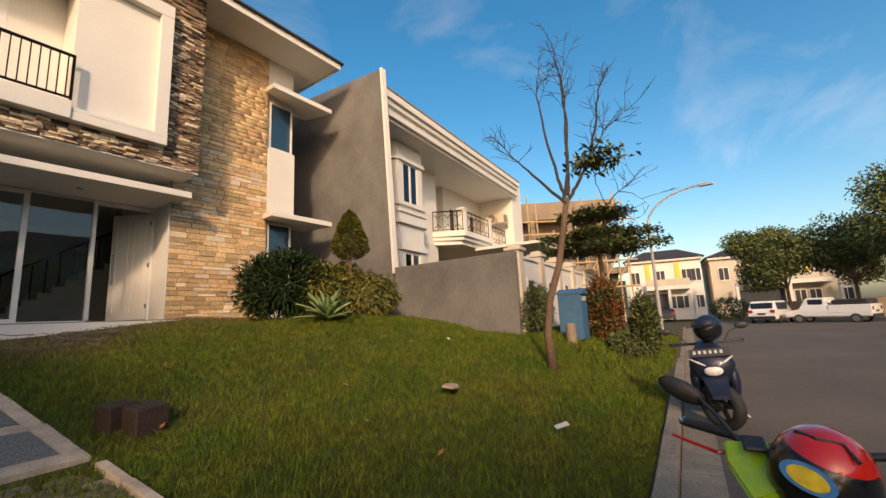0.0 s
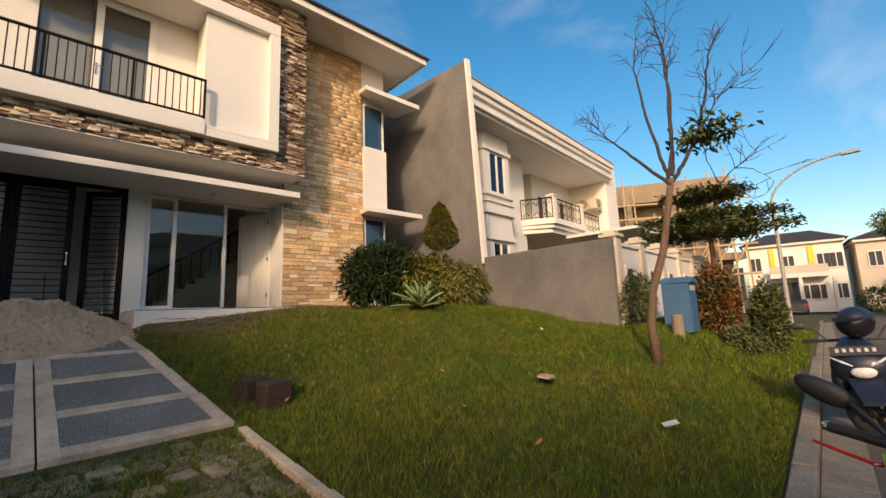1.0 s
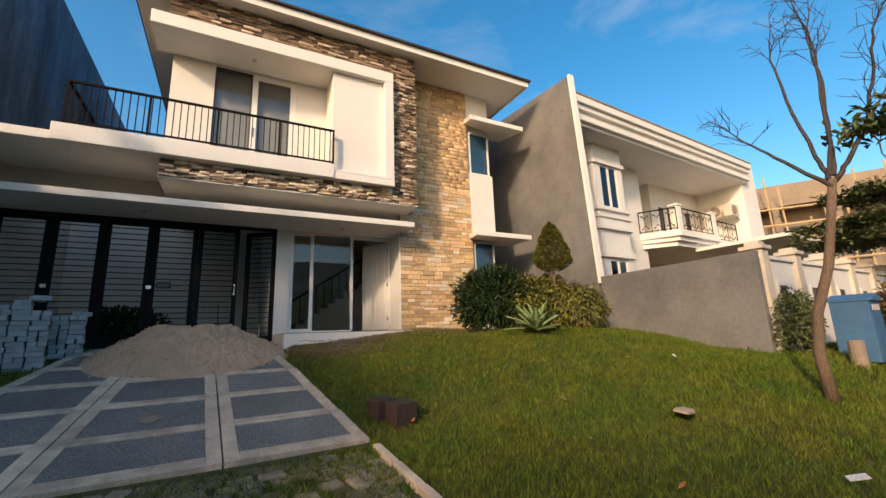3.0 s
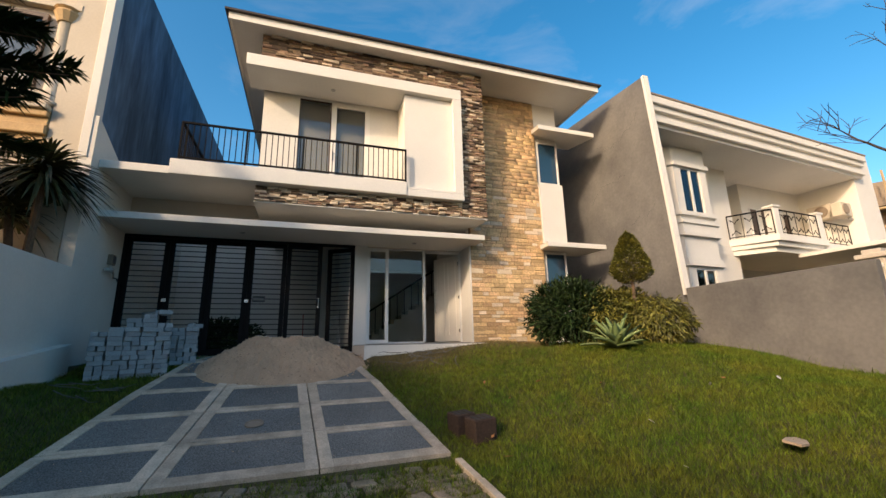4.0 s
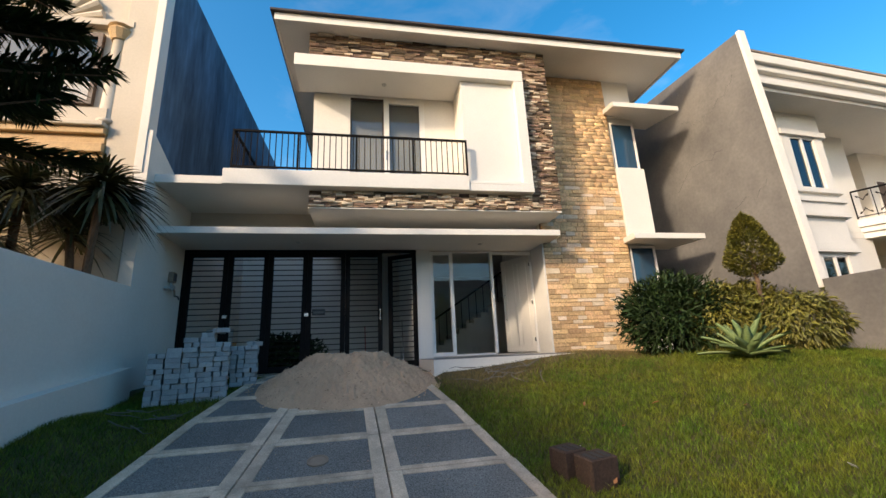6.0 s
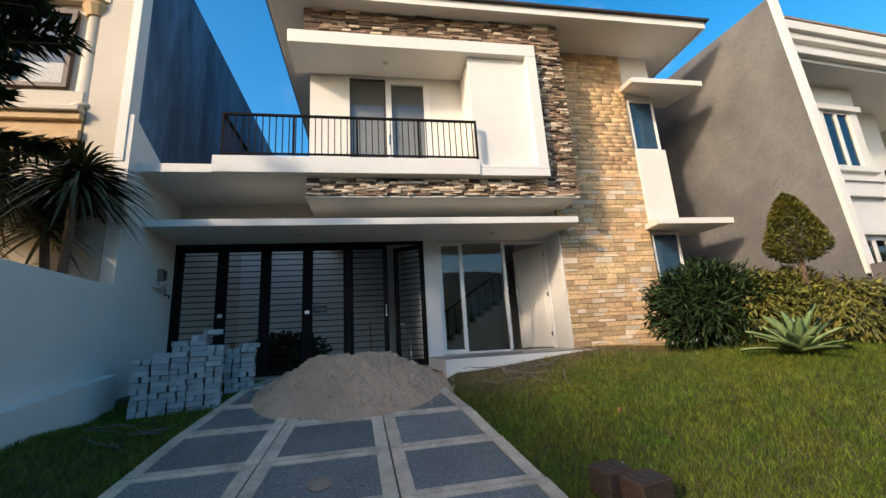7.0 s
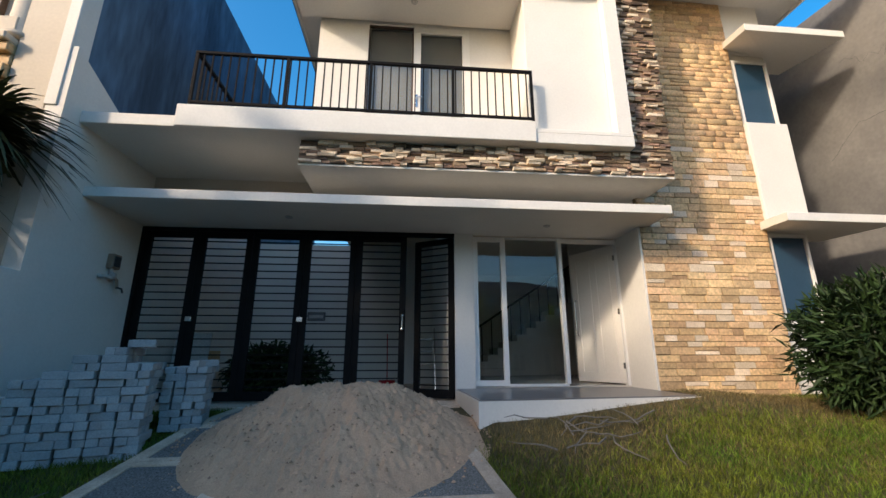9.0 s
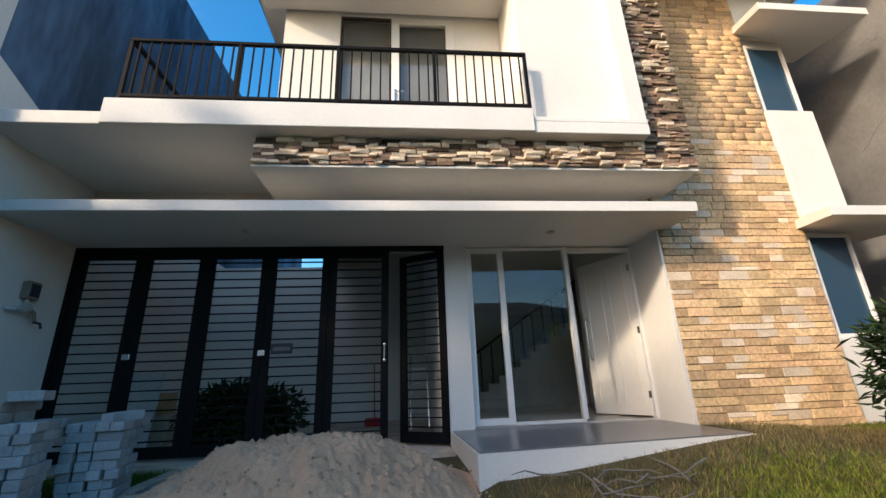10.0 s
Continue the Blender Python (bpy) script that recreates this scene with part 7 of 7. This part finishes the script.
def stone_meshes(name, material, k, rough):
    out = []
    for _ in range(k):
        b = bmesh.new()
        box(b, -0.5, 0.5, -0.5, 0.5, -0.5, 0.5)
        for v in b.verts:
            v.co += Vector((rs.uniform(-rough, rough) * 0.5, rs.uniform(-0.12, 0.12), rs.uniform(-rough, rough)))
        front = [f for f in b.faces if f.normal.y < -0.5]
        b.normal_update()
        front = [f for f in b.faces if f.normal.y < -0.5]
        r = bmesh.ops.inset_individual(b, faces=front, thickness=0.06, depth=0.0)
        for f in front:
            for v in f.verts:
                v.co.y -= rs.uniform(0.05, 0.22)
        me = bpy.data.meshes.new(name)
        b.to_mesh(me)
        b.free()
        me.materials.append(material)
        out.append(me)
    return out


slate = stone_meshes("slate", M_DSTONE, 12, 0.07)
pale = stone_meshes("slate", M_PALE, 8, 0.07)


def slate_courses(parent, x0, x1, z0, z1, yb, hc, l0, l1, share, name="slate"):
    z = z0
    while z < z1 - 0.015:
        h = min(hc * rs.uniform(0.8, 1.2), z1 - z)
        if z1 - z - h < 0.03:
            h = z1 - z
        x = x0
        while x < x1 - 0.01:
            w = min(rs.uniform(l0, l1), x1 - x)
            if x1 - x - w < 0.05:
                w = x1 - x
            kind_of = pale if rs.random() < share * (0.3 if z > 8.1 else 1) else slate
            d = rs.uniform(0.06, 0.10) if kind_of is pale else rs.uniform(0.03, 0.075)
            ob = new(name, kind_of[rs.randrange(len(kind_of))])
            ob.parent = parent
            ob.matrix_local = Matrix.Translation((x + w / 2, yb - d / 2 + 0.01, z + h / 2)) @ Matrix.Diagonal((w - 0.006, d + 0.02, h - 0.006, 1))
            x += w
        z += h


lg = thing("slate_ledge", "projecting ledge of stacked brown slate strips", "stone cladding", kind="structure")
# large share of pale stones imitates strips lit below the slab
slate_courses(lg, -0.92, 4.08, 4.562, 4.926, 9.48, 0.050, 0.10, 0.27, 0.40)
cl = thing("slate_column", "upright band of stacked dark slate strips", "stone cladding", kind="structure")
slate_courses(cl, 4.085, 4.81, 4.562, 8.17, 9.5, 0.047, 0.10, 0.28, 0.18)
tb = thing("slate_band", "top band of stacked dark slate strips under the eave", "stone cladding", kind="structure")
slate_courses(tb, -1.04, 4.81, 8.173, 8.896, 9.5, 0.052, 0.14, 0.40, 0.3)

yel = stone_meshes("sandstone", M_YSTONE, 14, 0.03) + stone_meshes("sandstone", M_PALE, 3, 0.03)
yw = thing("sandstone_cladding", "wall of split yellow sandstone blocks in uneven courses", "stone cladding", kind="structure")
rects = []
z = 1.25
while z < 8.885:
    h = min(rs.choice((0.085, 0.10, 0.11, 0.125, 0.14)), 8.896 - z)
    x = 4.62 if z < 4.53 else 4.815
    while x < 6.96:
        w = min(rs.uniform(0.17, 0.46), 6.97 - x)
        if 6.97 - x - w < 0.09:
            w = 6.97 - x
        if rs.random() < 0.12 and h > 0.12:
            rects += [(x, w, z, h * 0.5), (x, w, z + h * 0.5, h * 0.5)]
        else:
            rects.append((x, w, z, h))
        x += w
    z += h
for x, w, z, h in rects[:300]:
    d = rs.uniform(0.034, 0.048)
    ob = new("sandstone", yel[rs.randrange(len(yel))])
    ob.parent = yw
    ob.matrix_local = Matrix.Translation((x + w / 2, 10.295 - d / 2, z + h / 2)) @ Matrix.Diagonal((w - 0.007, d, h - 0.007, 1))
V, T = [], []
for x, w, z, h in rects[300:]:
    d = rs.uniform(0.022, 0.034)
    i = len(V)
    j = [rs.uniform(-0.004, 0.004) for _ in range(8)]
    for yy, ins in ((10.296, 0.0), (10.296 - d * 0.7, 0.002), (10.296 - d, 0.007)):
        for q, (sx, sz) in enumerate(((0, 0), (1, 0), (1, 1), (0, 1))):
            V.append((x + 0.003 + j[q] + (ins if sx == 0 else w - 0.006 - ins), yy + j[q + 4], z + 0.003 + j[q + 4] + (ins if sz == 0 else h - 0.006 - ins)))
    for r in (0, 4):
        for q in range(4):
            a, b2 = i + r + q, i + r + (q + 1) % 4
            T += [(a, b2, b2 + 4), (a, b2 + 4, a + 4)]
    T += [(i + 8, i + 9, i + 10), (i + 8, i + 10, i + 11)]
tagged(tri_mesh("sandstone_upper", V, T, M_YSTONE_J, yw), "upper courses of yellow sandstone", kind="stuff")
